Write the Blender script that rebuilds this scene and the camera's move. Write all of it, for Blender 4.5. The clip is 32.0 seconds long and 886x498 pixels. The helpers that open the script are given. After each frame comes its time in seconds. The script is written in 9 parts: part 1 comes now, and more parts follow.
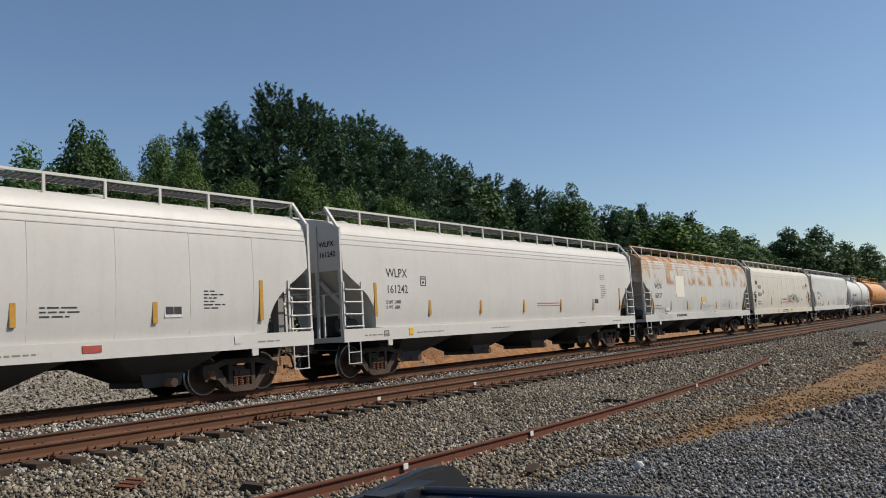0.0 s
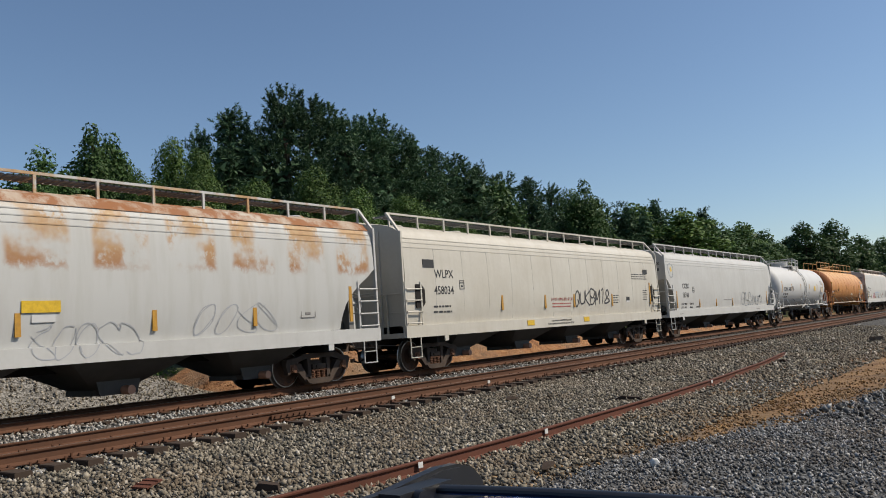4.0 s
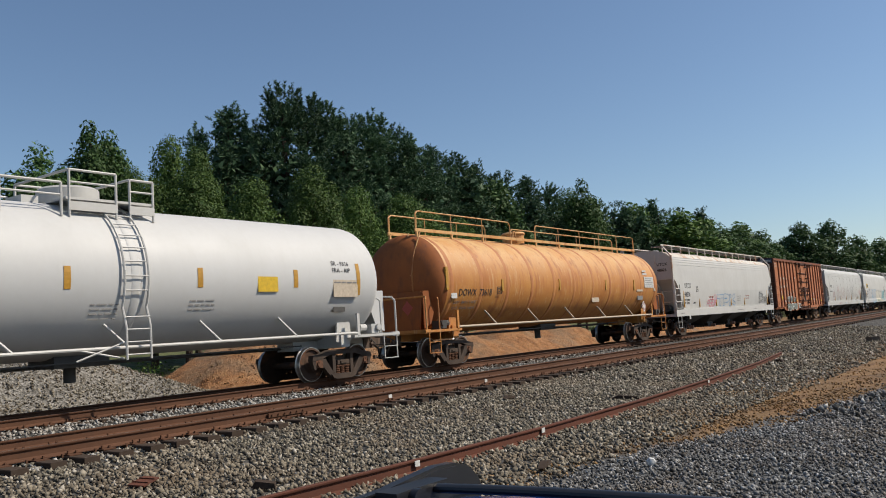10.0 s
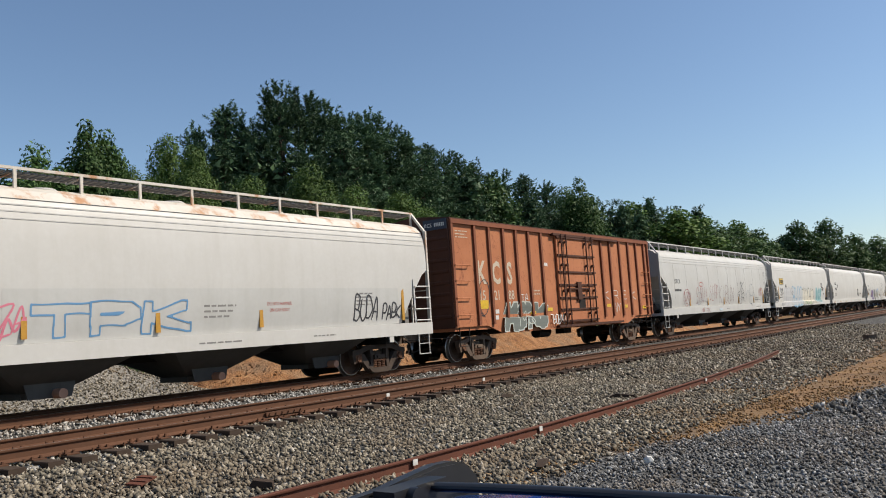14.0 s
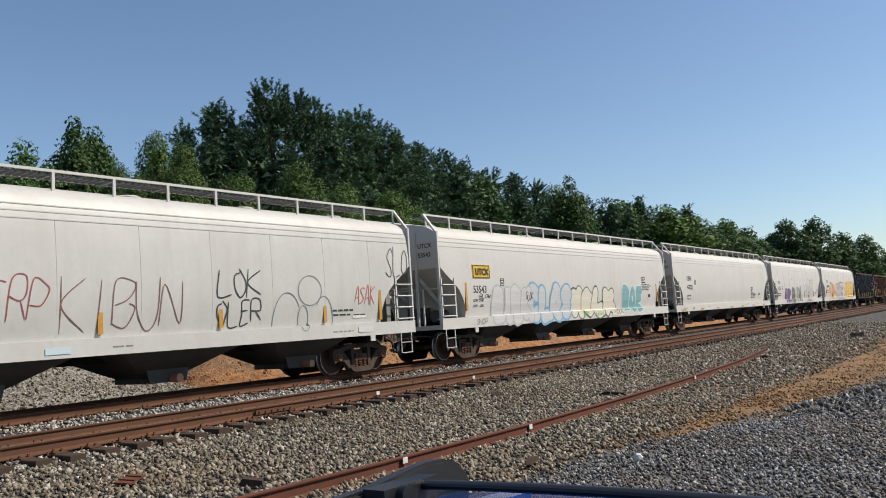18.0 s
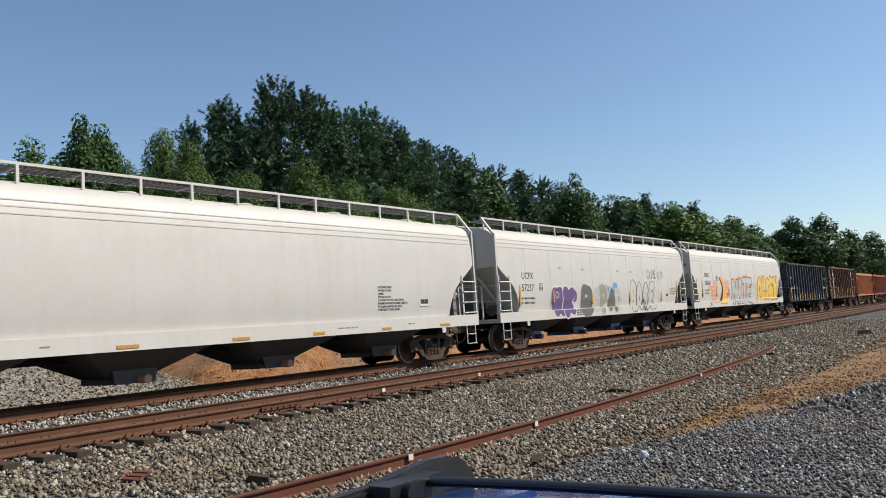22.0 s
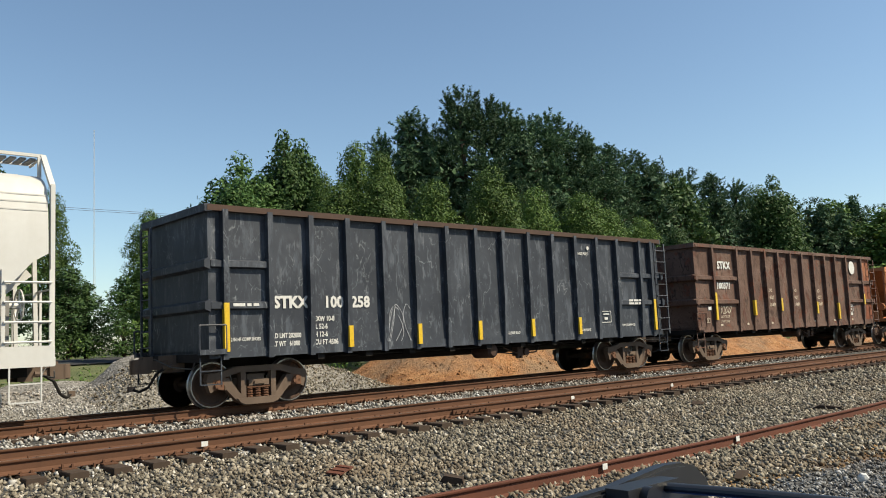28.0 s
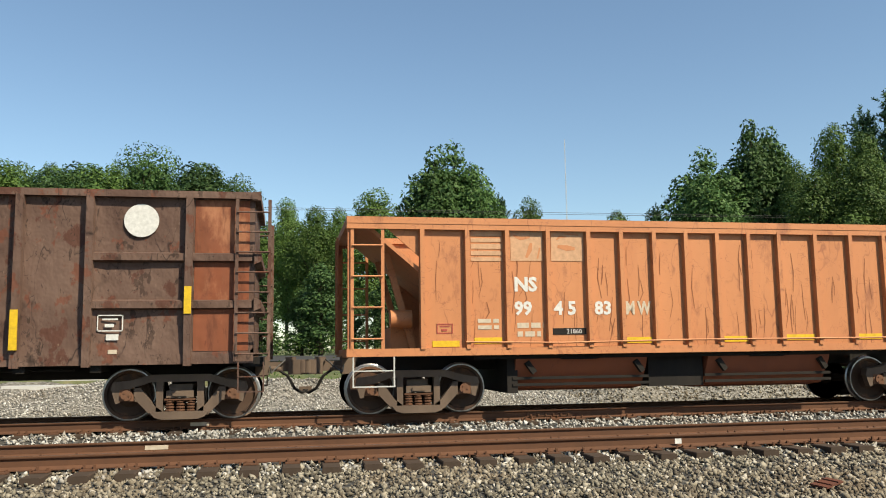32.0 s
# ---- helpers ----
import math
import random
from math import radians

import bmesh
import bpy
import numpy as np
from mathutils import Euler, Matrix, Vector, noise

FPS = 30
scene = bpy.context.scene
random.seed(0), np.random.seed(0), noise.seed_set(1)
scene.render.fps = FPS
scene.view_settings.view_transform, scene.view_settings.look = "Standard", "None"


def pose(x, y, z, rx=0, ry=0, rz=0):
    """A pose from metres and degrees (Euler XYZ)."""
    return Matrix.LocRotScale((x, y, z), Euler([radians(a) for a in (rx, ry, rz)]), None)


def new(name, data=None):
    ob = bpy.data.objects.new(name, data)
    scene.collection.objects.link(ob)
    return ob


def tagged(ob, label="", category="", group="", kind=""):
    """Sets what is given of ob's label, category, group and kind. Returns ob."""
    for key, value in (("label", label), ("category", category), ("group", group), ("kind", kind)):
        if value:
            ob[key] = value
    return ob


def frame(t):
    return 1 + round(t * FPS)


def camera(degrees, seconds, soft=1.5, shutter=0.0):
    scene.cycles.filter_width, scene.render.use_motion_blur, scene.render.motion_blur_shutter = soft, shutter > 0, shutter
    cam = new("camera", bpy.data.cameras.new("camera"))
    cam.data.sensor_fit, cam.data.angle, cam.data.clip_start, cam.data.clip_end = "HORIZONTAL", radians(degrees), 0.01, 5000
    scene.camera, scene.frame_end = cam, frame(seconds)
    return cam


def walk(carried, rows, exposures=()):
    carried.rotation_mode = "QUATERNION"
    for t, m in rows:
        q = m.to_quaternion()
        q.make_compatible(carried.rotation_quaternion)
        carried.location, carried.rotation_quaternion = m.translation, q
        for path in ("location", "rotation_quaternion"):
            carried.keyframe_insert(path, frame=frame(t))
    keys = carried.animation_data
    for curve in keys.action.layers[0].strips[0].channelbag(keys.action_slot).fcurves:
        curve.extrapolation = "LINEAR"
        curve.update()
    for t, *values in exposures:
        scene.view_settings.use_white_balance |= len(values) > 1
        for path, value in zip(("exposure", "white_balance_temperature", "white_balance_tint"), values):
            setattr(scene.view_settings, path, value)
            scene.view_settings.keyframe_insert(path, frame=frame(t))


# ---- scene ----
cam = camera(56.00, 32.0, soft=1.0, shutter=0.0)
PATH = [
    (0, pose(0.000, 0.000, 1.146, 95.63, 3.40, -54.56)),
    (0.5, pose(0.000, 0.000, 1.146, 95.66, 3.39, -54.10)),
    (1, pose(0.000, 0.000, 1.146, 95.65, 3.49, -54.37)),
    (1.5, pose(0.000, 0.000, 1.146, 95.67, 3.62, -54.59)),
    (2, pose(0.000, 0.000, 1.146, 95.73, 3.74, -54.42)),
    (2.5, pose(0.000, 0.000, 1.146, 95.71, 3.82, -54.16)),
    (3, pose(0.000, 0.000, 1.146, 95.70, 3.80, -53.96)),
    (3.5, pose(0.000, 0.000, 1.146, 95.63, 3.88, -53.86)),
    (5.5, pose(0.000, 0.000, 1.146, 95.65, 4.02, -52.93)),
    (6, pose(0.000, 0.000, 1.146, 95.66, 4.04, -52.92)),
    (6.5, pose(0.000, 0.000, 1.146, 95.57, 4.26, -54.22)),
    (7, pose(0.000, 0.000, 1.146, 95.53, 4.27, -54.43)),
    (7.5, pose(0.000, 0.000, 1.146, 95.55, 4.11, -54.30)),
    (8, pose(0.000, 0.000, 1.146, 95.56, 3.92, -53.86)),
    (8.5, pose(0.000, 0.000, 1.146, 95.57, 3.90, -53.61)),
    (9, pose(0.000, 0.000, 1.146, 95.57, 3.79, -54.31)),
    (9.5, pose(0.000, 0.000, 1.146, 95.53, 3.85, -54.09)),
    (10, pose(0.000, 0.000, 1.146, 95.50, 3.75, -53.83)),
    (10.5, pose(0.000, 0.000, 1.146, 95.48, 3.79, -53.60)),
    (11, pose(0.000, 0.000, 1.146, 95.49, 3.82, -53.39)),
    (11.5, pose(0.000, 0.000, 1.146, 95.47, 3.80, -53.29)),
    (12, pose(0.000, 0.000, 1.146, 95.51, 3.79, -53.20)),
    (12.5, pose(0.000, 0.000, 1.146, 95.52, 3.82, -53.10)),
    (13, pose(0.000, 0.000, 1.146, 95.41, 4.00, -54.61)),
    (13.5, pose(0.000, 0.000, 1.146, 95.42, 3.95, -54.29)),
    (14, pose(0.000, 0.000, 1.146, 95.40, 3.82, -53.99)),
    (14.5, pose(0.000, 0.000, 1.146, 95.46, 3.89, -53.48)),
    (15, pose(0.000, 0.000, 1.146, 95.40, 4.11, -54.47)),
    (15.5, pose(0.000, 0.000, 1.146, 95.36, 4.06, -54.75)),
    (17.5, pose(0.000, 0.000, 1.146, 95.25, 3.89, -54.75)),
    (18, pose(0.000, 0.000, 1.146, 95.22, 3.84, -54.67)),
    (18.5, pose(0.000, 0.000, 1.146, 95.21, 3.83, -54.68)),
    (19, pose(0.000, 0.000, 1.146, 95.17, 3.79, -54.50)),
    (19.5, pose(0.000, 0.000, 1.146, 95.13, 3.69, -54.30)),
    (20, pose(0.000, 0.000, 1.146, 95.14, 3.79, -54.38)),
    (20.5, pose(0.000, 0.000, 1.146, 95.14, 3.84, -54.61)),
    (21, pose(0.000, 0.000, 1.146, 95.11, 3.96, -54.76)),
    (21.5, pose(0.000, 0.000, 1.146, 95.07, 3.89, -54.72)),
    (22, pose(0.000, 0.000, 1.146, 95.05, 3.79, -54.28)),
    (22.5, pose(0.000, 0.000, 1.146, 95.01, 3.88, -54.43)),
    (23, pose(0.000, 0.000, 1.146, 94.97, 3.91, -54.17)),
    (23.5, pose(0.000, 0.000, 1.146, 94.94, 4.00, -54.53)),
    (24, pose(0.000, 0.000, 1.146, 94.62, 3.53, -56.22)),
    (24.5, pose(0.000, 0.000, 1.146, 94.85, 3.66, -55.65)),
    (25, pose(0.000, 0.000, 1.146, 94.88, 3.49, -55.48)),
    (25.5, pose(0.000, 0.000, 1.146, 95.04, 3.39, -55.71)),
    (26, pose(0.000, 0.000, 1.146, 95.44, 3.35, -55.02)),
    (26.5, pose(0.000, 0.000, 1.146, 95.45, 3.10, -54.25)),
    (28.5, pose(-0.085, 0.105, 1.132, 96.70, 2.56, -33.67)),
    (29, pose(-0.085, 0.105, 1.132, 97.08, 2.40, -25.05)),
    (29.5, pose(-0.085, 0.105, 1.132, 97.21, 2.13, -21.21)),
    (30, pose(-0.085, 0.105, 1.132, 97.18, 2.05, -19.17)),
    (30.5, pose(-0.085, 0.105, 1.132, 97.20, 1.99, -16.52)),
    (31, pose(-0.085, 0.105, 1.132, 97.19, 1.58, -12.58)),
    (31.5, pose(-0.085, 0.105, 1.132, 97.11, 1.22, -11.40)),
    (32, pose(-0.085, 0.105, 1.132, 97.03, 0.77, -10.54)),
]
walk(cam, PATH, ((0, 0.27, 6540, 9), (9, 0.25, 6540, 9), (13, 0.48, 6600, 9), (15, 0.5, 6600, 9), (20, 0.52, 6560, 9), (21, 0.48, 6560, 9), (22, 0.58, 6560, 9), (23, 0.34, 6560, 9), (24, 0.38, 6560, 9), (26.5, 0.28, 6540, 9), (28.5, 0.92, 7100, 3), (32, 0.90, 7100, 3)))

# ---- light ----
SUN_AZ, SUN_EL = 141.0, 45.0          # compass direction to the sun (clockwise from +Y), elevation
world = bpy.data.worlds.new("world")
scene.world = world
world.use_nodes = True
wn = world.node_tree
sky = wn.nodes.new("ShaderNodeTexSky")
sky.sky_type, sky.sun_disc = "NISHITA", False
sky.sun_elevation, sky.sun_rotation = radians(SUN_EL), radians(SUN_AZ)
sky.altitude, sky.air_density, sky.dust_density, sky.ozone_density = 200, 1.0, 0.6, 3.2
wn.links.new(sky.outputs[0], wn.nodes["Background"].inputs[0])
wn.nodes["Background"].inputs[1].default_value = 0.090
sun_data = bpy.data.lights.new("sun", "SUN")
sun_data.energy, sun_data.angle, sun_data.color = 4.2, radians(0.6), (1.0, 0.900, 0.765)
sun = new("sun", sun_data)
ce, se = math.cos(radians(SUN_EL)), math.sin(radians(SUN_EL))
SUN_DIR = Vector((math.sin(radians(SUN_AZ)) * ce, math.cos(radians(SUN_AZ)) * ce, se))
sun.matrix_world = Matrix.Translation((0, -20, 40)) @ SUN_DIR.to_track_quat("Z", "Y").to_matrix().to_4x4()

# ---- materials ----


def ramp(nt, fac, stops):
    n = nt.nodes.new("ShaderNodeValToRGB")
    while len(n.color_ramp.elements) < len(stops):
        n.color_ramp.elements.new(0.5)
    for e, (p, c) in zip(n.color_ramp.elements, stops):
        e.position, e.color = p, (*c, 1) if len(c) == 3 else c
    nt.links.new(fac, n.inputs[0])
    return n.outputs[0]


def noise_tex(nt, co, scale, detail=4.0, stretch=(1, 1, 1), rough=0.6):
    m = nt.nodes.new("ShaderNodeMapping")
    m.inputs["Scale"].default_value = stretch
    nt.links.new(co, m.inputs[0])
    n = nt.nodes.new("ShaderNodeTexNoise")
    n.inputs["Scale"].default_value, n.inputs["Detail"].default_value, n.inputs["Roughness"].default_value = scale, detail, rough
    nt.links.new(m.outputs[0], n.inputs["Vector"])
    return n.outputs["Fac"]


def mixc(nt, fac, a, b, mode="MIX"):
    n = nt.nodes.new("ShaderNodeMix")
    n.data_type, n.blend_type = "RGBA", mode
    if isinstance(fac, float):
        n.inputs[0].default_value = fac
    else:
        nt.links.new(fac, n.inputs[0])
    for i, c in ((6, a), (7, b)):
        if isinstance(c, tuple):
            n.inputs[i].default_value = (*c, 1)
        else:
            nt.links.new(c, n.inputs[i])
    return n.outputs[2]


def base_mat(name, rough=0.6, metal=0.0):
    m = bpy.data.materials.new(name)
    m.use_nodes = True
    nt = m.node_tree
    b = nt.nodes["Principled BSDF"]
    b.inputs["Roughness"].default_value, b.inputs["Metallic"].default_value = rough, metal
    co = nt.nodes.new("ShaderNodeTexCoord").outputs["Object"]
    return m, nt, b, co


def bump(nt, b, height, strength, dist=0.01):
    n = nt.nodes.new("ShaderNodeBump")
    n.inputs["Strength"].default_value, n.inputs["Distance"].default_value = strength, dist
    nt.links.new(height, n.inputs["Height"])
    nt.links.new(n.outputs[0], b.inputs["Normal"])


def weathered(name, col, dirt, amount=0.5, rust=None, rust_at=0.7, rough=0.55, metal=0.0, fine=9.0, scuff=None, dents=0.0, smear=None):
    """Paint with broad soiling, vertical streaks, fine grain and, where rust is given, patches of it."""
    m, nt, b, co = base_mat(name, rough, metal)
    if rough > 0.65:
        b.inputs["Specular IOR Level"].default_value = 0.2
    broad = noise_tex(nt, co, 0.55, 4)
    streak = noise_tex(nt, co, 3.2, 5, (1, 1, 0.12))
    grain = noise_tex(nt, co, fine, 6)
    c = mixc(nt, ramp(nt, broad, [(0.35, (0, 0, 0)), (0.75, (amount, amount, amount))]), col, dirt)
    c = mixc(nt, ramp(nt, streak, [(0.48, (0, 0, 0)), (0.8, (amount * 0.9,) * 3)]), c, dirt)
    c = mixc(nt, ramp(nt, grain, [(0.3, (0, 0, 0)), (0.9, (0.22, 0.22, 0.22))]), c, dirt)
    if rust:
        patch = noise_tex(nt, co, 1.7, 7, (1, 1, 0.45), 0.68)
        c = mixc(nt, ramp(nt, patch, [(rust_at - 0.07, (0, 0, 0)), (rust_at + 0.05, (0.9, 0.9, 0.9))]), c, rust)
    if smear:
        # rubbed and run-down marks, soft and mostly upright
        for sc, stretch, lo in ((4.0, (1, 1, 0.22), 0.56), (9.0, (1, 1, 0.35), 0.60), (2.2, (0.8, 1, 0.9), 0.58)):
            c = mixc(nt, ramp(nt, noise_tex(nt, co, sc, 6, stretch, 0.65), [(lo, (0, 0, 0)), (lo + 0.14, (0.8, 0.8, 0.8))]), c, smear)
    if scuff:
        # thin scratches and scrape marks, thick in some places and absent in others
        for sc, stretch, wide in ((1.5, (1, 1, 0.42), 0.012), (2.7, (1.3, 1, 0.7), 0.009), (4.5, (0.5, 1, 1.0), 0.012)):
            line = ramp(nt, noise_tex(nt, co, sc, 3, stretch, 0.5), [(0.5 - wide, (0, 0, 0)), (0.5, (0.75, 0.75, 0.75)), (0.5 + wide, (0, 0, 0))])
            where = ramp(nt, noise_tex(nt, co, 1.1 * sc, 3, (1, 1, 0.8)), [(0.46, (0, 0, 0)), (0.62, (1, 1, 1))])
            c = mixc(nt, mixc(nt, 1.0, line, where, "MULTIPLY"), c, scuff)
    nt.links.new(c, b.inputs["Base Color"])
    r = nt.nodes.new("ShaderNodeMapRange")
    r.inputs[3].default_value, r.inputs[4].default_value = rough - 0.1, min(1, rough + 0.2)
    nt.links.new(broad, r.inputs[0])
    nt.links.new(r.outputs[0], b.inputs["Roughness"])
    if dents:
        n = nt.nodes.new("ShaderNodeBump")
        n.inputs["Strength"].default_value, n.inputs["Distance"].default_value = dents, 0.10
        nt.links.new(noise_tex(nt, co, 1.9, 2, (1, 1, 0.8)), n.inputs["Height"])
        f = nt.nodes.new("ShaderNodeBump")
        f.inputs["Strength"].default_value, f.inputs["Distance"].default_value = 0.2, 0.005
        nt.links.new(grain, f.inputs["Height"])
        nt.links.new(n.outputs[0], f.inputs["Normal"])
        nt.links.new(f.outputs[0], b.inputs["Normal"])
    else:
        bump(nt, b, grain, 0.12, 0.004)
    return m


def plain(name, col, rough=0.6, metal=0.0, vary=0.15):
    m, nt, b, co = base_mat(name, rough, metal)
    g = noise_tex(nt, co, 14, 4)
    dark = tuple(x * (1 - 2 * vary) for x in col)
    nt.links.new(mixc(nt, ramp(nt, g, [(0.3, (0, 0, 0)), (0.75, (1, 1, 1))]), col, dark), b.inputs["Base Color"])
    return m


def ground_mat(name, stops, scale, big, big_amt, bump_s=0.9, rough=0.95, dist=0.03):
    """Loose stone or soil: cells of different grey or brown, broad staining."""
    m, nt, b, co = base_mat(name, rough)
    v = nt.nodes.new("ShaderNodeTexVoronoi")
    v.inputs["Scale"].default_value = scale
    nt.links.new(co, v.inputs["Vector"])
    sep = nt.nodes.new("ShaderNodeSeparateColor")
    nt.links.new(v.outputs["Color"], sep.inputs[0])
    c = ramp(nt, sep.outputs[0], stops)
    c = mixc(nt, ramp(nt, noise_tex(nt, co, 0.35, 6), [(0.4, (0, 0, 0)), (0.7, (big_amt,) * 3)]), c, big)
    nt.links.new(c, b.inputs["Base Color"])
    bump(nt, b, v.outputs["Distance"], bump_s, dist)
    return m


M = {}
M["white"] = weathered("white_paint", (0.492, 0.485, 0.465), (0.332, 0.312, 0.279), 0.28, rough=0.5)
M["white_warm"] = weathered("cream_white_paint", (0.498, 0.477, 0.422), (0.318, 0.277, 0.215), 0.4, rough=0.5)
M["grey_white"] = weathered("light_grey_paint", (0.461, 0.461, 0.446), (0.298, 0.283, 0.260), 0.35, rough=0.5)
M["rust_roof"] = weathered("rusted_roof_paint", (0.448, 0.400, 0.336), (0.264, 0.136, 0.064), 0.8, (0.240, 0.096, 0.036), 0.50, 0.75)
M["rust_spot"] = weathered("rust_spotted_white", (0.540, 0.524, 0.484), (0.384, 0.304, 0.224), 0.35, (0.36, 0.165, 0.060), 0.585, 0.6)
M["tank_white"] = weathered("tank_white_paint", (0.486, 0.486, 0.481), (0.378, 0.371, 0.352), 0.25, rough=0.55)


def faded_orange():
    """Orange tank paint: bleached on the crown of the tank, rust runs down from above, blotched lower down."""
    m, nt, b, co = base_mat("faded_orange_paint", 0.6)
    sx = nt.nodes.new("ShaderNodeSeparateXYZ")
    nt.links.new(co, sx.inputs[0])
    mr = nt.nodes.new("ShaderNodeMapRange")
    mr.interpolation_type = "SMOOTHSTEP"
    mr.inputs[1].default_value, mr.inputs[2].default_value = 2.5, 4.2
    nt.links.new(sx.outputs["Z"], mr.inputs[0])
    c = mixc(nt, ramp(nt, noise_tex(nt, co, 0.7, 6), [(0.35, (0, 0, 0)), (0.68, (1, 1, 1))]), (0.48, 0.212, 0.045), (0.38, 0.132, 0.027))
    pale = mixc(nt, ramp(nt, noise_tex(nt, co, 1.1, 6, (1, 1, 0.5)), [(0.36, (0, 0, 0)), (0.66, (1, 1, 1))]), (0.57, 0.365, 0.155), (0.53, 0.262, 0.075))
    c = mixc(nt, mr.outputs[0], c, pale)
    for sc, lo, tone in ((3.4, 0.54, (0.32, 0.10, 0.025)), (8.0, 0.56, (0.54, 0.33, 0.15)), (2.0, 0.57, (0.24, 0.068, 0.020))):
        c = mixc(nt, ramp(nt, noise_tex(nt, co, sc, 6, (1, 1, 0.06), 0.62), [(lo, (0, 0, 0)), (lo + 0.12, (0.7, 0.7, 0.7))]), c, tone)
    grain = noise_tex(nt, co, 16, 5)
    c = mixc(nt, ramp(nt, grain, [(0.4, (0, 0, 0)), (0.85, (0.3, 0.3, 0.3))]), c, (0.30, 0.12, 0.04))
    nt.links.new(c, b.inputs["Base Color"])
    bump(nt, b, grain, 0.12, 0.004)
    return m


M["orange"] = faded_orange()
M["box_red"] = weathered("boxcar_red_paint", (0.41, 0.165, 0.080), (0.29, 0.100, 0.048), 0.6, rough=0.75, scuff=(0.15, 0.05, 0.03))
# Ribs are the sides' red darkened; their shaded flanks are in the colour.
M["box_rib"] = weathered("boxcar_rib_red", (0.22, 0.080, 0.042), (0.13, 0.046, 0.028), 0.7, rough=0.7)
# Darker red; on the end walls it holds their shade as well as grime.
M["box_dark"] = weathered("boxcar_dark_red", (0.085, 0.036, 0.024), (0.050, 0.026, 0.020), 0.8, rough=0.78)
M["board_blue"] = plain("board_blue", (0.012, 0.020, 0.045), 0.5)
M["grating"] = weathered("galvanised_grating", (0.20, 0.195, 0.185), (0.12, 0.115, 0.105), 0.5, rough=0.7)


def scuffed_black():
    """Dull black paint rubbed grey in upright smears and scratched pale in places."""
    m, nt, b, co = base_mat("scuffed_black_paint", 0.55)
    b.inputs["Specular IOR Level"].default_value = 0.3
    c = mixc(nt, ramp(nt, noise_tex(nt, co, 0.7, 5), [(0.35, (0, 0, 0)), (0.7, (1, 1, 1))]), (0.020, 0.024, 0.033), (0.040, 0.046, 0.058))
    for sc, stretch, lo, tone in ((3.6, (1, 1, 0.22), 0.54, (0.070, 0.080, 0.098)), (8.0, (1, 1, 0.3), 0.58, (0.095, 0.105, 0.122)), (2.2, (0.9, 1, 0.8), 0.60, (0.085, 0.094, 0.11))):
        c = mixc(nt, ramp(nt, noise_tex(nt, co, sc, 7, stretch, 0.66), [(lo, (0, 0, 0)), (lo + 0.10, (0.8, 0.8, 0.8))]), c, tone)
    for sc, stretch, wide in ((1.6, (1, 1, 0.5), 0.008), (3.0, (1.4, 1, 0.8), 0.007)):
        line = ramp(nt, noise_tex(nt, co, sc, 3, stretch, 0.5), [(0.5 - wide, (0, 0, 0)), (0.5, (0.7, 0.7, 0.7)), (0.5 + wide, (0, 0, 0))])
        where = ramp(nt, noise_tex(nt, co, 1.1 * sc, 3), [(0.50, (0, 0, 0)), (0.62, (1, 1, 1))])
        c = mixc(nt, mixc(nt, 1.0, line, where, "MULTIPLY"), c, (0.20, 0.215, 0.23))
    nt.links.new(c, b.inputs["Base Color"])
    n = nt.nodes.new("ShaderNodeBump")
    n.inputs["Strength"].default_value, n.inputs["Distance"].default_value = 0.4, 0.06
    nt.links.new(noise_tex(nt, co, 1.9, 2, (1, 1, 0.8)), n.inputs["Height"])
    nt.links.new(n.outputs[0], b.inputs["Normal"])
    return m


M["gon_black"] = scuffed_black()


def battered_brown():
    """Old brown paint scraped through to dark scale in hard-edged patches, with gouges and dents."""
    m, nt, b, co = base_mat("rusted_brown_steel", 0.74)
    b.inputs["Specular IOR Level"].default_value = 0.25
    c = mixc(nt, ramp(nt, noise_tex(nt, co, 0.8, 6), [(0.35, (0, 0, 0)), (0.68, (1, 1, 1))]), (0.082, 0.046, 0.035), (0.138, 0.086, 0.066))
    warp = noise_tex(nt, co, 3.0, 4)
    for sc, stretch, lo, tone, amt in ((1.5, (1, 1, 0.7), 0.575, (0.075, 0.029, 0.019), 0.85), (3.2, (1, 1, 0.55), 0.60, (0.046, 0.027, 0.020), 0.8), (6.5, (1, 1, 0.4), 0.63, (0.034, 0.020, 0.015), 0.85),
                                       (2.3, (1.2, 1, 0.9), 0.585, (0.125, 0.042, 0.024), 0.75), (11.0, (1, 1, 0.5), 0.65, (0.17, 0.115, 0.085), 0.6)):
        c = mixc(nt, ramp(nt, noise_tex(nt, co, sc, 8, stretch, 0.66), [(lo, (0, 0, 0)), (lo + 0.025, (amt, amt, amt))]), c, tone)
    for sc, stretch, wide in ((1.5, (1, 1, 0.42), 0.010), (3.1, (1.3, 1, 0.7), 0.008)):
        line = ramp(nt, noise_tex(nt, co, sc, 3, stretch, 0.5), [(0.5 - wide, (0, 0, 0)), (0.5, (0.85, 0.85, 0.85)), (0.5 + wide, (0, 0, 0))])
        where = ramp(nt, noise_tex(nt, co, 1.1 * sc, 3), [(0.44, (0, 0, 0)), (0.58, (1, 1, 1))])
        c = mixc(nt, mixc(nt, 1.0, line, where, "MULTIPLY"), c, (0.016, 0.010, 0.008))
    nt.links.new(c, b.inputs["Base Color"])
    n = nt.nodes.new("ShaderNodeBump")
    n.inputs["Strength"].default_value, n.inputs["Distance"].default_value = 0.9, 0.06
    nt.links.new(noise_tex(nt, co, 2.6, 3, (1, 1, 0.8)), n.inputs["Height"])
    nt.links.new(n.outputs[0], b.inputs["Normal"])
    return m


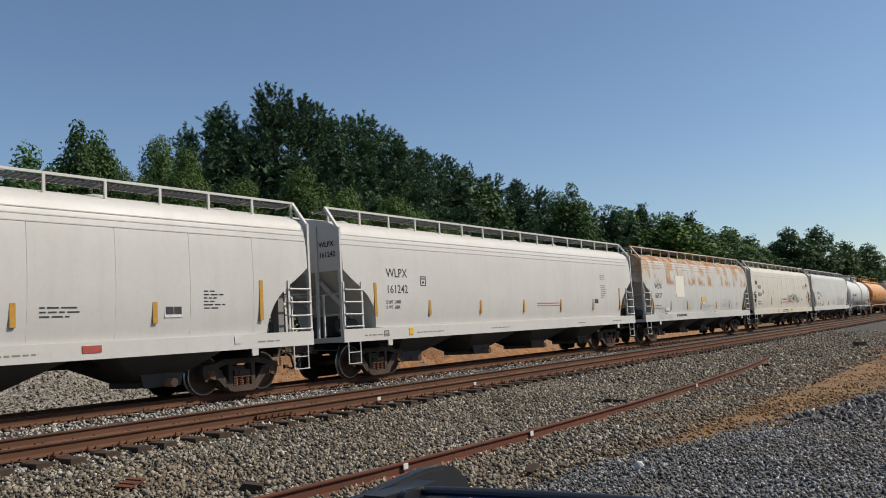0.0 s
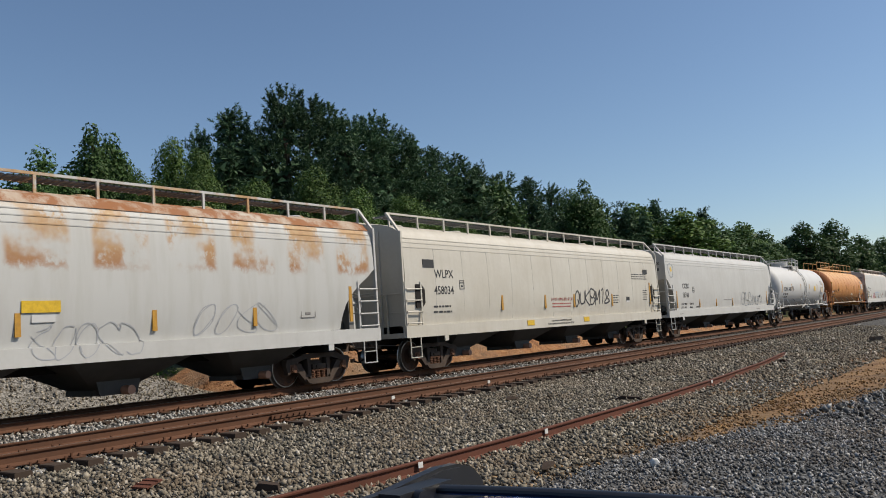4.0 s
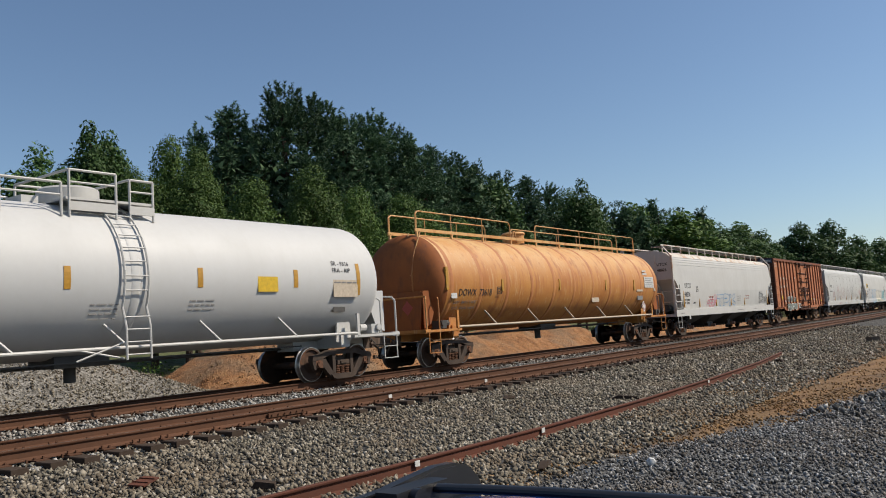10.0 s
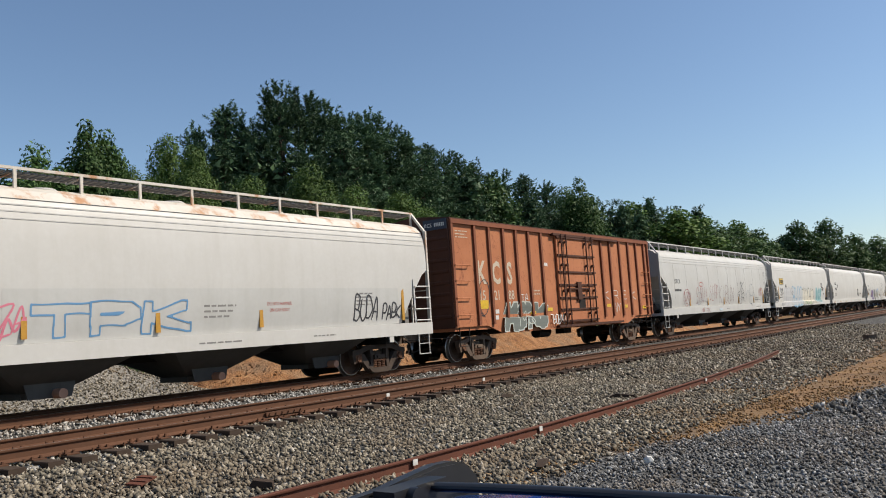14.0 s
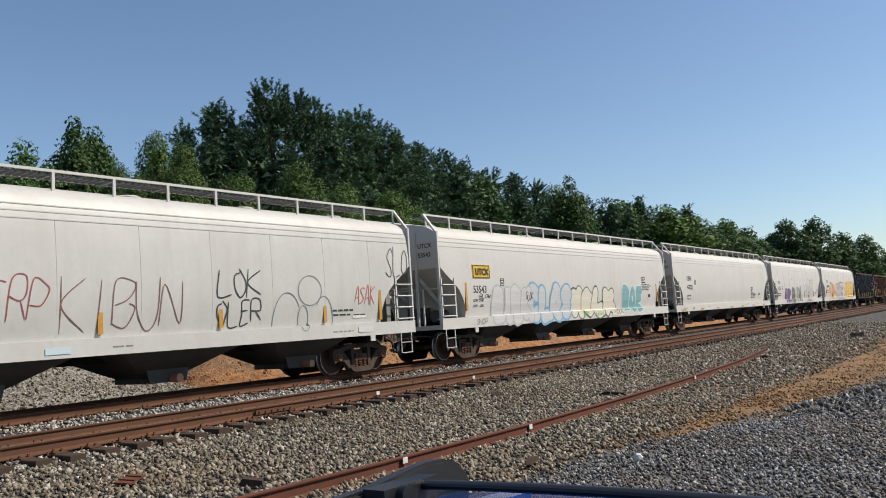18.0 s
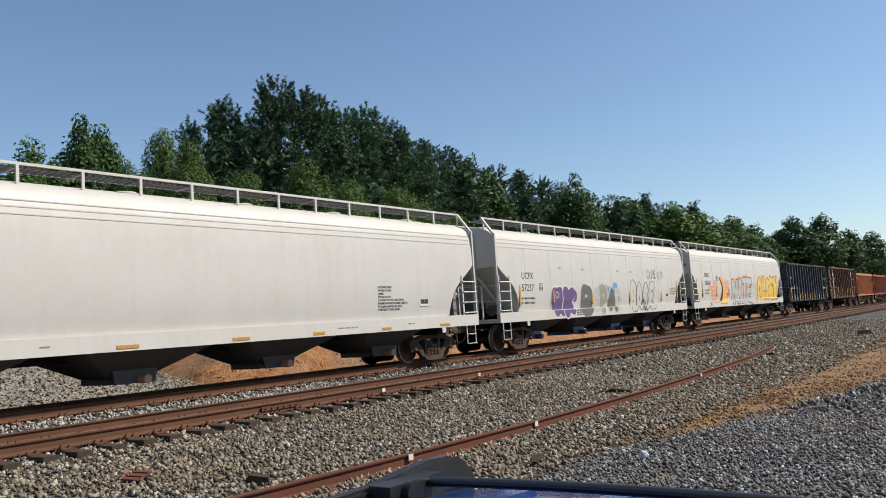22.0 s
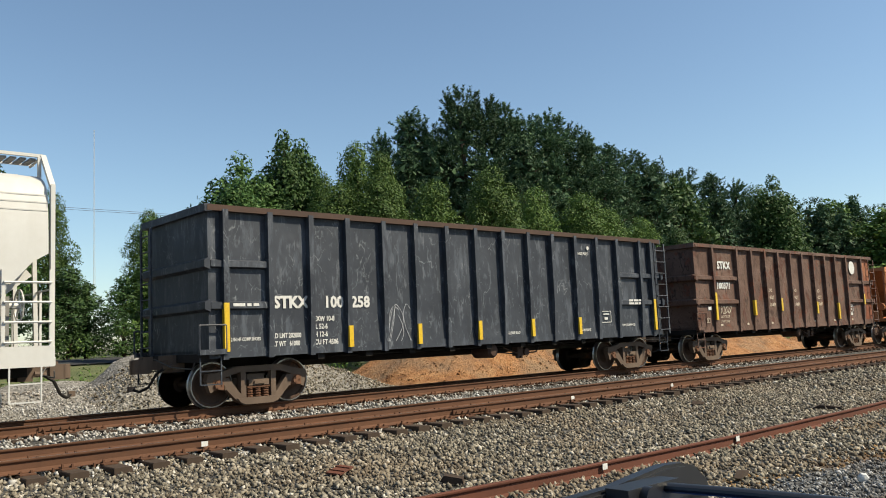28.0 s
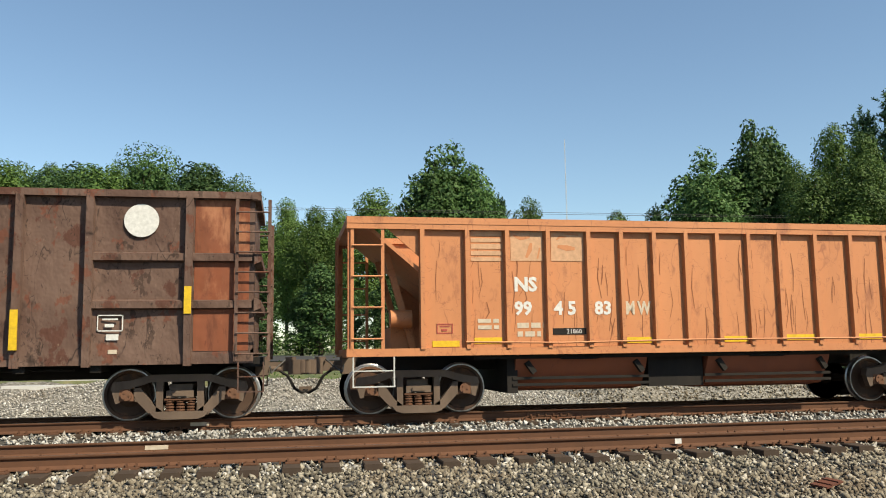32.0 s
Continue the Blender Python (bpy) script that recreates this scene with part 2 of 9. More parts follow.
M["gon_brown"] = battered_brown()
M["ns_orange"] = weathered("sunbleached_orange_paint", (0.46, 0.185, 0.072), (0.34, 0.125, 0.050), 0.5, (0.20, 0.065, 0.03), 0.66, 0.6, scuff=(0.22, 0.075, 0.035))
M["ns_red"] = weathered("dull_red_orange_paint", (0.272, 0.074, 0.030), (0.170, 0.051, 0.027), 0.6, (0.116, 0.041, 0.027), 0.66, 0.65)
M["black"] = weathered("underframe_black", (0.010, 0.009, 0.009), (0.029, 0.024, 0.020), 0.6, rough=0.8)
M["dark_grey"] = weathered("grimy_grey", (0.088, 0.084, 0.080), (0.048, 0.044, 0.040), 0.6, rough=0.75)
M["chord_brown"] = weathered("rust_browned_black", (0.050, 0.034, 0.028), (0.085, 0.050, 0.036), 0.7, rough=0.75)
M["truck"] = weathered("rusty_cast_steel", (0.085, 0.060, 0.046), (0.150, 0.108, 0.080), 0.8, rough=0.85)
M["journal"] = weathered("rusted_bearing_steel", (0.170, 0.080, 0.045), (0.100, 0.056, 0.038), 0.7, rough=0.85)
# Darker copy of truck steel: shade under hoppers and tanks is in the colour.
M["truck_shaded"] = weathered("shaded_cast_steel", (0.040, 0.030, 0.025), (0.092, 0.066, 0.050), 0.8, rough=0.85)
M["wheel"] = weathered("wheel_steel", (0.040, 0.026, 0.019), (0.090, 0.053, 0.037), 0.8, (0.17, 0.074, 0.036), 0.60, 0.7)
M["tread"] = plain("polished_steel", (0.380, 0.365, 0.350), 0.36, 0.9)
M["rust_cap"] = weathered("rusty_outlet_cap", (0.42, 0.24, 0.17), (0.30, 0.15, 0.09), 0.6, rough=0.7)
M["orange_band"] = weathered("stained_orange_band", (0.46, 0.20, 0.058), (0.30, 0.090, 0.026), 0.95, (0.24, 0.07, 0.022), 0.62, 0.6)
M["rust_orange"] = weathered("rust_stained_orange", (0.29, 0.095, 0.028), (0.18, 0.062, 0.024), 0.8, (0.16, 0.06, 0.03), 0.6, 0.7)
M["rail"] = weathered("rusty_rail_steel", (0.112, 0.052, 0.029), (0.066, 0.034, 0.022), 0.7, rough=0.8)
M["rail_top"] = plain("rail_head_steel", (0.205, 0.135, 0.098), 0.45, 0.6)
M["rail_red"] = weathered("red_rusty_rail", (0.118, 0.043, 0.027), (0.072, 0.031, 0.021), 0.7, rough=0.8)
M["tie"] = weathered("creosoted_timber", (0.034, 0.024, 0.018), (0.072, 0.050, 0.037), 0.7, rough=0.9)
M["yellow"] = plain("reflective_yellow", (0.624, 0.400, 0.016), 0.4)
M["amber"] = plain("weathered_amber_sheeting", (0.448, 0.232, 0.024), 0.45)
M["ink"] = plain("black_lettering", (0.024, 0.024, 0.026), 0.6)
M["ink_grey"] = plain("faded_grey_lettering", (0.200, 0.192, 0.184), 0.7)
M["ink_white"] = plain("white_lettering", (0.592, 0.584, 0.560), 0.6)
M["ink_cream"] = plain("faded_cream_lettering", (0.496, 0.416, 0.320), 0.7)
M["ink_red"] = plain("red_lettering", (0.336, 0.056, 0.040), 0.6)
M["seam"] = plain("weld_seam_grime", (0.42, 0.41, 0.39), 0.7)
M["ballast"] = ground_mat("ballast_bed", [(0.0, (0.056, 0.053, 0.046)), (0.4, (0.130, 0.121, 0.106)), (0.75, (0.203, 0.191, 0.170)), (1.0, (0.292, 0.275, 0.251))], 17, (0.162, 0.134, 0.097), 0.35)


def clay_mat():
    """Crumbled orange clay with grey-brown gravel mixed in."""
    m, nt, b, co = base_mat("crumbled_clay", 0.95)
    c = ramp(nt, noise_tex(nt, co, 2.2, 9, (1, 1, 1), 0.7), [(0.3, (0.13, 0.055, 0.020)), (0.5, (0.32, 0.145, 0.052)), (0.7, (0.44, 0.25, 0.115))])
    c = mixc(nt, ramp(nt, noise_tex(nt, co, 0.45, 5), [(0.46, (0, 0, 0)), (0.66, (0.7, 0.7, 0.7))]), c, (0.21, 0.155, 0.10))
    c = mixc(nt, ramp(nt, noise_tex(nt, co, 11, 6, (1, 1, 1), 0.75), [(0.5, (0, 0, 0)), (0.68, (0.7, 0.7, 0.7))]), c, (0.07, 0.042, 0.024))
    nt.links.new(c, b.inputs["Base Color"])
    bump(nt, b, noise_tex(nt, co, 5, 10, (1, 1, 1), 0.75), 1.0, 0.16)
    return m


M["clay"] = clay_mat()
M["asphalt"] = weathered("asphalt", (0.040, 0.040, 0.042), (0.064, 0.062, 0.060), 0.5, rough=0.9)
M["bark"] = weathered("bark", (0.080, 0.060, 0.044), (0.040, 0.032, 0.024), 0.7, rough=0.95)


def leaf_mat(name, a, b_, trans=0.18):
    m, nt, b, co = base_mat(name, 0.6)
    b.inputs["Specular IOR Level"].default_value = 0.18
    g = nt.nodes.new("ShaderNodeNewGeometry")
    c = ramp(nt, g.outputs["Random Per Island"], [(0.0, a), (1.0, b_)])
    oi = nt.nodes.new("ShaderNodeObjectInfo")
    hsv = nt.nodes.new("ShaderNodeHueSaturation")
    mr = nt.nodes.new("ShaderNodeMapRange")
    mr.inputs[3].default_value, mr.inputs[4].default_value = 0.75, 1.25
    nt.links.new(oi.outputs["Random"], mr.inputs[0])
    nt.links.new(mr.outputs[0], hsv.inputs["Value"])
    nt.links.new(c, hsv.inputs["Color"])
    nt.links.new(hsv.outputs[0], b.inputs["Base Color"])
    t = nt.nodes.new("ShaderNodeBsdfTranslucent")
    nt.links.new(hsv.outputs[0], t.inputs[0])
    mx = nt.nodes.new("ShaderNodeMixShader")
    mx.inputs[0].default_value = trans
    nt.links.new(b.outputs[0], mx.inputs[1])
    nt.links.new(t.outputs[0], mx.inputs[2])
    nt.links.new(mx.outputs[0], nt.nodes["Material Output"].inputs[0])
    return m


M["needles"] = leaf_mat("pine_needles", (0.030, 0.068, 0.038), (0.080, 0.138, 0.066), 0.12)
M["leaves"] = leaf_mat("broad_leaves", (0.040, 0.086, 0.020), (0.105, 0.165, 0.040))
M["leaves_mid"] = leaf_mat("maple_leaves", (0.030, 0.072, 0.020), (0.078, 0.138, 0.040))
M["leaves_dark"] = leaf_mat("dark_leaves", (0.028, 0.064, 0.022), (0.072, 0.124, 0.040))

# ---- mesh tools ----


class MB:
    """Collects faces for one mesh."""

    def __init__(self):
        self.v, self.f = [], []

    def add(self, vs, fs):
        o = len(self.v)
        self.v.extend(tuple(p) for p in vs)
        self.f.extend(tuple(i + o for i in q) for q in fs)
        return self

    def box(self, x0, x1, y0, y1, z0, z1):
        vs = [(x, y, z) for x in (x0, x1) for y in (y0, y1) for z in (z0, z1)]
        return self.add(vs, [(0, 1, 3, 2), (4, 6, 7, 5), (0, 4, 5, 1), (2, 3, 7, 6), (0, 2, 6, 4), (1, 5, 7, 3)])

    def beam(self, a, b, w, h):
        """A bar of width w and height h from a to b."""
        a, b = Vector(a), Vector(b)
        d = (b - a).normalized()
        up = Vector((0, 0, 1)) if abs(d.z) < 0.9 else Vector((1, 0, 0))
        s = d.cross(up).normalized() * (w / 2)
        u = s.cross(d).normalized() * (h / 2)
        vs = [p + i * s + j * u for p in (a, b) for i, j in ((-1, -1), (1, -1), (1, 1), (-1, 1))]
        return self.add(vs, [(0, 1, 2, 3), (7, 6, 5, 4), (0, 4, 5, 1), (1, 5, 6, 2), (2, 6, 7, 3), (3, 7, 4, 0)])

    def cyl(self, a, b, r, n=10, r1=None, cap=True):
        a, b = Vector(a), Vector(b)
        r1 = r if r1 is None else r1
        d = (b - a).normalized()
        up = Vector((0, 0, 1)) if abs(d.z) < 0.9 else Vector((1, 0, 0))
        s = d.cross(up).normalized()
        u = s.cross(d)
        vs = []
        for p, q in ((a, r), (b, r1)):
            for i in range(n):
                t = 2 * math.pi * i / n
                vs.append(p + (s * math.cos(t) + u * math.sin(t)) * q)
        fs = [(i, (i + 1) % n, n + (i + 1) % n, n + i) for i in range(n)]
        if cap:
            fs += [tuple(range(n - 1, -1, -1)), tuple(range(n, 2 * n))]
        return self.add(vs, fs)

    def tube(self, pts, r, n=6):
        for a, b in zip(pts, pts[1:]):
            self.cyl(a, b, r, n)
        return self

    def prism(self, poly, a, b, axis="y"):
        """A polygon in the plane across axis, pulled from a to b."""
        def at(p, q):
            return {"y": (p[0], q, p[1]), "x": (q, p[0], p[1]), "z": (p[0], p[1], q)}[axis]
        n = len(poly)
        vs = [at(p, a) for p in poly] + [at(p, b) for p in poly]
        return self.add(vs, [tuple(range(n)), tuple(range(2 * n - 1, n - 1, -1))] + [(i, i + n, (i + 1) % n + n, (i + 1) % n) for i in range(n)])

    def lathe(self, prof, n=24, axis="x", c=(0, 0, 0)):
        """Turns (along, radius) pairs about an axis through c."""
        vs, fs = [], []
        for a, r in prof:
            for i in range(n):
                t = 2 * math.pi * i / n
                p = {"x": (a, r * math.cos(t), r * math.sin(t)), "y": (r * math.cos(t), a, r * math.sin(t)), "z": (r * math.cos(t), r * math.sin(t), a)}[axis]
                vs.append((p[0] + c[0], p[1] + c[1], p[2] + c[2]))
        for k in range(len(prof) - 1):
            for i in range(n):
                j = (i + 1) % n
                fs.append((k * n + i, k * n + j, (k + 1) * n + j, (k + 1) * n + i))
        fs += [tuple(range(n)), tuple(range((len(prof) - 1) * n, len(prof) * n))]
        return self.add(vs, fs)

    def mesh(self, name):
        me = bpy.data.meshes.new(name)
        me.from_pydata(self.v, [], self.f)
        bm = bmesh.new()
        bm.from_mesh(me)
        bmesh.ops.recalc_face_normals(bm, faces=bm.faces)
        bm.to_mesh(me)
        bm.free()
        me.shade_smooth()
        me.set_sharp_from_angle(angle=0.6)
        return me


def part(name, mb, material, parent=None, label="", at=None):
    """Links a mesh as one object under a thing."""
    me = mb if isinstance(mb, bpy.types.Mesh) else mb.mesh(name)
    if material and not me.materials:
        me.materials.append(M[material] if isinstance(material, str) else material)
    ob = new(name, me)
    if parent:
        ob.parent = parent
    if at is not None:
        ob.matrix_basis = at
    return tagged(ob, label)


def thing(name, label, category, group="", kind=""):
    return tagged(new(name), label, category, group, kind)


FONT = {}


def text_mesh(words, size, bold=0.0, shear=0.0, squeeze=1.0):
    key = (words, size, bold, shear, squeeze)
    if key not in FONT:
        cu = bpy.data.curves.new("lettering", "FONT")
        cu.body, cu.size, cu.offset, cu.shear, cu.resolution_u, cu.fill_mode = words, size, bold, shear, 2, "FRONT"
        cu.extrude = 0.0015
        ob = bpy.data.objects.new("lettering", cu)
        scene.collection.objects.link(ob)
        me = bpy.data.meshes.new_from_object(ob)
        bpy.data.objects.remove(ob)
        bpy.data.curves.remove(cu)
        me.transform(Matrix.Diagonal((squeeze, 1, 1, 1)))
        me.materials.clear()
        FONT[key] = me
    return FONT[key].copy()


def letters(words, x, y, z, size, material, parent, bold=0.0, shear=0.0, squeeze=1.0, tilt=0.0):
    """Lettering on a face that looks to -y: x is its left edge, z its foot; tilt leans its top outwards."""
    return part("lettering", text_mesh(words, size, bold, shear, squeeze), material, parent, "", pose(x, y, z, 90 + tilt))


def text_bars(rows, x, y, z, pitch, material, parent, rng, height=0.36):
    """Small print that cannot be read: bars in words, row by row."""
    mb = MB()
    for k, width in enumerate(rows):
        p, zz = 0.0, z - k * pitch
        yy = y(zz) if callable(y) else y
        while p < width:
            w = min(rng.uniform(0.08, 0.26), width - p)
            mb.box(x + p, x + p + w, yy - 0.002, yy, zz, zz + pitch * height)
            p += w + 0.045
    return part("small_print", mb, material, parent)

# ---- plan ----
# X runs along the track (the train comes from +X), Y away from the viewer, rail tops of the far track at z = 0.
YC1, YC2 = 16.52, 12.10        # centre lines of the far and the near track
CURVE = 0.00028                # both bend gently away
Z2 = -0.08                     # rail tops of the near track
GAUGE = 1.44


def bend(x):
    return CURVE * x * x / 2 if x > 0 else 0.0


def heading(x):
    return math.degrees(math.atan(CURVE * x)) if x > 0 else 0.0


def ground_z(x, y):
    """Height of the ground: ballast bed, its shoulders, the yard on both sides."""
    v = y - bend(x)
    z = np.interp(v, [-60, 2, 7.6, 9.2, 10.3, 10.9, 11.4, 13.4, 14.6, 15.1, 18.0, 19.4, 21, 28, 35, 42, 90, 400],
                  [-0.6, -0.56, -0.55, -0.47, -0.405, -0.365, -0.308, -0.306, -0.30, -0.23, -0.23, -0.5, -0.55, -0.45, 0.55, 0.95, 1.4, 3.0])
    return float(z)


def sheet(name, x0, x1, y0, y1, dx, dy, material, label, lift=0.0, rough=0.02, follow=True, seed=0):
    """A piece of ground as a grid that follows ground_z."""
    xs = np.arange(x0, x1 + dx * 0.5, dx)
    ys = np.arange(y0, y1 + dy * 0.5, dy)
    vs = []
    for x in xs:
        for y in ys:
            yy = y + (bend(x) if follow else 0)
            vs.append((x, yy, ground_z(x, yy) + lift + rough * noise.noise((x * 0.9, yy * 0.9, seed))))
    n = len(ys)
    fs = [(i * n + j, (i + 1) * n + j, (i + 1) * n + j + 1, i * n + j + 1) for i in range(len(xs) - 1) for j in range(n - 1)]
    me = bpy.data.meshes.new(name)
    me.from_pydata(vs, [], fs)
    me.shade_smooth()
    me.materials.append(M[material])
    return tagged(new(name, me), label, "ground", "", "structure")


# ---- ground ----
def big_ground():
    """One sheet to the horizon, finer near the tracks."""
    xs = np.concatenate([np.arange(-1500, -60, 120), np.arange(-60, 140, 2.5), np.arange(140, 400, 20), np.arange(400, 2600, 150)])
    ys = np.concatenate([np.arange(-1200, -60, 120), np.arange(-60, 0, 6), np.arange(0, 24, 0.5), np.arange(24, 60, 3), np.arange(60, 400, 20), np.arange(400, 2600, 150)])
    vs = [(x, y, ground_z(x, y) + 0.03 * noise.noise((x * 0.4, y * 0.4, 3))) for x in xs for y in ys]
    n = len(ys)
    fs = [(i * n + j, (i + 1) * n + j, (i + 1) * n + j + 1, i * n + j + 1) for i in range(len(xs) - 1) for j in range(n - 1)]
    me = bpy.data.meshes.new("ground")
    me.from_pydata(vs, [], fs)
    me.shade_smooth()
    me.materials.append(M["ground_mix"])
    return tagged(new("ground", me), "grey gravel yard with an orange-brown dirt strip and grass beyond the tracks", "ground", "", "structure")


def ground_mix():
    """Ballast, bare soil, yard gravel and grass, parted along uneven lines."""
    m, nt, b, co = base_mat("yard_ground", 0.95)
    v = nt.nodes.new("ShaderNodeTexVoronoi")
    v.inputs["Scale"].default_value = 16
    nt.links.new(co, v.inputs["Vector"])
    sc = nt.nodes.new("ShaderNodeSeparateColor")
    nt.links.new(v.outputs["Color"], sc.inputs[0])
    cell = sc.outputs[0]
    # Ballast bed is darker than its stones: the shade of the gaps is in it.
    grey = ramp(nt, cell, [(0.0, (0.016, 0.015, 0.014)), (0.4, (0.038, 0.035, 0.032)), (0.75, (0.064, 0.060, 0.053)), (1.0, (0.107, 0.099, 0.090))])
    dark = ramp(nt, cell, [(0.0, (0.022, 0.023, 0.024)), (0.5, (0.062, 0.064, 0.066)), (1.0, (0.135, 0.137, 0.140))])
    soil = ramp(nt, noise_tex(nt, co, 1.3, 10, (1, 1, 1), 0.75), [(0.34, (0.050, 0.027, 0.012)), (0.48, (0.150, 0.076, 0.026)), (0.60, (0.235, 0.125, 0.044)), (0.70, (0.30, 0.20, 0.10))])
    worn = ramp(nt, noise_tex(nt, co, 14, 6), [(0.3, (0.060, 0.036, 0.016)), (0.5, (0.115, 0.075, 0.030)), (0.7, (0.235, 0.150, 0.075))])
    soil = mixc(nt, ramp(nt, noise_tex(nt, co, 0.8, 9, (1, 1, 1), 0.7), [(0.42, (0, 0, 0)), (0.65, (0.6, 0.6, 0.6))]), soil, worn)
    grass = ramp(nt, noise_tex(nt, co, 1.6, 8), [(0.3, (0.043, 0.060, 0.019)), (0.55, (0.093, 0.106, 0.038)), (0.8, (0.196, 0.162, 0.085))])
    sx = nt.nodes.new("ShaderNodeSeparateXYZ")
    nt.links.new(co, sx.inputs[0])
    wob = nt.nodes.new("ShaderNodeMath")
    wob.operation = "MULTIPLY_ADD"
    nt.links.new(noise_tex(nt, co, 0.5, 7), wob.inputs[0])
    wob.inputs[1].default_value = 2.6
    nt.links.new(sx.outputs["Y"], wob.inputs[2])
    # the strips lean across the yard
    def lean(slope, ragged):
        n = nt.nodes.new("ShaderNodeMath")
        n.operation = "MULTIPLY_ADD"
        nt.links.new(noise_tex(nt, co, 0.6, 7), n.inputs[0])
        n.inputs[1].default_value = ragged
        nt.links.new(sx.outputs["Y"], n.inputs[2])
        q = nt.nodes.new("ShaderNodeMath")
        q.operation = "MULTIPLY_ADD"
        nt.links.new(sx.outputs["X"], q.inputs[0])
        q.inputs[1].default_value = slope
        nt.links.new(n.outputs[0], q.inputs[2])
        return q.outputs[0]

    def step(src, at, soft):
        r = nt.nodes.new("ShaderNodeMapRange")
        r.interpolation_type = "SMOOTHSTEP"
        r.inputs[1].default_value, r.inputs[2].default_value = at - soft, at + soft
        nt.links.new(src, r.inputs[0])
        return r.outputs[0]
    c = mixc(nt, step(lean(0.24, 1.2), 7.5, 0.25), dark, soil)
    c = mixc(nt, step(lean(-0.03, 1.6), 5.0, 0.5), c, grey)
    c = mixc(nt, step(wob.outputs[0], 27.5, 0.6), c, soil)
    c = mixc(nt, step(wob.outputs[0], 32.5, 1.5), c, grass)
    nt.links.new(c, b.inputs["Base Color"])
    bump(nt, b, v.outputs["Distance"], 0.9, 0.03)
    return m


M["ground_mix"] = ground_mix()
big_ground()

# ---- track ----
X0, X1 = -24.0, 260.0


def rail_prof():
    """Half of a rail's section: (across, up from its foot)."""
    r = [(0.070, 0), (0.070, 0.012), (0.030, 0.028), (0.009, 0.045), (0.009, 0.125), (0.030, 0.140), (0.036, 0.150), (0.036, 0.166), (0.030, 0.171)]
    return r + [(-a, b) for a, b in reversed(r)]


def rail_mesh(yc, ztop, dx, x0, x1, curve=True):
    mb = MB()
    prof = rail_prof()
    xs = np.arange(x0, x1 + 0.1, dx)
    n = len(prof)
    vs = []
    for x in xs:
        o = bend(x) if curve else 0
        vs += [(x, yc + o + a, ztop - 0.171 + b) for a, b in prof]
    fs = [(i * n + j, (i + 1) * n + j, (i + 1) * n + (j + 1) % n, i * n + (j + 1) % n) for i in range(len(xs) - 1) for j in range(n)]
    fs += [tuple(range(n)), tuple(range((len(xs) - 1) * n, len(xs) * n))]
    return mb.add(vs, fs)


def railway_track(yc, ztop, label):
    top = thing("railway_track", label, "railway track", "tracks", "structure")
    for s in (-1, 1):
        y = yc + s * GAUGE / 2
        part("rail", rail_mesh(y, ztop, 4.0, X0, X1), "rail", top)
        head = MB()
        for a, b in zip(np.arange(X0, X1, 4.0), np.arange(X0 + 4, X1 + 4, 4.0)):
            o, p = bend(a), bend(b)
            head.add([(a, y + o - 0.022, ztop + 0.0015), (b, y + p - 0.022, ztop + 0.0015), (b, y + p + 0.022, ztop + 0.0015), (a, y + o + 0.022, ztop + 0.0015)], [(0, 1, 2, 3)])
        part("rail_head", head, "rail_top", top, "worn bright running surface of the rail")
    return top


TRACK_FAR = railway_track(YC1, 0.0, "far railway track of rusty rails on dark timber ties in grey ballast")
TRACK_NEAR = railway_track(YC2, Z2, "near railway track of rusty rails on dark timber ties in grey ballast")

# ---- rolling stock ----
WR = 0.455                    # wheel radius
WHEELSETS = []
TRUCK_MESH = {}


